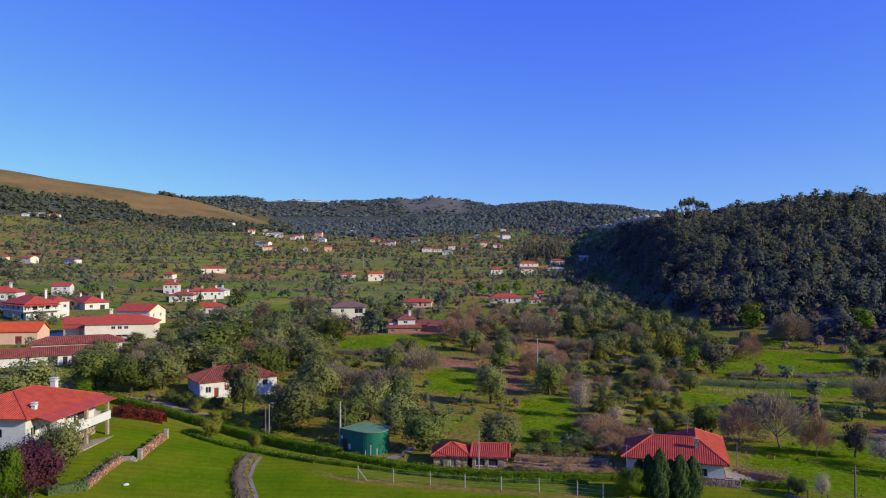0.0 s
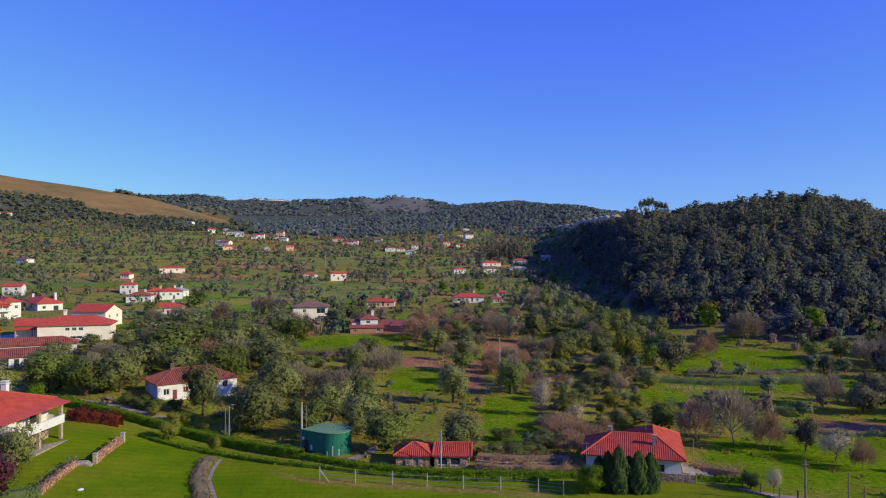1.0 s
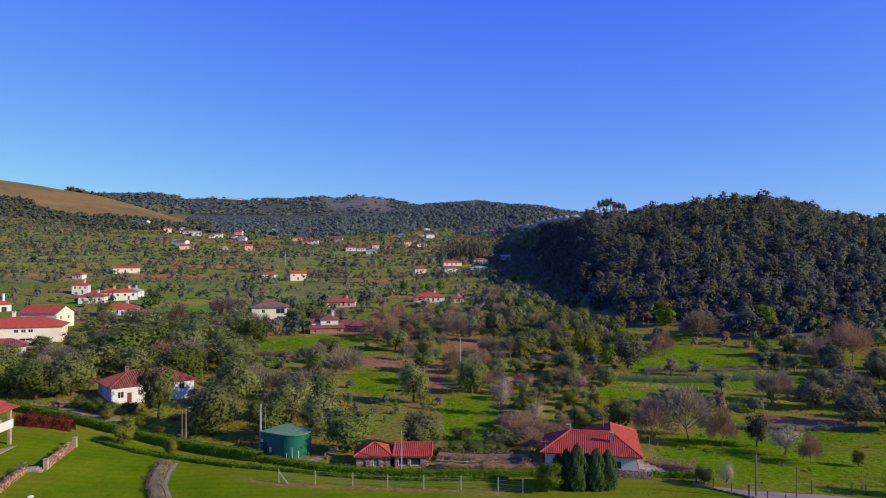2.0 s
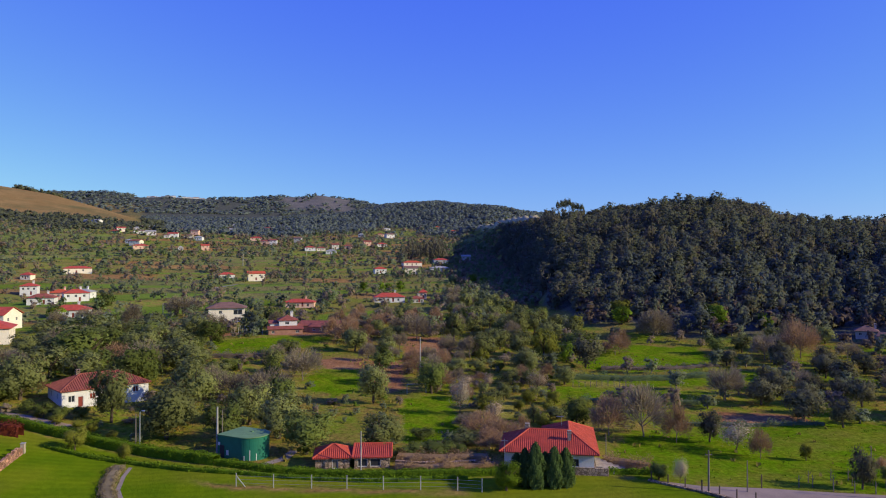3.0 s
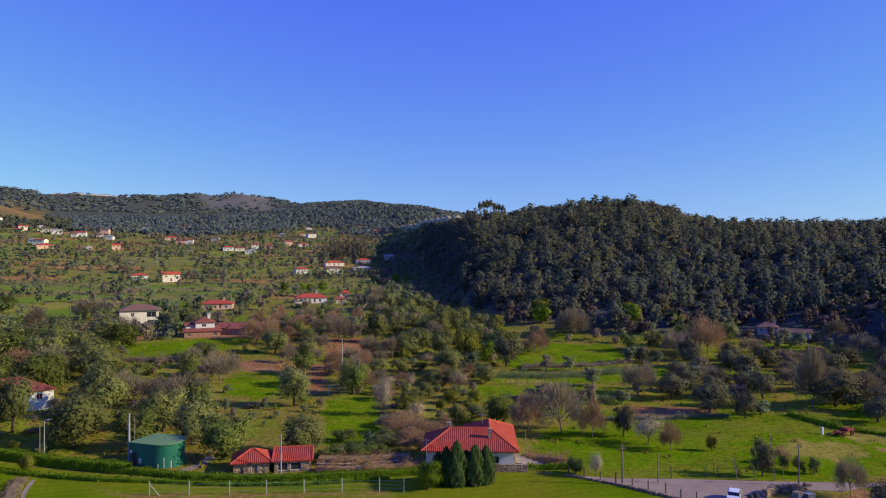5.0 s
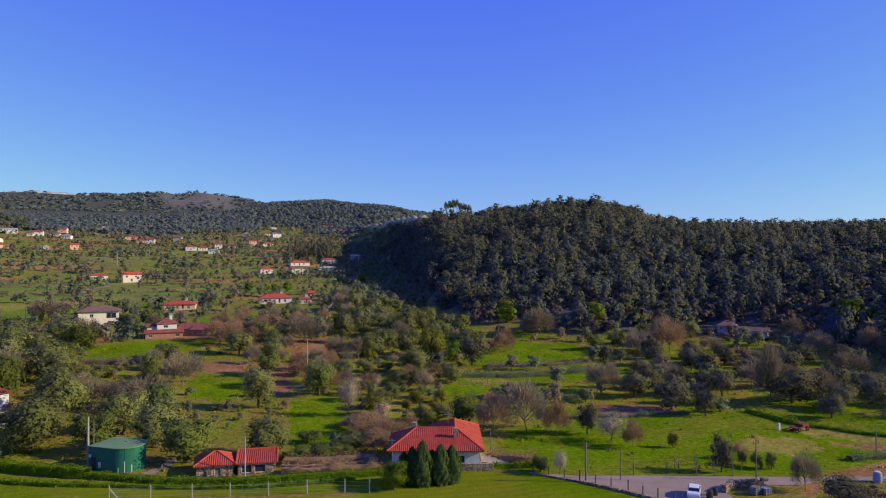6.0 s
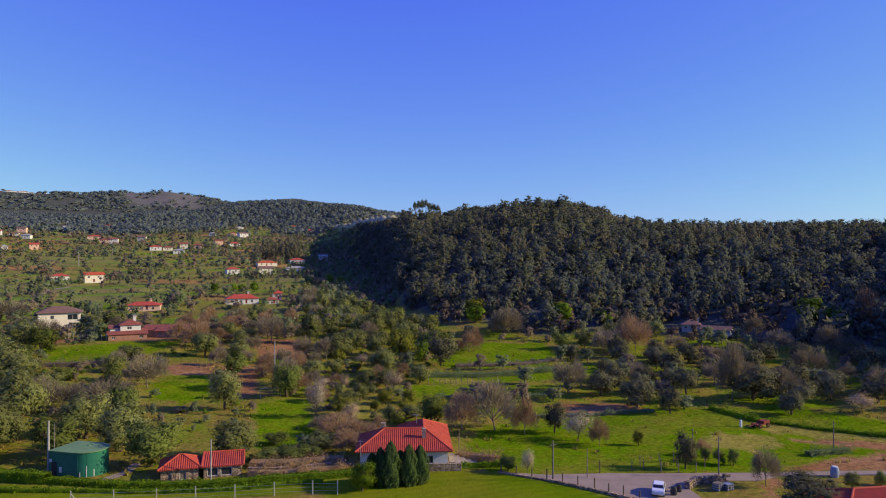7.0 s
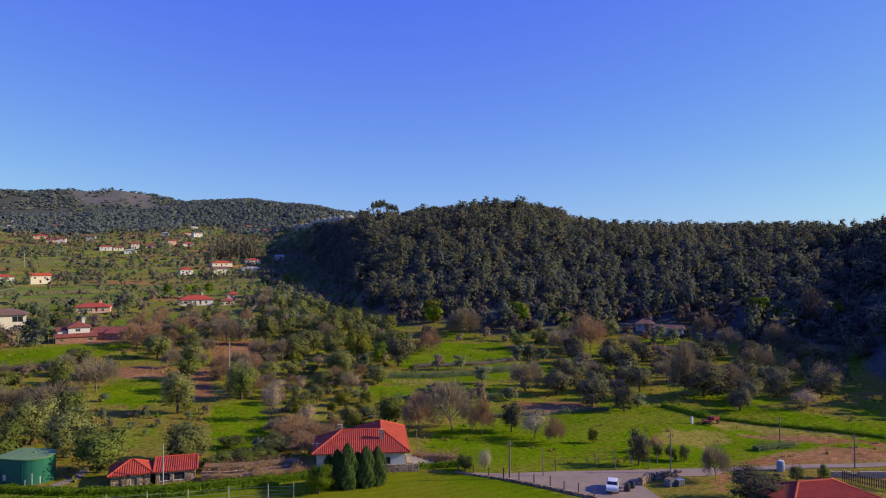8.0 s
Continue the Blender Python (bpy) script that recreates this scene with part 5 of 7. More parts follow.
# football goal on the field
goal = thing("goal_frame", 20.5, 160.5, z_at(20.5, 160.5), 4, "small grey goal frame on the grass", "goal")
for nm, a, b in (("upright", (-2.2, 0, -0.1), (-2.2, 0, 2.1)), ("upright", (2.2, 0, -0.1), (2.2, 0, 2.1)), ("crossbar", (-2.2, 0, 2.1), (2.2, 0, 2.1))):
    bm = bmesh.new()
    tube(bm, [(*a, 0.07), (*b, 0.07)], 8)
    part(nm, bm, STEEL, goal)


# overgrown field boundaries
for k, (line, wide, tall, mat, words) in enumerate((
        ([(55.8, 170.2), (74, 166), (94.5, 163.5)], 2.6, 1.1, F_SCRUB, "scrubby grey-green row of bushes between two meadows"),
        ([(55.0, 148.0), (66, 143.5), (78.4, 139.8)], 2.2, 0.8, F_SCRUB, "low overgrown field bank with bushes"),
        ([(72.6, 180.0), (90, 174.5), (103.5, 175.5)], 2.4, 0.6, F_BARE, "brownish row of vines and weeds between meadows"),
        ([(104.5, 117.3), (105.5, 112.2), (106.9, 106.8)], 1.2, 0.8, HEDGE, "overgrown green bank in the meadow"),
        ([(106.5, 107.0), (111.2, 99.8), (114.8, 94.0), (120.8, 85.0), (125.0, 79.0)], 1.0, 0.5, HEDGE, "low weedy bank beside the tilled field"),
        ([(97.8, 86.9), (101.5, 86.6), (105.5, 85.8)], 1.6, 0.8, F_SCRUB, "clump of grey-green weeds between two tilled strips"),
        ([(-35, 210.5), (-22.5, 209.0), (-7.6, 217.6)], 1.5, 1.2, F_BARE, "brown weedy bank below the green field"),
        ([(66, 127.5), (79, 122.5), (92.4, 119.8)], 1.0, 0.6, F_OLIVE, "low weedy strip below the bare soil"))):
    hedge(line, wide, tall, mat, 30 + k, words, 150, 0.16, 0.8, "field_bank")

# ---- houses ----
# stone house with the large red roof
stone_house = house(34.75, 107.2, -18, [(0, 0, 13.4, 9.4, 2.9, "ell", 2.3), (3.1, 7.7, 7.2, 5.98, 2.88, "flat", 0)],
                    "single-storey stone house with a large red tiled hip roof", WHITE, TILE_RED,
                    [(0, 0, 9.6, 1.0, 1.6, 1.2), (0, 0, 6.6, 1.0, 1.3, 1.2), (0, 0, 2.2, 1.0, 1.3, 1.2), (0, 1, 3.0, 1.0, 1.3, 1.2)], [],
                    [(3.1, -2.3, 3.2, 5.35, 0.5), (-3.4, 0.9, 4.2, 5.5, 0.6)], STONE_PALE, 0.75, shutters=BLUEGREY, rib=0.31)
bm = bmesh.new()
box(bm, 3.2, -4.95, -0.5, 8.8, -4.7, 1.0, 0.03)
box(bm, 6.7, -4.7, -0.5, 6.9, 4.7, 1.1, 0.03)
part("plinth", bm, STONE, stone_house)
bm = bmesh.new()
for k in range(5):
    box(bm, 7.0 + k * 0.9, -4.4 + 0.2 * k, -0.6, 7.9 + k * 0.9, 0.5, 1.1 - k * 0.22)
part("step", bm, STONE_PALE, stone_house)
bm = bmesh.new()
tube(bm, [(-6.6, -5.6, 2.4, 0.04), (-6.6, -5.6, 5.0, 0.03)], 6)
box(bm, -7.1, -5.65, 4.7, -6.1, -5.58, 4.76)
part("aerial", bm, STEEL, stone_house)
bm = bmesh.new()
tube(bm, [(2.0, 4.4, 5.0, 0.04), (2.0, 4.4, 6.6, 0.03)], 6)
box(bm, 1.2, 4.36, 6.4, 2.4, 4.44, 6.5)
part("aerial", bm, STEEL, stone_house)
# tiled shed, two roofs on rough stone walls
house(1.35, 112.5, -4, [(0, 0, 5.3, 5.0, 1.6, "hip", 1.4)], "small stone shed with a red tiled pyramid roof", STONE, TILE_RED, [], [(0, 0, 2.6, 0.0, 0.9, 1.4)], (), None, 0.4, category="shed", name="shed", shutters=WOODPOLE, rib=0.31)
# dark leaves fill both openings in place of the shade inside the shed
house(7.4, 111.5, -6, [(0, 0, 5.4, 4.6, 1.55, "mono", 0.8)], "open stone shed with a sloping red tiled roof", STONE, TILE_RED, [], [(0, 0, 0.5, 0.2, 1.5, 1.2), (0, 0, 2.4, 0.2, 1.6, 1.2)], (), None, 0.3, category="shed", name="shed", shutters=DARKMETAL, rib=0.31)
# white house with the weathered roof
house(-46.9, 158.6, 34, [(0, 0, 16.9, 9.6, 3.2, "hip", 2.4)], "long white house with a weathered red tiled roof among olive trees", WHITE, TILE_OLD,
      [(0, 0, 1.2, 1.0, 1.2, 1.3), (0, 0, 5.2, 1.2, 1.1, 1.2, 1), (0, 0, 13.7, 1.5, 1.1, 1.2, 1), (0, 3, 2.0, 1.4, 0.9, 1.2), (0, 3, 6.5, 1.4, 0.9, 1.2)], [(0, 0, 3.0, -0.2, 1.0, 2.2)],
      [(-4.0, 0.5, 4.4, 6.2, 0.7)], STONE, 0.45, shutters=SHUTTER)
# near house with the balcony
near = house(-65.8, 111.9, 85, [(0, 0, 17.6, 13.0, 6.4, "hip", 2.6)], "two-storey white house with a broad red roof and a covered balcony", WHITE, TILE_RED,
             [(0, 0, 1.2, 3.6, 1.2, 1.3), (0, 0, 1.0, 0.9, 1.3, 1.3), (0, 3, 3.0, 3.6, 1.4, 1.3), (0, 3, 8.0, 3.6, 1.4, 1.3)],
             [(0, 0, 7.5, 3.3, 2.2, 2.2), (0, 0, 12.5, 3.3, 2.2, 2.2)],
             [(6.0, -1.0, 6.6, 9.4, 0.85), (-5.6, -5.6, 6.2, 7.7, 0.6)], None, 0.9, shutters=DARKMETAL, rib=0.42)
bm = bmesh.new()
box(bm, -4.0, -9.3, 2.85, 8.5, -6.5, 3.05)
part("balcony_floor", bm, CONCRETE, near)
bm = bmesh.new()
box(bm, -4.0, -9.35, 2.75, 8.5, -9.15, 4.1)
box(bm, 8.3, -9.15, 3.05, 8.5, -6.5, 4.0)
part("parapet", bm, WHITE, near)
bm = bmesh.new()
box(bm, -5.8, -9.3, 1.3, -4.02, -6.5, 6.0)
part("wall", bm, WHITE, near)
bm = bmesh.new()
box(bm, -6.2, -9.4, -0.6, -3.9, -6.5, 1.3)
box(bm, -3.9, -6.7, -0.3, 8.4, -6.51, 2.84)
part("base_wall", bm, STONE, near)
for px in (-3.6, 2.2, 8.2):
    bm = bmesh.new()
    box(bm, px - 0.25, -9.14, -0.4, px + 0.25, -8.7, 6.03)
    part("pillar", bm, STONE_PALE, near)
vs, fs = [], []
ext = [(-8.0, -9.9, 6.0), (9.4, -9.9, 6.0), (9.4, -7.3, 6.62), (-8.0, -7.3, 6.62)]
roof_plane(vs, fs, ext)
part("porch_roof", mesh_from(vs, fs, TILE_RED, "porch_roof"), TILE_RED, near)
bm = bmesh.new()
box(bm, -5.5, -10.4, -0.6, 9.6, -6.5, 0.05)
part("terrace", bm, STONE_PALE, near)

# garden furniture on the terrace of the near house
def on_terrace(u, v):
    return near.matrix_basis @ Vector((u, v, 0.05))


def garden_table(u, v):
    p = on_terrace(u, v)
    top = thing("garden_table", p.x, p.y, p.z, 85, "dark garden table on the covered terrace", "table")
    part("tabletop", box(bmesh.new(), -0.9, -0.5, 0.7, 0.9, 0.5, 0.75, 0.01), BARK, top)
    for lx, ly in ((-0.8, -0.4), (0.8, -0.4), (-0.8, 0.4), (0.8, 0.4)):
        part("leg", box(bmesh.new(), lx - 0.04, ly - 0.04, 0, lx + 0.04, ly + 0.04, 0.7), BARK, top)


def garden_chair(u, v, turn):
    p = on_terrace(u, v)
    top = thing("garden_chair", p.x, p.y, p.z, 85 + turn, "dark garden chair beside the terrace table", "chair", "chairs on the terrace")
    part("seat", box(bmesh.new(), -0.25, -0.25, 0.42, 0.25, 0.25, 0.47, 0.01), BARK, top)
    part("backrest", box(bmesh.new(), -0.25, 0.2, 0.5, 0.25, 0.25, 0.95, 0.01), BARK, top)
    for lx, ly in ((-0.22, -0.22), (0.22, -0.22), (-0.22, 0.225), (0.22, 0.225)):
        part("leg", box(bmesh.new(), lx - 0.025, ly - 0.025, 0, lx + 0.025, ly + 0.025, 0.42 if ly < 0 else 0.9), BARK, top)


garden_table(2.0, -7.9)
for u, v, turn in ((1.2, -8.8, 180), (2.7, -8.8, 170), (0.6, -7.6, 95), (4.9, -8.0, 20)):
    garden_chair(u, v, turn)

# farm buildings and houses at the edge of the village
house(-108.0, 187.2, 28, [(0, 0, 27.0, 8.0, 2.5, "gable", 1.7)], "long low white farm building with a weathered brown tile roof", WHITE, TILE_OLD,
      [(0, 0, 25.0, 1.2, 1.0, 1.2), (0, 0, 12.0, 1.2, 1.0, 1.2)], [(0, 0, 17.0, 0.0, 2.4, 2.2), (0, 0, 20.5, 0.0, 1.2, 2.1), (0, 0, 22.6, 0.0, 1.0, 2.1)], (), None, 0.6, category="farm building", name="farm_building", shutters=DARKMETAL)
house(-105.5, 206.0, 24, [(0, 0, 23.0, 7.5, 2.6, "hip", 1.7)], "white farm range with a dark weathered tile roof", WHITE, TILE_OLD,
      [(0, 0, 20.0, 1.3, 1.0, 1.1), (0, 1, 3.0, 1.3, 1.0, 1.1)], [(0, 0, 15.0, 0.0, 1.2, 2.1)], (), None, 0.6, category="farm building", name="farm_building", shutters=SHUTTER)
house(-135.6, 220.6, 8, [(0, 0, 22.0, 9.0, 3.6, "gable", 2.6)], "peach rendered barn with a bright orange tile roof", PEACH, TILE_ORANGE,
      [(0, 0, 19.3, 1.2, 1.1, 1.0)], [(0, 0, 15.5, 0.0, 2.0, 2.4)], (), None, 0.4, category="barn", name="barn")
# the wing's dark door leaf stands for the shade in an open carport
hall = house(-108.8, 242.2, 14, [(0, 0, 21.5, 12.0, 4.9, "hip", 2.8), (-13.0, 5.0, 11.5, 9.0, 4.6, "gable", 2.0)], "large cream rendered hall with a broad red tile roof", CREAM, TILE_RED,
             [(0, 0, 8.0, 3.2, 1.3, 1.0), (0, 0, 10.0, 3.2, 1.3, 1.0), (0, 0, 12.0, 3.2, 1.3, 1.0), (0, 0, 9.5, 0.6, 3.6, 0.8), (0, 1, 3.0, 3.0, 0.9, 1.2), (0, 1, 7.5, 3.0, 0.9, 1.2), (0, 1, 9.4, 3.0, 0.9, 1.2)],
             [(1, 0, 6.4, 0.0, 3.4, 3.0)], [(-4.5, 3.5, 7.0, 9.0, 0.9)], None, 0.7, category="hall", name="hall", ribs=False, shutters=DARKMETAL)
for px in (-18.0, -13.2, -8.4):
    bm = bmesh.new()
    box(bm, px - 0.2, -1.6, -0.5, px + 0.2, -1.2, 3.4)
    part("pillar", bm, STONE_PALE, hall)
vs, fs = [], []
roof_plane(vs, fs, [(-18.6, -2.0, 3.5), (-7.6, -2.0, 3.5), (-7.6, 0.6, 4.2), (-18.6, 0.6, 4.2)])
part("porch_roof", mesh_from(vs, fs, TILE_RED, "porch_roof"), TILE_RED, hall)
house(-115.7, 273.0, -10, [(0, 0, 13.5, 10.7, 5.2, "gable", 2.6)], "cream two-storey house with a red gabled roof", CREAM, TILE_RED,
      [(0, 1, 2.2, 3.0, 1.0, 1.2), (0, 1, 7.0, 3.0, 1.0, 1.2), (0, 0, 9.0, 3.0, 1.0, 1.2), (0, 1, 4.8, 0.6, 1.0, 1.2)], [], (), None, 0.5, ribs=False)
villa = house(-169.9, 292.8, 52, [(0, 0, 12.0, 22.0, 6.0, "hip", 3.0), (9.0, -3.0, 6.4, 9.0, 6.6, "hip", 1.6)], "large white two-storey house with a red roof and balconies", WHITE, TILE_RED,
              [(0, 0, 1.6, 0.9, 1.2, 1.3), (0, 0, 5.2, 0.9, 1.2, 1.3), (0, 0, 9.2, 0.9, 1.2, 1.3), (1, 0, 1.0, 3.9, 1.0, 1.2), (1, 0, 4.0, 3.9, 1.2, 1.2), (1, 1, 3.0, 3.9, 1.0, 1.2), (0, 3, 4.0, 3.6, 1.6, 1.6), (0, 3, 9.0, 3.6, 1.6, 1.6), (0, 3, 14.0, 3.6, 1.6, 1.6), (0, 3, 5.0, 0.9, 1.4, 1.4)],
              [(0, 3, 17.0, 0.0, 2.6, 2.3), (0, 0, 2.4, 3.25, 2.0, 2.1), (0, 0, 6.8, 3.25, 2.0, 2.1)], [(4.6, -3.0, 7.4, 11.2, 0.9)], None, 0.9, ribs=False, shutters=DARKMETAL)
bm = bmesh.new()
box(bm, -7.6, -12.6, 3.0, 6.0, -11.0, 3.2)
box(bm, -7.6, -11.0, 3.0, -6.0, 11.0, 3.2)
part("balcony_floor", bm, CONCRETE, villa)
bm = bmesh.new()
box(bm, -7.6, -12.62, 3.2, 6.0, -12.5, 3.8)
box(bm, -7.62, -12.5, 3.2, -7.5, 11.0, 3.8)
part("parapet", bm, WHITE, villa)
for px, py in [(-7.4 + 2.6 * k, -12.4) for k in range(6)] + [(-7.4, -9.0 + 3.6 * k) for k in range(6)]:
    bm = bmesh.new()
    box(bm, px - 0.15, py - 0.15, 3.2, px + 0.15, py + 0.15, 5.6)
    part("pillar", bm, WHITE, villa)
vs, fs = [], []
roof_plane(vs, fs, [(-8.0, -13.0, 5.45), (6.3, -13.0, 5.45), (6.3, -11.0, 5.98), (-6.4, -11.0, 5.98)])
roof_plane(vs, fs, [(-8.0, 11.4, 5.45), (-8.0, -13.0, 5.45), (-6.4, -11.0, 5.98), (-6.4, 11.4, 5.98)])
part("porch_roof", mesh_from(vs, fs, TILE_RED, "porch_roof"), TILE_RED, villa)
house(-160.1, 320.3, 50, [(0, 0, 10.5, 19.0, 3.2, "hip", 2.6)], "white bungalow with a red hip roof and tall chimneys", WHITE, TILE_RED,
      [(0, 0, 2.0, 1.0, 1.4, 1.3), (0, 3, 4.0, 1.0, 1.4, 1.3), (0, 3, 12.0, 1.0, 1.4, 1.3)], [(0, 0, 6.5, 0.0, 2.2, 2.2)], [(4.0, -5.0, 3.6, 7.2, 0.9), (-1, 5.0, 5.0, 6.6, 0.8)], None, 0.7, ribs=False, shutters=DARKMETAL)
house(-203.0, 325.0, 10, [(0, 0, 18.0, 11.0, 6.0, "hip", 2.6)], "white house with a red roof at the village edge", WHITE, TILE_RED, [(0, 0, 12.0, 3.5, 1.2, 1.3), (0, 0, 15.0, 3.5, 1.2, 1.3)], [], [(5, 0, 7.5, 10.0, 0.9)], None, 0.6, ribs=False)
house(-170.0, 262.0, 30, [(0, 0, 8.0, 6.0, 2.6, "gable_y", 1.8)], "small grey outbuilding with a pale gabled roof", GREYWALL, CONCRETE, [], [(0, 0, 2.6, 0, 2.2, 2.1)], (), None, 0.4, ribs=False, category="shed", name="outbuilding")

SMALL_NEAR = [
    (-154.0, 404.0, 10, 8.0, 7.0, 5.8, 1.6, "W", "R"), (-131.0, 358.0, 8, 11.5, 8.0, 3.6, 1.8, "W", "O"), (-104.5, 316.0, 6, 14.0, 8.5, 3.8, 2.0, "W", "R"),
    (-121.0, 372.0, 24, 11.0, 8.0, 4.8, 1.8, "W", "R"), (-132.0, 384.0, 5, 9.0, 7.0, 4.2, 1.6, "P", "T"), (-125.0, 396.0, -8, 10.0, 7.0, 4.0, 1.5, "W", "G"),
    (-12.2, 340.0, -4, 14.0, 8.0, 2.4, 1.4, "P", "R"), (32.0, 366.0, 0, 15.5, 8.5, 2.9, 2.0, "W", "R"), (45.5, 362.0, 8, 7.0, 5.5, 2.4, 1.2, "G", "O"),
]
FAR_ONE = [(-277, 1003, 11.6, "L", "R"), (-280, 1039, 11.1, "C", "R"), (-250, 1016, 15.0, "W", "B"), (-276, 1108, 10.0, "W", "G"), (-230, 991, 13.0, "W", "G"), (-266, 1160, 11.4, "W", "G"), (-199, 942, 6.9, "W", "B"), (-193, 949, 12.3, "W", "R"), (-203, 1052, 11.9, "P", "O"), (-173, 945, 9.9, "C", "B"), (-175, 1001, 10.5, "P", "B"), (-156, 916, 10.4, "W", "G"), (-218, 844, 8.3, "W", "G"), (-205, 820, 12.1, "C", "O"), (-194, 792, 15.6, "P", "R"), (-153, 789, 5.1, "W", "G"), (-129, 796, 8.3, "P", "R"), (-210, 1318, 9.6, "W", "G"), (-151, 1228, 9.8, "W", "G"), (-134, 1060, 7.7, "W", "G")]
FAR_TWO = [(-87, 921, 14.7, "P", "R"), (-72, 879, 14.0, "P", "O"), (-63, 877, 8.4, "W", "O"), (-61, 1134, 11.7, "W", "G"), (-70, 1227, 7.8, "C", "B"), (-89, 1123, 11.7, "P", "O"), (48, 991, 7.9, "W", "G"), (100, 1203, 11.5, "W", "G"), (86, 981, 11.8, "W", "B"), (75, 1010, 10.5, "P", "O"), (64, 840, 12.1, "W", "R"), (49, 869, 9.0, "P", "O"), (-18, 800, 11.5, "W", "R"), (-6, 802, 9.6, "C", "O"), (10, 807, 7.7, "C", "O"), (5, 769, 11.0, "W", "G"), (24, 823, 9.8, "P", "O"), (-35, 902, 9.3, "G", "B")]
FAR_THREE = [(187, 1210, 12.7, "P", "T"), (186, 1044, 12.7, "C", "T"), (-360, 1182, 27.5, "W", "G"), (-178, 551, 18.5, "C", "R"), (-73, 545, 11.0, "W", "R"), (-48, 505, 11.3, "C", "T"), (43, 579, 9.7, "W", "R"), (75, 628, 16.6, "C", "T"), (66, 563, 11.3, "C", "B"), (104, 647, 13.0, "W", "R"), (93, 583, 16.0, "W", "G"), (132, 668, 8.1, "G", "G"), (52, 383, 4.0, "P", "R"), (-195, 508, 6.9, "C", "R"), (-346, 593, 12.3, "C", "T"), (-312, 599, 11.0, "W", "B"), (-642, 1091, 9.0, "W", "G"), (-628, 1097, 22.0, "W", "G"), (-609, 1111, 18.0, "C", "R"), (-372, 602, 7.0, "C", "T"), (-200, 374, 9.0, "W", "R")]
dice = random.Random(12)
FAR_PLATEAU = [(r * math.sin(math.radians(q)), r * math.cos(math.radians(q))) for q, r in ((dice.choice((-13.2, -11.9, -10.2, -9.2)) + dice.uniform(-0.75, 0.75), dice.uniform(3020, 3120)) for _ in range(34))]
WALLS = {"L": LIME, "W": WHITE, "C": CREAM, "P": PEACH, "G": GREYWALL}
ROOFS = {"R": TILE_RED, "O": TILE_OLD, "T": TILE_ORANGE, "B": TILE_BROWN, "G": CONCRETE}
WALL_WORDS = {"L": "lime green", "W": "white", "C": "cream", "P": "peach coloured", "G": "grey weathered"}
ROOF_WORDS = {"R": "red tile", "O": "weathered tile", "T": "orange tile", "B": "brown tile", "G": "pale grey"}
for hx, hy, turn, w, d, h, rise, wk, rk in SMALL_NEAR:
    h *= 0.82
    house(hx, hy, turn, [(0, 0, w, d, h, "hip", rise)], f"{WALL_WORDS[wk]} rendered house with a {ROOF_WORDS[rk]} hip roof", WALLS[wk], ROOFS[rk],
          [(0, 0, w * 0.12, h - 1.9, 1.1, 1.2), (0, 0, w * 0.42, h - 1.9, 1.1, 1.2), (0, 0, w * 0.75, h - 1.9, 1.1, 1.2), (0, 1, d * 0.4, h - 1.9, 1.1, 1.2)], [(0, 0, w * 0.58, 0.0, 1.0, 2.1)], [(w * 0.2, 0.5, h + rise * 0.6, h + rise + 0.9, 0.8)], None, 0.5, ribs=False, shutters=SHUTTER)

for k, (hx, hy, w, wk, rk) in enumerate((*FAR_ONE, *FAR_TWO, *FAR_THREE)):
    h = (2.7, 4.6, 3.4)[k % 3]
    d = min(max(w * 0.7, 5.5), 9.0)
    house(hx, hy, (k * 37) % 40 - 18, [(0, 0, w, d, h, ("hip", "gable", "hip")[k % 3], 1.6)], f"{WALL_WORDS[wk]} village house with a {ROOF_WORDS[rk]} roof", WALLS[wk], ROOFS[rk],
          [(0, 0, w * 0.15, h - 1.9, 1.2, 1.2), (0, 0, w * 0.65, h - 1.9, 1.2, 1.2)], [(0, 0, w * 0.42, 0.0, 1.1, 2.0)], (), None, 0.5, ribs=False, shutters=SHUTTER, group="village houses")
for k, (hx, hy) in enumerate(FAR_PLATEAU):
    w = 11 + (k * 7) % 13
    house(hx, hy, (k * 23) % 30 - 15, [(0, 0, w, 9, 5.0 + k % 4, ("gable", "hip")[k % 2], 2.0)], "white house of the distant village on the plateau", WHITE, (CONCRETE, TILE_OLD, TILE_BROWN)[k % 3],
          [(0, 0, w * 0.2, 1.4, 1.3, 1.5), (0, 0, w * 0.6, 1.4, 1.3, 1.5)], (), (), None, 0.5, ribs=False, group="distant village houses")

# cream house with a loggia and the red farmstead beyond the green field
loggia = house(-39.8, 299.5, 6, [(0, 0, 14.0, 10.0, 5.6, "hip", 2.2)], "pale two-storey house with a brownish roof and an open loggia", CREAM, TILE_BROWN,
               [(0, 0, 4.0, 3.4, 1.2, 1.3), (0, 0, 9.6, 3.0, 3.4, 2.0), (0, 0, 10.0, 0.3, 2.4, 1.6)], [], (), None, 0.8, ribs=False)
house(-13.4, 256.5, 8, [(0, 0, 6.2, 6.0, 4.6, "hip", 1.5), (-4.6, 0.5, 3.0, 5.0, 3.6, "mono", 0.6)], "small white two-storey farmhouse with a red pyramid roof", WHITE, TILE_OLD,
      [(0, 0, 2.0, 3.2, 1.4, 0.9), (1, 0, 0.6, 1.2, 1.6, 0.9)], [(0, 1, 2.0, 0.0, 1.2, 2.0)], [(1.6, 1.8, 5.0, 7.0, 0.9)], None, 0.5, ribs=False)
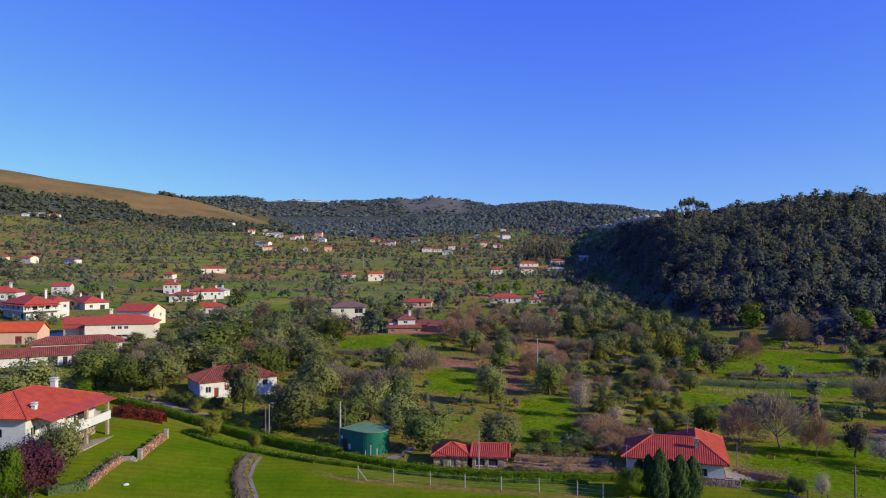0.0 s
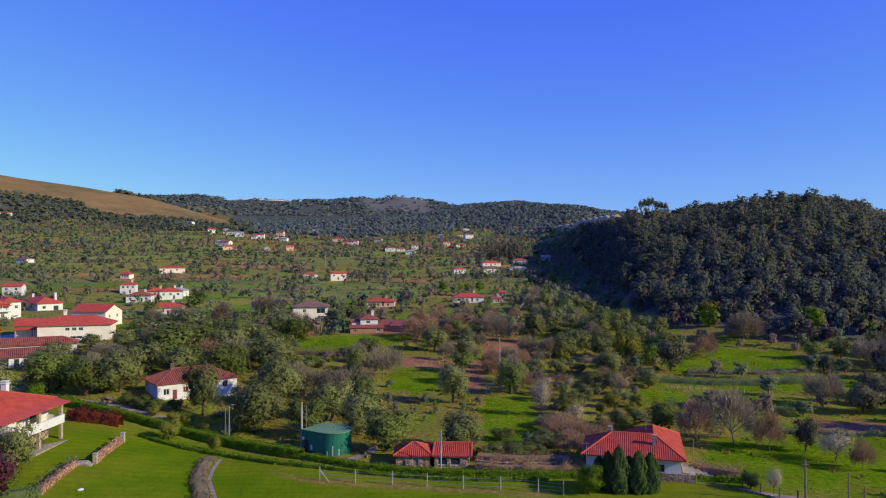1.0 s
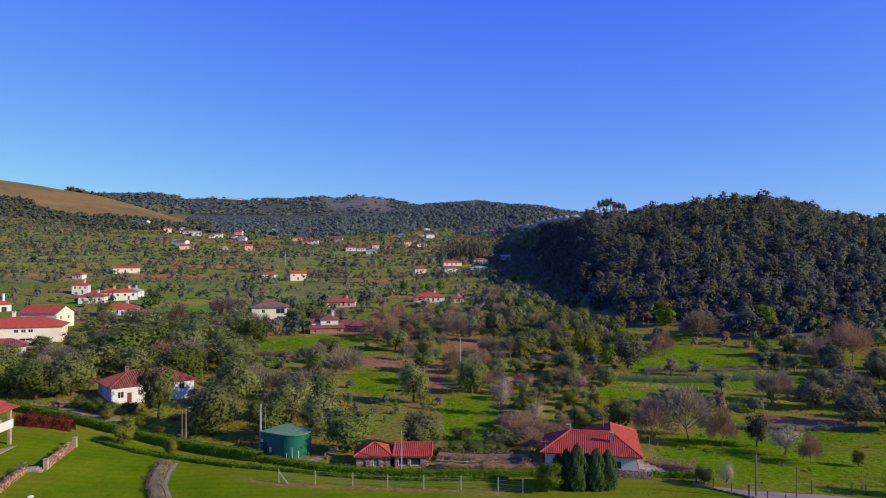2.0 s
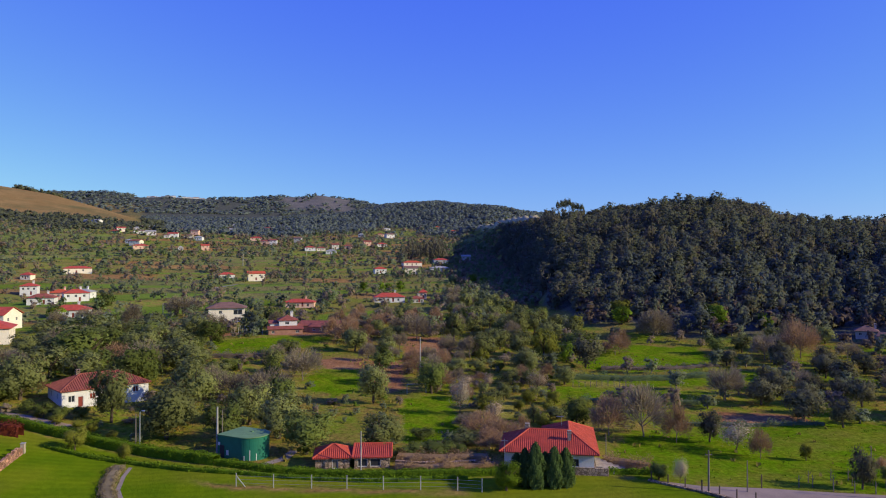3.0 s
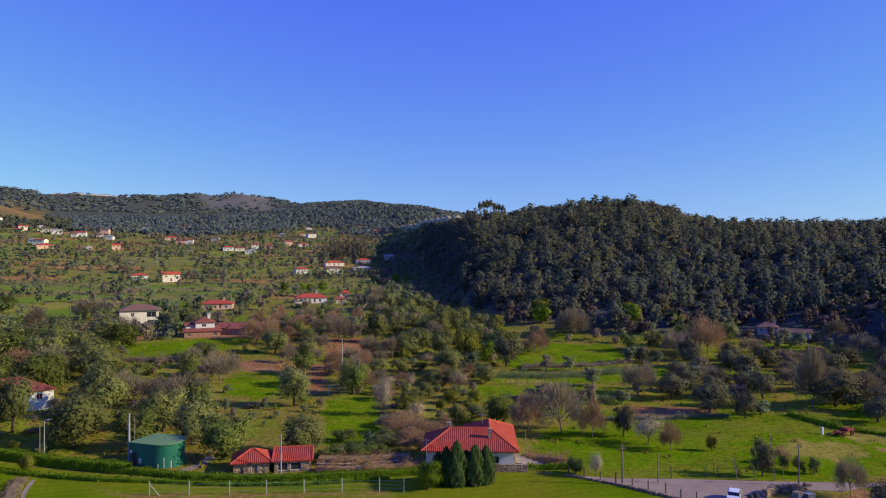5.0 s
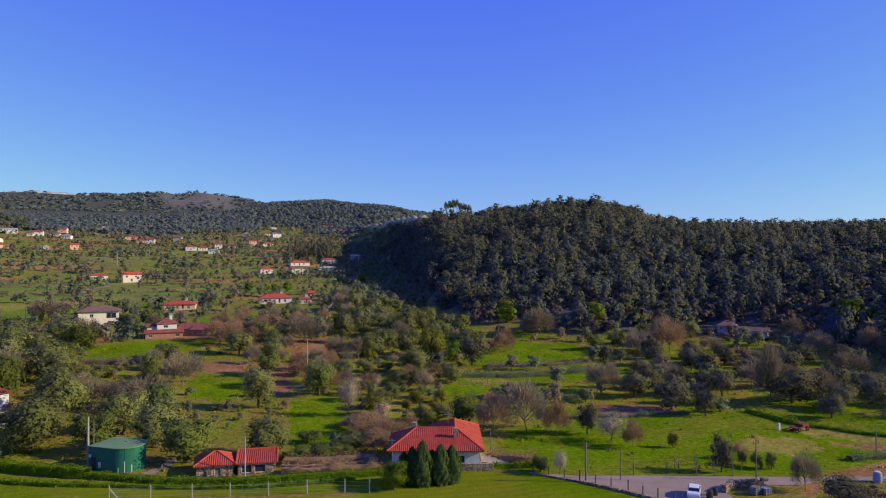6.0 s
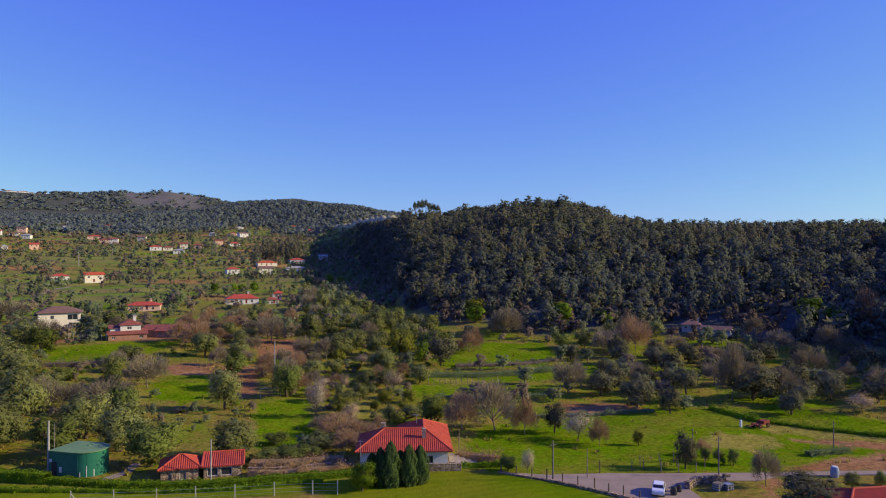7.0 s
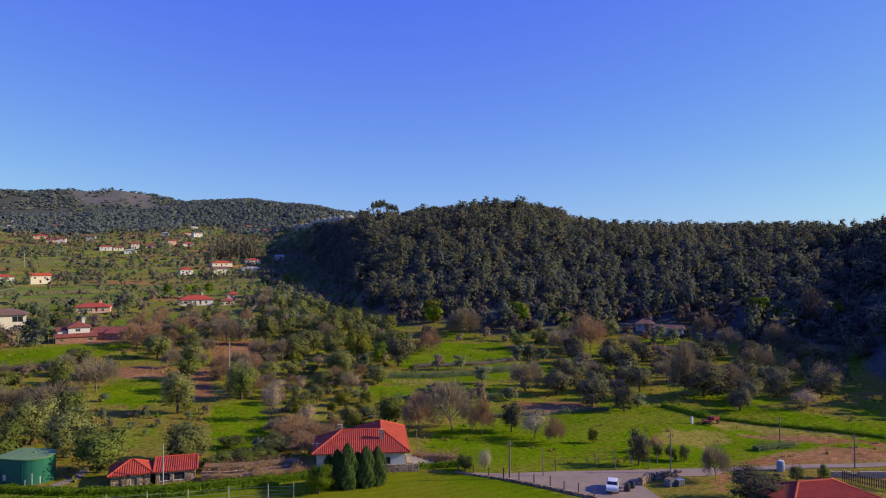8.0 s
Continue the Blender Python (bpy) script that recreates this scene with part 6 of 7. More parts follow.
for px, py, turn, w, d, rise in ((-4.5, 258.5, -18, 10.0, 5.0, 1.4), (-1.5, 254.5, -20, 7.0, 4.5, 1.3), (-13.8, 251.6, 6, 11.5, 3.0, 0.8), (2.3, 257.5, -16, 6.0, 4.0, 1.1)):
    house(px, py, turn, [(0, 0, w, d, 1.9, "mono", rise)], "low brick farm shed with a rusty red sloping roof", BRICKWALL, TILE_OLD, [(0, 0, 1.0, 0.6, 1.0, 0.8), (0, 0, w - 2.4, 0.6, 1.2, 0.9)], (), (), None, 0.4, category="shed", name="farm_shed", ribs=False)

# house below the wooded hill
house(168.6, 199.6, -38, [(0, 0, 6.0, 5.4, 2.0, "hip", 1.6)], "small grey house with a dark pyramid roof below the wooded hill", GREYWALL, TILE_BROWN, [(0, 0, 0.8, 0.7, 0.9, 0.9), (0, 0, 3.6, 0.7, 0.9, 0.9)], [(0, 1, 2.0, 0, 1.0, 1.8)], [(2.4, 0, 2.0, 3.9, 0.6)], None, 0.5, ribs=False)
house(171.8, 190.6, -52, [(0, 0, 9.5, 5.4, 1.6, "gable", 1.1)], "low outbuilding with a brown tile roof below the wooded hill", GREYWALL, TILE_BROWN, [(0, 0, 2.0, 0.5, 1.0, 0.8)], [(0, 0, 6.0, 0, 1.6, 1.4)], (), None, 0.4, ribs=False, category="outbuilding", name="outbuilding")
# red roof beside the yard
house(81.4, 62.7, -11.5, [(0, 0, 12.2, 7.6, 2.2, "hip", 1.5)], "low rendered house with a red ribbed tile roof beside the lane", PEACH, TILE_RED, [(0, 3, 2.0, 0.9, 1.2, 1.1), (0, 3, 5.0, 0.9, 1.2, 1.1)], [], (), None, 0.5, shutters=SHUTTER, rib=0.32)

# ---- trees ----
OLIVES = [(-82.9, 141.5, 10.5, 12.0), (-54.5, 102.1, 8.4, 6.1), (-61.0, 155.6, 12.1, 9.3), (-64.1, 179.9, 9.3, 10.0), (-39.6, 141.5, 13.0, 7.0), (-27.6, 131.5, 11.0, 10.0), (-26.6, 149.5, 12.8, 10.1), (-35.5, 187.4, 9.7, 11.9), (-14.3, 140.2, 10.0, 8.3), (-8.1, 129.9, 10.1, 8.7), (9.4, 117.9, 7.5, 7.3), (10.2, 153.0, 10.1, 6.7), (-68.3, 236.4, 9.0, 10.3), (-58.8, 251.9, 9.0, 12.0), (-24.5, 275.2, 8.7, 8.7), (8.9, 219.0, 7.8, 7.0), (22.8, 237.4, 5.7, 6.6), (74.3, 88.4, 6.3, 4.3), (77.0, 67.6, 5.4, 9.2), (89.4, 71.9, 2.7, 3.3)]
OLIVES_2 = [(91.1, 123.8, 7.8, 8.2), (109.0, 130.1, 7.4, 6.3), (116.0, 107.3, 5.4, 5.6), (139.9, 107.0, 6.8, 8.7), (137.7, 116.9, 6.5, 7.8), (41.9, 231.6, 11.9, 9.5), (45.0, 202.6, 8.1, 9.4), (63.4, 234.1, 11.9, 10.5), (72.4, 241.0, 9.6, 7.2), (51.0, 176.4, 7.7, 10.2), (56.8, 163.8, 5.5, 5.8), (43.8, 166.1, 4.7, 5.4), (8.8, 217.4, 8.9, 6.8), (20.7, 236.5, 5.4, 6.3), (23.8, 119.4, 3.3, 5.7), (106.3, 141.9, 5.5, 5.5)]
PLUM_TREES = [(-51.2, 88.4, 8.6, 9.4)]
FRESH_TREES = [(-52.1, 84.9, 8.7, 5.0), (-75.5, 149.6, 3.8, 5.0), (-103.1, 295.6, 7.0, 9.4), (66.4, 190.2, 6.1, 5.1), (24.9, 95.6, 4.4, 4.8), (197.0, 175.5, 10.5, 11.0), (196.5, 164.5, 9.5, 9.0), (107, 246, 7.5, 9.5), (134, 228, 8.0, 9.0), (147, 219.5, 6.0, 6.5), (213, 158, 8.0, 8.0), (22.6, 430, 5.5, 6.5), (31.6, 415, 6.5, 6.0), (36.0, 418, 5.0, 6.0), (43.3, 416, 6.5, 7.0), (96.2, 464, 7.0, 8.0), (101.0, 452, 6.0, 7.0)]
EVERGREENS = [(-48.5, 141.4, 3.0, 4.2), (-51.8, 142.5, 3.4, 4.4), (-45.6, 143.6, 2.6, 4.0), (-55.5, 145.0, 2.8, 4.0), (-76.5, 155.9, 11.1, 10.5), (-66.8, 152.6, 10.0, 10.3), (-61.5, 194.1, 13.6, 14.6), (-41.8, 167.9, 12.7, 10.7), (-17.5, 128.4, 8.6, 7.9), (-3.0, 118.7, 8.8, 8.9), (14.8, 185.1, 7.6, 6.2), (23.9, 160.3, 9.5, 7.4), (-19.4, 275.1, 8.7, 7.6), (-99.0, 342.3, 9.5, 9.5), (46.9, 128.1, 6.5, 5.7), (66.0, 114.2, 6.8, 4.7), (48.0, 96.7, 2.8, 3.5), (94.8, 71.7, 2.2, 2.3), (90.6, 136.6, 6.7, 7.5), (94.5, 117.4, 6.5, 5.2), (117.9, 119.3, 9.7, 11.9), (68.9, 181.7, 10.1, 9.3), (59.3, 234.6, 7.6, 8.6), (17.1, 124.7, 2.6, 4.8)]
EVERGREENS_2 = [(14.0, 115.2, 2.4, 5.4), (18.2, 114.6, 2.8, 5.8), (21.5, 114.0, 2.0, 4.0), (79.6, 90.1, 2.7, 2.2), (80.8, 88.3, 2.8, 2.3), (82.3, 86.9, 3.0, 2.5), (128.9, 122.7, 5.3, 5.9)]
BARE = [(-11.6, 155.5, 8.0, 9.9), (-5.6, 179.4, 9.0, 10.0), (-25.7, 167.3, 6.6, 8.0), (-68.1, 177.3, 7.0, 7.0), (-57.8, 304.6, 9.7, 14.5), (-17.9, 267.7, 6.8, 6.4), (29.4, 253.9, 7.1, 14.1), (-38.3, 262.0, 7.7, 8.3), (56.2, 119.3, 9.5, 9.0), (79.0, 77.1, 5.8, 4.1), (85.4, 141.6, 8.8, 8.1), (113.8, 121.1, 12.6, 7.5), (148.3, 132.0, 7.2, 8.7), (29.9, 234.5, 9.9, 9.9), (41.0, 200.3, 6.4, 8.0), (110.9, 225.5, 9.0, 12.0), (123.8, 182.6, 7.8, 8.7), (177.1, 178.8, 7.1, 8.5), (169.3, 161.6, 6.9, 8.7), (120.6, 134.2, 6.9, 6.2), (108, 223, 9.5, 11.5), (135.5, 189.5, 10.5, 8.5), (120, 179.5, 8.0, 8.0), (178.0, 152.0, 8.5, 9.0)]
RED_BARE = [(-61.0, 161.5, 5.5, 5.5), (-64.5, 165.5, 6.0, 6.0), (86.3, 200.0, 7.5, 6.5), (205.0, 160.0, 13.0, 12.0), (-52.6, 195.6, 7.0, 10.9), (3.1, 241.0, 7.7, 10.5), (50.4, 121.2, 7.9, 6.5), (60.0, 114.5, 7.0, 5.0), (68.9, 103.9, 5.2, 3.5), (6.5, 232.7, 8.2, 9.4), (28.6, 127.0, 4.6, 8.0), (27.4, 116.5, 3.8, 5.4), (30.8, 120.5, 4.6, 7.4), (83.4, 196.3, 6.0, 7.7), (130.9, 179.4, 11.3, 10.4), (81.7, 93.1, 2.8, 2.8)]
YELLOW_TREES = [(-48.0, 138.0, 2.2, 3.2), (-43.5, 136.0, 1.9, 2.8), (-40.5, 133.2, 2.4, 2.6), (-36.5, 131.0, 1.8, 2.6), (-40.4, 124.2, 4.2, 4.8), (-31.4, 119.0, 3.0, 2.8), (60.8, 193.6, 10.0, 9.3), (85.3, 235.2, 8.4, 7.6), (32.3, 140.4, 4.5, 5.1), (40.4, 128.5, 3.2, 3.8), (110.8, 255.8, 7.8, 11.1), (137.0, 234.8, 6.9, 12.9), (75.5, 101.9, 3.0, 2.5)]
PINK_TREES = [(48.4, 157.9, 5.2, 5.9), (128.5, 101.6, 4.3, 6.4)]
BLOSSOMING = [(26.9, 141.4, 8.2, 5.0), (67.2, 108.1, 5.2, 7.2), (50.1, 94.5, 3.7, 2.6)]


# open ground round the village edge
OPEN = [(-140, 213), (-97, 214), (-84, 238), (-96, 262), (-106, 300), (-150, 318), (-182, 300), (-172, 262)]
OPEN_FARM = [(14, 316), (50, 308), (60, 372), (14, 380)]


def tree_kind(name, label, trunk_material, crowns, category="tree", trunk_args=None):
    """Model trees of one kind, 1 m high and 1 m wide, from which all are copied."""
    made = []
    for i, crown in enumerate(crowns):
        top = thing(name, 0, 0, 0, 0, label, category)
        part("trunk", trunk_mesh(i * 7 + len(name), trunk_material, **(trunk_args or {})), trunk_material, top)
        part("crown", crown, None, top)
        made.append(top)
    return made


def plant(models, places, seed, group=""):
    rng = random.Random(seed)
    for i, (x, y, tall, wide) in enumerate(places):
        model = models[i % len(models)]
        m = pose(x, y, z_at(x, y) - 0.05, 0, 0, rng.uniform(0, 360)) @ Matrix.Diagonal((wide, wide, tall, 1))
        copy_thing(model, m)


def drop_models(models):
    for top in models:
        for ob in (*top.children_recursive, top):
            bpy.data.objects.remove(ob)


SIGHT = [(134, 158), (148, 150), (162, 164), (206, 172), (204, 190), (182, 206), (163, 207)]   # open ground before the house below the hill
WOODS_MID = [(-74.6, 272.9), (-38.8, 252.2), (-28.1, 192.3), (-15.0, 201.4), (-8.2, 234.3), (-1.4, 200.4), (-11.1, 166.4), (0.6, 125.5), (-9.7, 129.8), (-17.1, 126.3), (-28.2, 127.5), (-40.1, 149.2), (-68.7, 188.5), (-86.9, 241.0)]
OLIVE_ROW = [(67.7, 394.2), (77.5, 329.7), (84.7, 269.4), (85.5, 212.9), (73.9, 185.8), (59.2, 188.3), (51.0, 210.1), (43.0, 234.5)]
ORCHARD_MID = [(3.7, 292.9), (51.8, 302.1), (36.3, 198.2), (27.2, 166.5), (9.7, 160.8), (10.5, 199.7), (2.8, 218.7)]
SCRUB_MID = [(34.0, 198.1), (62.2, 188.3), (44.6, 132.1), (26.5, 130.5), (28.9, 161.1)]
LEFT_BACK = [(-106.1, 210.8), (-98.1, 255.1), (-84.3, 299.9), (-53.3, 195.4), (-66.3, 183.9), (-57.9, 150.7), (-78.3, 155.6)]
RIGHT_SLOPE = [(140.0, 212.0), (160.0, 190.0), (182.0, 168.0), (185.0, 128.0), (136.8, 102.6), (114.3, 114.9), (95.6, 140.6), (110, 190)]
BEHIND_HOUSE = [(28.1, 147.5), (47.5, 147.4), (60.2, 139.4), (49.2, 130.6), (29.9, 122.7), (23.8, 121.4)]
taken = [(p[0], p[1], p[3]) for p in (*OLIVES, *OLIVES_2, *EVERGREENS, *BARE, *RED_BARE, *FRESH_TREES, *YELLOW_TREES, *BLOSSOMING, *PINK_TREES)]
HOUSES = [(ob.location.x, ob.location.y) for ob in bpy.data.objects if ob.parent is None and ob.type == "EMPTY" and "category" in ob and ob["category"] in ("house", "hall", "barn", "farm building", "shed", "outbuilding")]


def thicket(poly, gap, tall, wide, seed, n=400):
    """Places for trees in the plan outline poly, about gap metres apart and clear of those that stand already."""
    rng = random.Random(seed)
    xs, ys = [p[0] for p in poly], [p[1] for p in poly]
    out = []
    for _ in range(n):
        x, y = rng.uniform(min(xs), max(xs)), rng.uniform(min(ys), max(ys))
        if not in_polygon(np.array([x]), np.array([y]), poly)[0] or any(in_polygon(np.array([x]), np.array([y]), q)[0] for q in (*MEADOW, *SOIL)):
            continue
        if any(math.hypot(x - a, y - b) < (w + gap) * 0.42 for a, b, w in taken) or any(math.hypot(x - a, y - b) < 9 for a, b in HOUSES):
            continue
        if (-62 < x < -33 and 122 < y < 172) or any(in_polygon(np.array([x]), np.array([y]), q)[0] for q in (SIGHT, OPEN)):
            continue
        t = rng.uniform(*tall)
        w = rng.uniform(*wide)
        if x > -34 and y > 165 and poly is WOODS_MID:
            t, w = t * 0.55, w * 0.7
        taken.append((x, y, gap))
        out.append((x, y, t, w))
    return out


WILD = {"olive": [], "green": [], "bare": [], "red": [], "yellow": [], "fresh": [], "pink": []}
for poly, gap, tall, wide, seed, kinds in (
        (WOODS_MID, 7.5, (6, 10), (6.5, 10), 1, "olive olive green olive bare green olive"),
        (LEFT_BACK, 8.5, (4.5, 7.5), (6, 9), 2, "green olive bare olive"),
        (OLIVE_ROW, 7.5, (5.5, 9), (6, 9), 3, "olive olive olive green olive bare"),
        (ORCHARD_MID, 7.5, (4, 7), (4.5, 7.5), 4, "red bare red olive bare red"),
        (SCRUB_MID, 6.0, (2.2, 5), (3, 5.5), 5, "yellow bare olive yellow red olive pink"),
        (RIGHT_SLOPE, 8.0, (4.5, 7.5), (5, 8), 6, "olive olive bare olive green olive"),
        (BEHIND_HOUSE, 5.5, (2.2, 5), (3, 5.5), 7, "red yellow bare olive red")):
    kinds = kinds.split()
    for i, p in enumerate(thicket(poly, gap, tall, wide, seed)):
        WILD[kinds[i % len(kinds)]].append(p)

LEVELS = ((0, 115, dict(clumps=100, count=8000, leaf=0.0162)), (115, 185, dict(clumps=66, count=3400, leaf=0.0245)), (185, 255, dict(clumps=40, count=1900, leaf=0.034)), (255, 900, dict(clumps=26, count=800, leaf=0.052)))


def leafy_trees(name, label, material, seeds, low, places, seed, lumps=0.13, solid=0.42, trunk_args=None, few=1.0):
    """Plants trees in leaf: the nearer they stand, the finer their leaves."""
    for near, far, how in LEVELS:
        here = [p for p in places if near <= math.hypot(p[0], p[1]) < far]
        if here:
            how = dict(how, count=int(how["count"] * few), leaf=how["leaf"] * (1.0 if few == 1.0 else 0.8))
            models = tree_kind(name, label, BARK, [crown_mesh(s, material, low=low, lumps=lumps, solid=solid, **how) for s in seeds[:max(1, len(here))]], trunk_args=trunk_args)
            plant(models, here, seed)
            drop_models(models)


bare_args = dict(top=0.8, limbs=9, reach=0.38, fork=0.22, rad=0.016)
def by_meadow(p):
    """The trees round the meadow below the hill, their backlit look put into greyer leaves."""
    return p[0] > 60 and p[1] < 185 and p[3] > 3.6


olives, greens = OLIVES + OLIVES_2 + WILD["olive"], EVERGREENS + EVERGREENS_2 + WILD["green"]
olives, greens = ([(px, py, t * 0.92, w * (1.22 if px < 40 else 1.1)) if w > 4.5 else (px, py, t, w) for px, py, t, w in q] for q in (olives, greens))
leafy_trees("olive_tree", "broad grey-green olive tree on the grass", OLIVE, (1, 2, 3, 4, 5), 0.03, [p for p in olives if not by_meadow(p)], 1)
leafy_trees("evergreen_tree", "dark evergreen tree with a dense crown", EVERGREEN, (11, 12, 13, 14), 0.0, [p for p in greens if not by_meadow(p)], 3)
leafy_trees("oak_tree", "evergreen tree at the meadow edge, leaves toned grey-brown as if backlit", BACKLIT, (91, 92, 93, 94), 0.04, [p for p in olives + greens if by_meadow(p)], 12)
leafy_trees("leafy_tree", "fresh green tree in spring leaf", FRESH, (21, 22, 23), 0.04, FRESH_TREES + WILD["fresh"], 4)
leafy_trees("yellow_green_shrub", "yellow-green bushy tree in the rough grass", YELLOWGREEN, (31, 32), 0.05, YELLOW_TREES + WILD["yellow"], 5)
leafy_trees("blossoming_tree", "fruit tree covered in pale white blossom", BLOSSOM, (61, 62), 0.15, BLOSSOMING, 8, 0.2, 0.1, bare_args, 0.6)
leafy_trees("blossoming_tree", "fruit tree in faded pinkish blossom", PINK, (71,), 0.12, PINK_TREES + WILD["pink"], 9, 0.2, 0.1, bare_args, 0.6)
leafy_trees("plum_tree", "purple-leaved plum tree beside the white house", PLUM, (81,), 0.06, PLUM_TREES, 10)
bare = tree_kind("bare_tree", "leafless grey-brown tree with fine twigs", BARK_PALE, [twig_mesh(s, TWIGS) for s in (41, 42, 43)], trunk_args=bare_args)
plant(bare, BARE, 6)
plant(bare, WILD["bare"], 26)
drop_models(bare)
redbare = tree_kind("bare_tree", "leafless reddish-brown tree with fine twigs", BARK_PALE, [twig_mesh(s, REDTWIGS) for s in (51, 52)], trunk_args=bare_args)
plant(redbare, RED_BARE, 7)
plant(redbare, WILD["red"], 27)
drop_models(redbare)


def conifer_mesh(seed):
    rng = np.random.default_rng(seed)
    n = 5200
    z = rng.uniform(0.02, 1, n) ** 0.9
    a = rng.uniform(0, 2 * np.pi, n)
    r = 0.5 * np.sin(np.clip(z * 0.92 + 0.08, 0, 1) * np.pi) ** 0.55 * (1 - 0.35 * z) * (1 + 0.2 * np.sin(5 * a + 9 * z + seed) + 0.14 * np.sin(11 * a - 17 * z))
    p = np.stack([r * np.cos(a), r * np.sin(a), z], 1)
    d = np.stack([np.cos(a), np.sin(a), 0.5 + 0 * a], 1) + rng.normal(0, 0.5, (n, 3))
    v, f = leaf_cards(rng, p + rng.normal(0, 0.018, p.shape), d, 0.03, 2.2)
    rings, sides = 9, 9
    zz, aa = np.meshgrid(np.linspace(0.02, 0.97, rings), np.linspace(0, 2 * np.pi, sides, endpoint=False), indexing="ij")
    rr = 0.42 * np.sin(np.clip(zz * 0.92 + 0.08, 0, 1) * np.pi) ** 0.55 * (1 - 0.35 * zz)
    body = np.stack([rr * np.cos(aa), rr * np.sin(aa), zz], -1).reshape(-1, 3)
    bf = np.array([(i * sides + j, i * sides + (j + 1) % sides, (i + 1) * sides + (j + 1) % sides, (i + 1) * sides + j) for i in range(rings - 1) for j in range(sides)])
    return mesh_from(np.concatenate([v, body]), np.concatenate([f, bf + len(v)]), CONIFER, "foliage")


conifers = []
for s in (1, 2, 3):
    top = thing("conifer", 0, 0, 0, 0, "dark dense conifer in the row before the stone house", "tree", "conifers before the stone house")
    bm = bmesh.new()
    tube(bm, [(0, 0, -0.03, 0.05), (0, 0, 0.2, 0.04)], 7)
    part("trunk", bm, BARK, top)
    part("foliage", conifer_mesh(s), None, top)
    conifers.append(top)
plant(conifers, [(26.9, 97.6, 4.6, 2.3), (27.9, 96.8, 5.4, 2.4), (29.2, 96.0, 6.3, 2.9), (30.9, 96.9, 4.8, 2.5), (31.9, 95.9, 5.7, 2.8), (33.7, 96.2, 5.4, 2.8)], 11)
drop_models(conifers)

# umbrella pines on the skyline
def umbrella_mesh(seed):
    """A flat parasol of needles on spreading boughs, 1 m high and 1 m wide."""
    rng = np.random.default_rng(seed)
    n, sprigs = 13, 420
    a, far = np.arange(n) * 2.4 + seed, np.sqrt((np.arange(n) + 0.5) / n) * 0.36
    c = np.stack([far * np.cos(a), far * np.sin(a), 0.84 - 0.9 * far ** 2 + rng.uniform(-0.06, 0.06, n)], 1)
    d = rng.normal(size=(sprigs, 3))
    d /= np.linalg.norm(d, axis=1, keepdims=True)
    p = c[rng.integers(0, n, sprigs)] + d * np.array([0.17, 0.17, 0.10]) * rng.uniform(0.3, 1.1, (sprigs, 1))
    nrm = d + np.array([0, 0, 0.7])
    v = sprays(rng, p, nrm, 0.055 * rng.uniform(0.6, 1.4, sprigs), 0.5, 1.6, 0.4)
    nrm = np.repeat(nrm / np.linalg.norm(nrm, axis=1, keepdims=True), 3, 0)
    return mesh_from(v, np.arange(3 * sprigs).reshape(-1, 3), F_PINE, "crown", np.full(sprigs, 0.35), normals=nrm)


pines = tree_kind("umbrella_pine", "tall umbrella pine on the bare skyline of the hill", BARK, [umbrella_mesh(s) for s in (1, 2, 3)], trunk_args=dict(top=0.78, limbs=5, reach=0.3, fork=0.5, rad=0.032))
plant(pines, [(r * math.sin(math.radians(b)), r * math.cos(math.radians(b)), t, w) for b, r, t, w in (
(18.55, 664, 22.0, 5.0), (18.85, 655, 24.0, 6), (19.12, 667, 25.5, 6.5), (19.4, 656, 25.0, 6), (19.72, 664, 24.0, 6), (20.05, 657, 23.0, 6), (20.4, 656, 22.0, 6))], 31)
drop_models(pines)

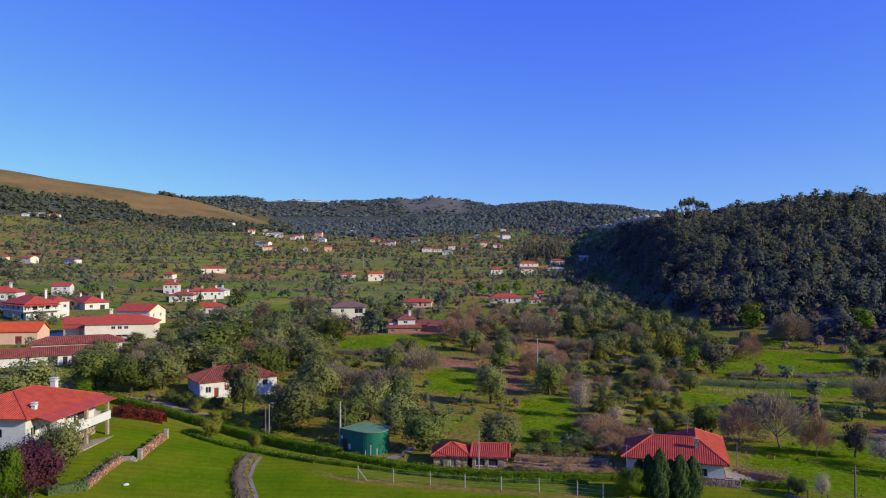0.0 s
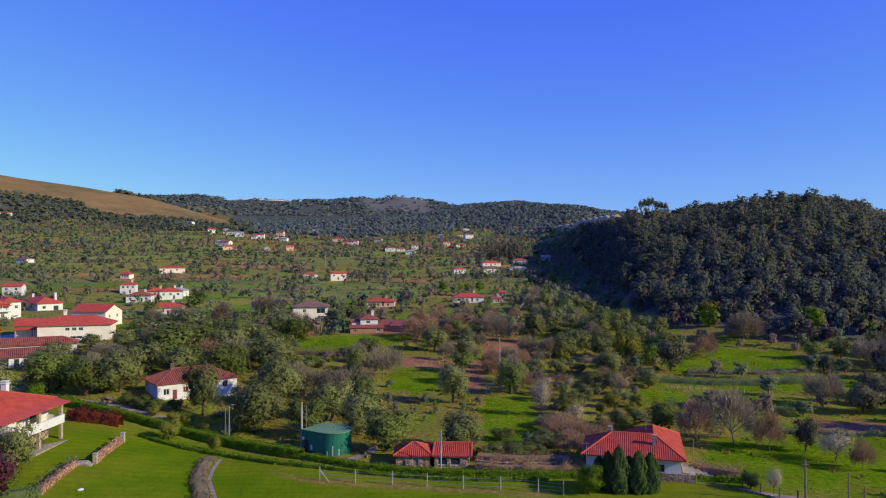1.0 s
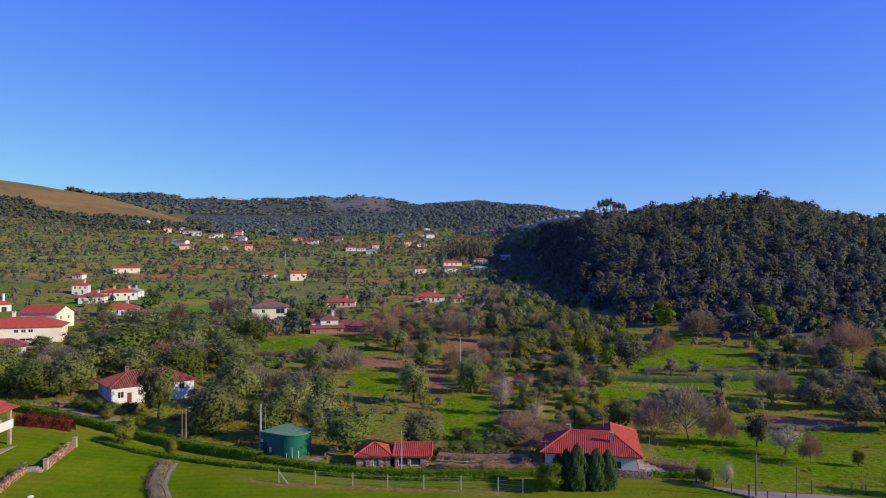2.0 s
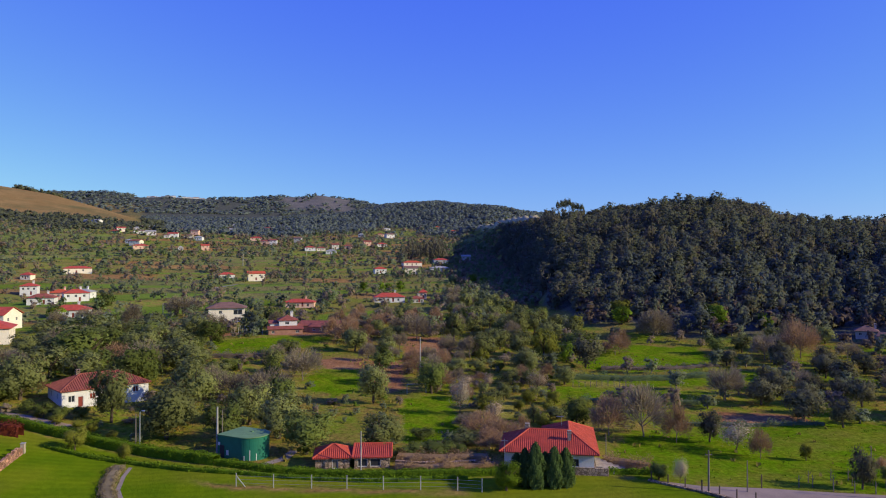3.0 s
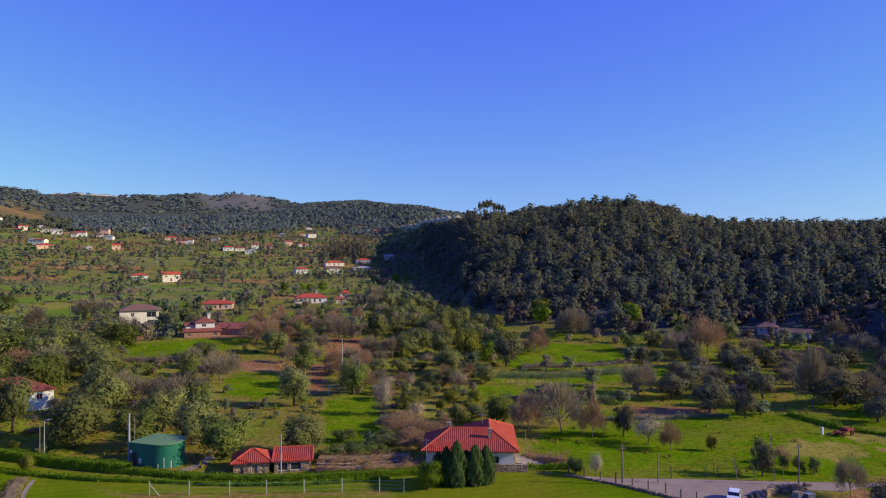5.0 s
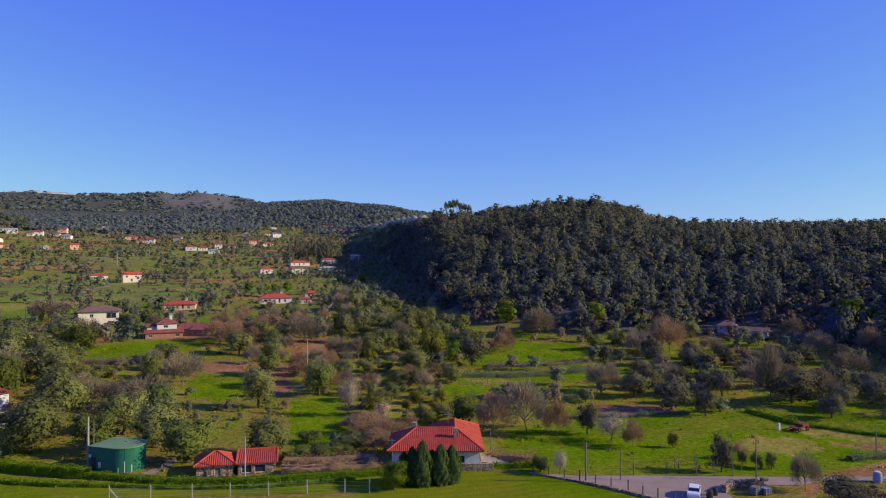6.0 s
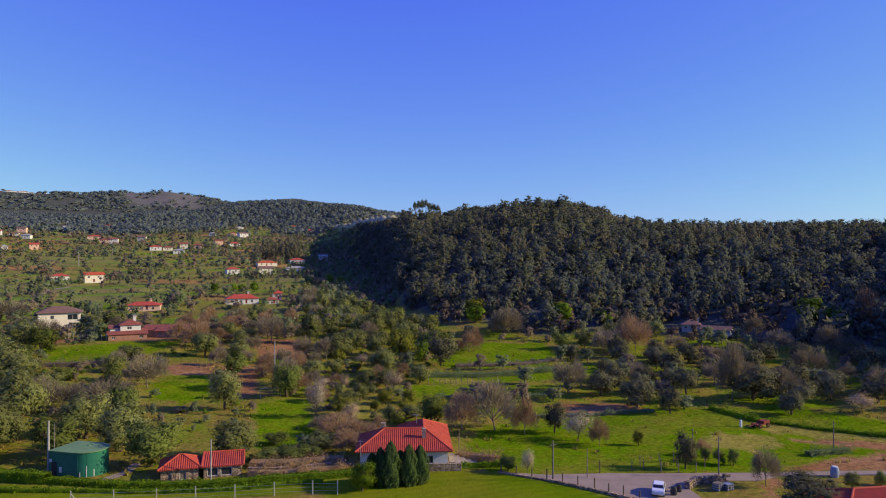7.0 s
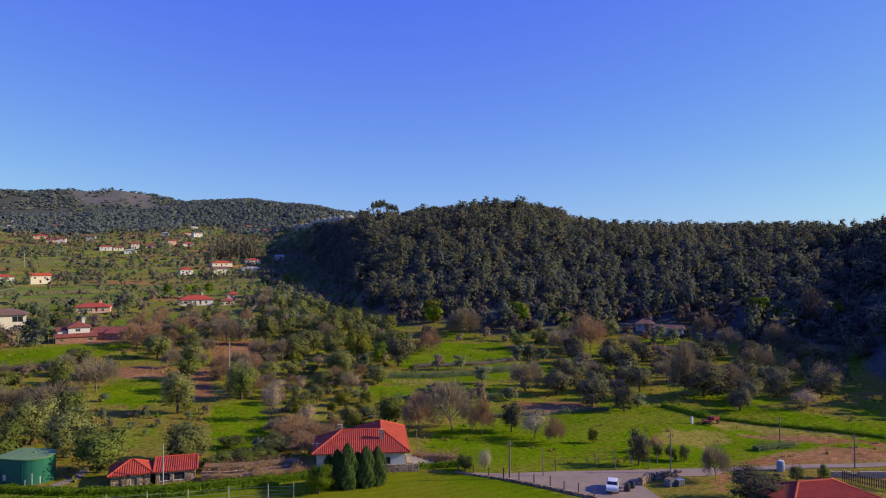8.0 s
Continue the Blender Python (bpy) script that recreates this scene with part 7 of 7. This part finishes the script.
# ---- woods, groves and scrub ----
def small_crown(rng, kind, quads):
    """One far tree, 1 m high and 1 m wide: clumps and leaf sprays (vertices, faces, normals) of its crown."""
    n = 14 if kind == "pine" else 12 if kind == "gum" else int(np.clip(quads // 7, 3, 22))
    turn = rng.uniform(0, 2 * np.pi) + np.arange(n) * 2.4
    if kind == "pine":
        h = np.linspace(0.26, 0.95, n)
        reach = 0.36 * np.sqrt(np.clip(1.02 - h, 0.02, 1)) * rng.uniform(0.5, 1.35, n)
        rad = np.array([0.26, 0.26, 0.075])
    elif kind == "gum":
        h = np.linspace(0.20, 0.92, n)
        reach = rng.uniform(0.05, 0.27, n)
        rad = np.array([0.23, 0.23, 0.13])
    else:
        h = rng.permutation(np.linspace(0.24, 0.78, n))
        reach = rng.uniform(0.08, 0.3, n)
        rad = np.array([0.25, 0.25, 0.22]) * (1.35 if n < 5 else 1.0 if n < 14 else 0.75)
    c = np.stack([reach * np.cos(turn), reach * np.sin(turn), h], 1)
    size = rng.uniform(0.75, 1.2, (n, 1, 1))
    roll = np.linalg.qr(rng.normal(size=(n, 3, 3)))[0]
    knob = OCTA_V[None] @ roll
    core = (c[:, None] + knob * rad * (0.5 if kind in ("pine", "gum") else 0.72 if n < 5 else 0.5) * size * rng.uniform(0.75, 1.2, (n, 6, 1))).reshape(-1, 3)
    d = rng.normal(size=(quads, 3))
    d[:, 2] += 0.3
    d /= np.linalg.norm(d, axis=1, keepdims=True)
    p = c[rng.integers(0, n, quads)] + d * rad * rng.uniform(0.3, 1.2, (quads, 1))

    def out(q, d):
        o = (q - np.array([0, 0, 0.45])) * np.array([2, 2, 1.8])
        o /= np.linalg.norm(o, axis=1, keepdims=True) + 1e-9
        f = 0.75 * o + 0.4 * d * (np.array([1, 1, 2.5]) if kind == "pine" else 1.0)
        return f / np.linalg.norm(f, axis=1, keepdims=True)

    face = out(p, d)
    v = sprays(rng, p, face, (0.80 if quads > 25 else 0.95) / math.sqrt(quads) * rng.uniform(0.6, 1.4, quads), 0.5, 1.5, 0.2)
    lift = np.array([0, 0, 0.7])
    nrm = np.concatenate([out(core, knob.reshape(-1, 3)) + lift, np.repeat(face + lift + rng.normal(0, 0.06, face.shape), 3, 0)])
    body = (OCTA_F[None] + 6 * np.arange(n)[:, None, None]).reshape(-1, 3)
    faces = np.concatenate([body, np.arange(3 * quads).reshape(-1, 3) + len(core)])
    return np.concatenate([core, v]), faces, nrm / np.linalg.norm(nrm, axis=1, keepdims=True)


def trunks_of(x, y, z, tall, rad, upto):
    """Three-sided tapered trunks: vertices and faces."""
    n = len(x)
    k = np.arange(3) * 2 * np.pi / 3
    lo = np.stack([x[:, None] + rad[:, None] * np.cos(k), y[:, None] + rad[:, None] * np.sin(k), np.repeat(z[:, None] - 0.5, 3, 1)], -1)
    hi = np.stack([x[:, None] + 0.4 * rad[:, None] * np.cos(k), y[:, None] + 0.4 * rad[:, None] * np.sin(k), np.repeat((z + tall * upto)[:, None], 3, 1)], -1)
    v = np.concatenate([lo, hi], 1).reshape(-1, 3)
    base = np.arange(n)[:, None] * 6
    f = np.concatenate([base + np.array([[0, 1, 4, 3]]), base + np.array([[1, 2, 5, 4]]), base + np.array([[2, 0, 3, 5]])])
    return v, f


def wood(name, label, material, kind, x, y, tall, wide, quads, seed, trunks=None, category="woodland"):
    """Many far trees in one mesh."""
    rng = np.random.default_rng(seed)
    z = height(x, y)
    turn = rng.uniform(0, 2 * np.pi, len(x))
    tone = np.clip(rng.normal(0.5, 0.2, len(x)) + 0.18 * wobble(x, y, 120, seed), 0, 1)
    vs, fs, ts, ns, start = [], [], [], [], 0
    dist = np.hypot(x, y)
    for fine, inside in ((2.6, dist < 235), (1, (dist >= 235) & (dist < 420)), (0.75, dist >= 420)):
        pick = rng.integers(0, 10, len(x))
        for m in range(10):
            mv, mf, mn = small_crown(rng, kind, max(8, int(quads * fine)))
            i = np.where(inside & (pick == m))[0]
            if not len(i):
                continue
            c, s = np.cos(turn[i])[:, None], np.sin(turn[i])[:, None]
            px = (mv[:, 0] * c - mv[:, 1] * s) * wide[i][:, None] + x[i][:, None]
            py = (mv[:, 0] * s + mv[:, 1] * c) * wide[i][:, None] + y[i][:, None]
            pz = mv[:, 2] * tall[i][:, None] + z[i][:, None] - 0.2
            vs.append(np.stack([px, py, pz], -1).reshape(-1, 3))
            ns.append(np.stack([mn[:, 0] * c - mn[:, 1] * s, mn[:, 0] * s + mn[:, 1] * c, np.repeat(mn[None, :, 2], len(i), 0)], -1).reshape(-1, 3))
            fs.append((mf[None] + (np.arange(len(i)) * len(mv))[:, None, None]).reshape(-1, 3) + start)
            ts.append(np.repeat(tone[i], len(mf)))
            start += len(i) * len(mv)
    ob = new(name, mesh_from(np.concatenate(vs), np.concatenate(fs), material, name, np.concatenate(ts), normals=np.concatenate(ns)))
    tagged(ob, label, category, "", "stuff")
    if trunks:
        v, f = trunks_of(x, y, z, tall, wide * 0.03 + 0.08, trunks)
        ob = new(name + "_trunks", mesh_from(v, f, F_TRUNK, "trunks"))
        tagged(ob, "slender brown trunks of the trees in the wood", "tree trunks", "", "stuff")


def scatter(seed, step, a0, a1, r0, r1, keep):
    """Uneven places between two bearings and two distances where keep(x, y) says yes by chance."""
    rng = np.random.default_rng(seed)
    n = int(0.5 * (r1 * r1 - r0 * r0) * radians(a1 - a0) / step ** 2)
    r = np.sqrt(rng.uniform(r0 * r0, r1 * r1, n))
    a = np.radians(rng.uniform(a0, a1, n))
    x, y = r * np.sin(a), r * np.cos(a)
    ok = rng.uniform(0, 1, n) < keep(x, y)
    return x[ok], y[ok], np.random.default_rng(seed + 1)


def in_any(x, y, polys):
    k = np.zeros(len(x), bool)
    for p in polys:
        k |= in_polygon(x, y, p)
    return k


def clear_of_houses(x, y, extra=4.0):
    free = np.ones(len(x))
    for ob in bpy.data.objects:
        if ob.parent is None and ob.type == "EMPTY" and "category" in ob and ob["category"] in ("house", "hall", "barn", "farm building", "shed", "outbuilding"):
            d = np.hypot(x - ob.location.x, y - ob.location.y)
            free *= d > extra + 5.0
    return free


def headroom(x, y):
    """How tall a tree may stand so that the grassy brow still shows above it."""
    a, r = np.degrees(np.arctan2(x, y)), np.hypot(x, y)
    return np.interp(a, (10.5, 12, 14.2, 16.4, 17.4, 17.6), (0.034, 0.0385, 0.048, 0.0568, 0.059, 9.0)) * r + 32 - height(x, y)


def hill_keep(x, y):
    """The wood on the hill; towards the valley it stays below the grassy brow."""
    a, r = np.degrees(np.arctan2(x, y)), np.hypot(x, y)
    return (wooded(x, y) > 0.5) * (headroom(x, y) > 2.5) * ~in_polygon(x, y, SIGHT) * (r < np.interp(a, HILL_A, CREST_R) + 45) * clear_of_houses(x, y, 6) * (brow_track(x, y) < 0.4) * np.where(a > 60, 0.5, 1.0)


x, y, g = scatter(101, 6.3, 7, 78, 115, 900, hill_keep)
bearing = np.degrees(np.arctan2(x, y))
sort = 0.55 + 0.6 * wobble(x, y, 90, 21) + g.normal(0, 0.35, len(x))
low = np.hypot(x, y) - np.interp(bearing, HILL_A, FOOT_R)
edge = (low <= 42) & (g.uniform(0, 1, len(x)) < smooth(46, 14, low) * np.where(bearing < 20, 0.5, 0.75))
small = np.minimum(np.where(bearing > 34, 0.8, 1.0), headroom(x, y) / 14)
small = small * np.where((bearing > 18.2) & (bearing < 21.2) & (np.hypot(x, y) > 605), 0.55, 1.0)   # open summit below the umbrella pines
# low on the slope the shade is put into darker leaves
dim_low = ~edge & (g.uniform(0, 1, len(x)) < 0.85 * smooth(170, 60, low + 25 * wobble(x, y, 80, 27)) * smooth(18, 23, bearing))
gum = (sort < 0.35) & ~edge & ~dim_low
under = np.hypot(x, y) < np.interp(bearing, HILL_A, CREST_R) - 50   # below the skyline
pine = ~gum & ~edge & ~dim_low
wood("laurel_wood", "trees on the lower slope of the hill, coloured darker for shade", F_SHADED, "gum", x[dim_low], y[dim_low], g.uniform(6.5, 13, dim_low.sum()), g.uniform(6.5, 11, dim_low.sum()), 120, 29, 0.7)
wood("pine_wood", "dense dark pine wood on the steep hillside", F_PINE, "pine", x[pine], y[pine], (g.uniform(8.5, 12, pine.sum()) + 4 * (g.uniform(0, 1, pine.sum()) < 0.10) * under[pine]) * small[pine], g.uniform(7, 11.5, pine.sum()) * small[pine], 120, 5, 0.92)
wood("eucalyptus_wood", "tall grey-green eucalyptus trees on the hillside", F_GUM, "gum", x[gum], y[gum], (g.uniform(9, 12.5, gum.sum()) + 4 * (g.uniform(0, 1, gum.sum()) < 0.10) * under[gum]) * small[gum], g.uniform(6.5, 10, gum.sum()) * small[gum], 120, 6, 0.92)
pick = g.uniform(0, 1, len(x))
tw, gr, dk = edge & (pick < 0.35), edge & (pick >= 0.35) & (pick < 0.42), edge & (pick >= 0.42)
wood("winter_wood", "leafless brown trees along the foot of the hill", F_DIM_TWIGS, "round", x[tw], y[tw], g.uniform(4, 8, tw.sum()), g.uniform(5, 8, tw.sum()), 120, 7, 0.6)
wood("edge_thicket", "green thicket along the foot of the hill", F_OLIVE, "round", x[gr], y[gr], g.uniform(3, 7, gr.sum()), g.uniform(4, 7, gr.sum()), 120, 8, 0.4)
wood("dark_thicket", "evergreen thicket along the foot of the hill, coloured darker for shade", F_SHADED, "round", x[dk], y[dk], g.uniform(4, 9, dk.sum()), g.uniform(5, 8, dk.sum()), 120, 28, 0.4)

x, y, g = scatter(105, 6.0, 7, 60, 130, 900, hill_keep)
room = np.minimum(1.0, headroom(x, y) / 8)
dry = g.uniform(0, 1, len(x)) < 0.3 + 0.25 * wobble(x, y, 110, 41)
wood("understorey", "dark shrubs and young trees below the pines", F_GUM, "round", x[~dry], y[~dry], g.uniform(3.5, 8, (~dry).sum()) * room[~dry], g.uniform(4, 7.5, (~dry).sum()), 22, 22)
wood("brown_understorey", "leafless brown undergrowth below the pines", F_DIM_TWIGS, "round", x[dry], y[dry], g.uniform(3, 7, dry.sum()) * room[dry], g.uniform(4, 7.0, dry.sum()), 22, 26)

# woods on the ridges further off
def far_keep(x, y):
    """No trees on the pale open summit."""
    return 1 - 0.75 * stony(x, y)


x, y, g = scatter(111, 9.3, -34, 17.5, 850, 1950, lambda x, y: (wooded(x, y) > 0.4) * (1 - heathy(x, y)))
tall, wide, near_wood = g.uniform(5, 8.5, len(x)), g.uniform(8, 12, len(x)), (np.degrees(np.arctan2(x, y)) < -12) & (np.hypot(x, y) < 1500)
wood("pine_belt", "dark belt of pines below the brown hill", F_PINE, "round", x[near_wood], y[near_wood], tall[near_wood], wide[near_wood], 8, 30)
wood("far_wood", "woods on the far ridges, leaves paled and blued for haze", F_HAZED, "round", x[~near_wood], y[~near_wood], tall[~near_wood], wide[~near_wood], 8, 9)
x, y, g = scatter(115, 27, -34, 18, 2200, 3300, lambda x, y: far_keep(x, y) * (0.6 + 0.4 * (wobble(x, y, 300, 3) > 0)) * ~((np.abs(np.degrees(np.arctan2(x, y)) + 11.2) < 3.0) & (np.hypot(x, y) > 2620) & (np.hypot(x, y) < 3130) & (wobble(x, y, 150, 5) > -0.75)))
wood("distant_wood", "distant woods below the skyline, haze put into their bluish leaves", F_HAZED, "round", x, y, g.uniform(7, 12, len(x)), g.uniform(18, 27, len(x)), 8, 10)

x, y, g = scatter(117, 12, -21.9, -18.9, 1700, 1790, lambda x, y: np.ones(len(x)))
wood("hilltop_trees", "dark clump of trees on the brown hilltop", F_PINE, "round", x, y, g.uniform(7, 11, len(x)), g.uniform(12, 17, len(x)), 40, 23)
# olive groves, scrub and orchard trees on the terraces
def grove_keep(x, y):
    r, a = np.hypot(x, y), np.degrees(np.arctan2(x, y))
    lush = wobble(x * 0.4, y * 2.0, 120, 11) + 0.4 * wobble(x, y, 45, 12)
    thick = smooth(-0.5, 0.3, wobble(x * 0.7, y * 1.3, 75, 51) + 0.5 * wobble(x, y, 33, 53))
    sort = fields(x, y)
    k = np.where(sort < np.interp(r, (380, 430, 760, 860), (0.40, 0.50, 0.48, 0.40)), 0.11, np.where(sort > 0.86, 0.2, 0.95)) * (0.3 + 0.7 * thick)
    k = np.maximum(k, 0.8 * smooth(-0.45, -0.8, lush))
    k = k * (1 - 0.5 * np.exp(-((a + 12) / 5.0) ** 2) * smooth(330, 420, r) * smooth(800, 650, r))
    ph = terrace_phase(x, y)
    k = np.clip(k + 0.28 * ((ph - np.floor(ph)) > 0.7) * (wobble(x, y, 47, 8) > -0.5), 0, 1)
    for p in (*MEADOW, *SOIL, OPEN, OPEN_FARM):
        k = k * np.where(in_polygon(x, y, p), 0.6 * (r > 290) * (wobble(x, y, 24, 19) > np.interp(r, (290, 420, 480), (-0.25, -0.1, 0.2))), 1.0)
    return k * (wooded(x, y) < 0.5) * (heathy(x, y) < 0.4) * clear_of_houses(x, y, 2.0) * clear_of_houses(x * (1 + 9 / r), y * (1 + 9 / r), 1.0)


x, y, g = scatter(121, 4.4, -34, 15, 245, 620, grove_keep)
q = g.uniform(0, 1, len(x)) + 0.25 * wobble(x, y, 140, 31)
a, b, c = q < 0.40, (q >= 0.40) & (q < 0.78), q >= 0.78
wood("olive_grove", "grey-green olive trees on the terraces", F_OLIVE, "round", x[a], y[a], (k := g.uniform(0, 1, a.sum()) ** 4) * 6.5 + 2.0, 2.6 + 5.5 * k + g.uniform(0, 1.5, a.sum()), 60, 11, 0.4)
wood("orchard", "leafless brown fruit trees on the terraces", F_BARE, "round", x[b], y[b], (k := g.uniform(0, 1, b.sum()) ** 4) * 6.0 + 1.8, 2.4 + 4.5 * k + g.uniform(0, 1.5, b.sum()), 60, 12, 0.5)
wood("green_scrub", "green bushes and shrubs among the fields", F_SCRUB, "round", x[c], y[c], (k := g.uniform(0, 1, c.sum()) ** 4) * 6.0 + 1.4, 2.2 + 5.0 * k + g.uniform(0, 1.5, c.sum()), 60, 13, 0.3)
x, y, g = scatter(131, 5.3, -34, 15, 620, 1350, grove_keep)
q = g.uniform(0, 1, len(x)) + 0.25 * wobble(x, y, 140, 31)
a, b, c = q < 0.42, (q >= 0.42) & (q < 0.8), q >= 0.8
wood("olive_grove", "grey-green olive trees on the terraces", F_OLIVE, "round", x[a], y[a], (k := g.uniform(0, 1, a.sum()) ** 6) * 6.0 + g.uniform(1.3, 2.6, a.sum()), 2.8 + 5.0 * k + g.uniform(0, 2, a.sum()), 18, 14)
wood("orchard", "leafless brown fruit trees on the terraces", F_BARE, "round", x[b], y[b], (k := g.uniform(0, 1, b.sum()) ** 6) * 6.0 + g.uniform(1.2, 2.4, b.sum()), 2.8 + 5.0 * k + g.uniform(0, 2, b.sum()), 18, 15)
wood("green_scrub", "green bushes and shrubs among the fields", F_SCRUB, "round", x[c], y[c], (k := g.uniform(0, 1, c.sum()) ** 6) * 6.0 + g.uniform(1.0, 2.4, c.sum()), 2.6 + 5.0 * k + g.uniform(0, 2, c.sum()), 18, 16)


# tall trees on the spur before the far village, and the scrub below the brow
x, y, g = scatter(161, 6.5, 6.0, 9.4, 680, 770, lambda x, y: 0.75 * clear_of_houses(x, y, 3))
wood("spur_wood", "tall sunlit eucalyptus trees on a spur before the village", F_GUM, "gum", x, y, g.uniform(9, 19, len(x)), g.uniform(6, 9, len(x)), 95, 32, 0.92)
x, y, g = scatter(163, 5.0, 8.5, 17, 330, 860, lambda x, y: 0.75 * (np.degrees(np.arctan2(x, y)) > np.interp(np.hypot(x, y), (330, 420, 560), (14, 11, 8.5))) * ~in_any(x, y, (OPEN_FARM, *MEADOW)) * (wooded(x, y) < 0.5) * (brow_track(x, y) < 0.3) * clear_of_houses(x, y, 1.5))
a = g.uniform(0, 1, len(x)) < 0.5
wood("brow_scrub", "brown leafless scrub on the slope below the brow", F_BARE, "round", x[a], y[a], g.uniform(2, 5, a.sum()), g.uniform(3, 6, a.sum()), 24, 33)
wood("brow_bushes", "green bushes on the slope below the brow", F_SCRUB, "round", x[~a], y[~a], g.uniform(2, 6, (~a).sum()), g.uniform(3, 6, (~a).sum()), 24, 34)
x, y, g = scatter(165, 4.4, 38, 52, 205, 285, lambda x, y: 0.6 * in_polygon(x, y, SIGHT) * clear_of_houses(x, y, 0.5))
far_side = np.hypot(x, y) > 250
wood("winter_wood", "leafless brown trees behind the house below the hill", F_DIM_TWIGS, "round", x[far_side], y[far_side], g.uniform(3.5, 7, far_side.sum()), g.uniform(4, 7, far_side.sum()), 120, 36, 0.6)
x, y = x[~far_side], y[~far_side]
wood("orchard", "leafless brown bushes round the house below the hill", F_DIM_TWIGS, "round", x, y, g.uniform(1.0, 2.6, len(x)), g.uniform(2, 4.5, len(x)), 60, 35)


# scrub, brambles and small trees between the lane and the farms
def scrub_keep(x, y):
    k = np.full(len(x), 0.75)
    for p in (*MEADOW, *SOIL, OPEN, OPEN_FARM):
        k = k * ~in_polygon(x, y, p)
    line = np.interp(x, [p[0] for p in HEDGE_LINE], [p[1] for p in HEDGE_LINE])
    return k * (y > line + 5) * (wooded(x, y) < 0.4) * clear_of_houses(x, y, 3.5) * (np.hypot(x + 12.6, y - 121) > 7.5)


x, y, g = scatter(141, 5.2, -38, 20, 118, 250, scrub_keep)
q = g.uniform(0, 1, len(x)) + 0.3 * wobble(x, y, 40, 33)
a, b, c = q < 0.3, (q >= 0.3) & (q < 0.72), q >= 0.72
wood("scrub", "grey-green bushes in the rough grass", F_OLIVE, "round", x[a], y[a], g.uniform(1, 3.4, a.sum()), g.uniform(1.5, 4.0, a.sum()), 80, 17)
wood("bramble", "brown brambles and leafless bushes", F_BARE, "round", x[b], y[b], g.uniform(0.8, 3.0, b.sum()), g.uniform(1.5, 4.5, b.sum()), 80, 18)
wood("green_bushes", "fresh green bushes in the rough grass", F_FRESH, "round", x[c], y[c], g.uniform(0.5, 1.8, c.sum()), g.uniform(1, 3.2, c.sum()), 60, 19)
x, y, g = scatter(151, 10.0, 18, 60, 150, 265, scrub_keep)
q = g.uniform(0, 1, len(x))
a = q < 0.78
wood("olive_grove", "grey-green olive trees below the hill", F_OLIVE, "round", x[a], y[a], g.uniform(3, 6.5, a.sum()), g.uniform(3.5, 7, a.sum()), 150, 20, 0.4)
wood("orchard", "leafless brown trees below the hill", F_BARE, "round", x[~a], y[~a], g.uniform(3, 7, (~a).sum()), g.uniform(3, 6.5, (~a).sum()), 150, 21, 0.5)

# ---- tufts of grass and weeds in the rough fields ----
def tufts(name, label, material, seed, step, a0, a1, r0, r1, keep, tall, blades=3):
    x, y, g = scatter(seed, step, a0, a1, r0, r1, keep)
    n = len(x)
    t = np.repeat(g.uniform(*tall, n), blades)
    px = np.repeat(x, blades) + g.normal(0, 0.22, n * blades)
    py = np.repeat(y, blades) + g.normal(0, 0.22, n * blades)
    pz = height(px, py)
    a = g.uniform(0, 2 * np.pi, n * blades)
    w = t * 0.8
    dx, dy = np.cos(a) * w / 2, np.sin(a) * w / 2
    lean = g.normal(0, 0.25, (2, n * blades)) * t
    v = np.stack([np.stack([px - dx, py - dy, pz - 0.05], 1), np.stack([px + dx, py + dy, pz - 0.05], 1), np.stack([px + lean[0] + dx * 0.5, py + lean[1] + dy * 0.5, pz + t], 1), np.stack([px + lean[0] - dx * 0.5, py + lean[1] - dy * 0.5, pz + t * 0.8], 1)], 1).reshape(-1, 3)
    tone = np.repeat(np.clip(g.normal(0.5, 0.25, n), 0, 1), blades)
    ob = new(name, mesh_from(v, np.arange(len(v)).reshape(-1, 4), material, name, tone))
    tagged(ob, label, "grass", "", "stuff")


T_GRASS = leaves("grass_tufts", (0.105, 0.185, 0.007), (0.178, 0.26, 0.012), 0.35, False)
T_DRY = leaves("dry_weeds", (0.24, 0.20, 0.04), (0.32, 0.27, 0.07), 0.3, False)


def beyond_hedge(x, y):
    line = np.interp(x, [p[0] for p in HEDGE_LINE] + [46, 60, 120], [p[1] for p in HEDGE_LINE] + [100, 92, 72])
    return (y > line + 2) * ~in_polygon(x, y, YARD) * (wooded(x, y) < 0.5) * clear_of_houses(x, y, 2.0)


tufts("meadow_grass", "uneven tufts of green meadow grass", T_GRASS, 201, 1.6, -38, 60, 100, 250, lambda x, y: beyond_hedge(x, y) * (0.15 + 0.55 * smooth(-0.2, 0.5, wobble(x, y, 14, 41))) * ~in_any(x, y, SOIL), (0.08, 0.26))
tufts("dry_weeds", "dry brown weeds in the rough grass", T_DRY, 203, 1.5, -38, 60, 105, 250, lambda x, y: beyond_hedge(x, y) * (0.05 + 0.5 * smooth(0.1, 0.6, wobble(x, y, 19, 43))) * np.where(in_any(x, y, MEADOW), 0.25, 1.0), (0.2, 0.6))
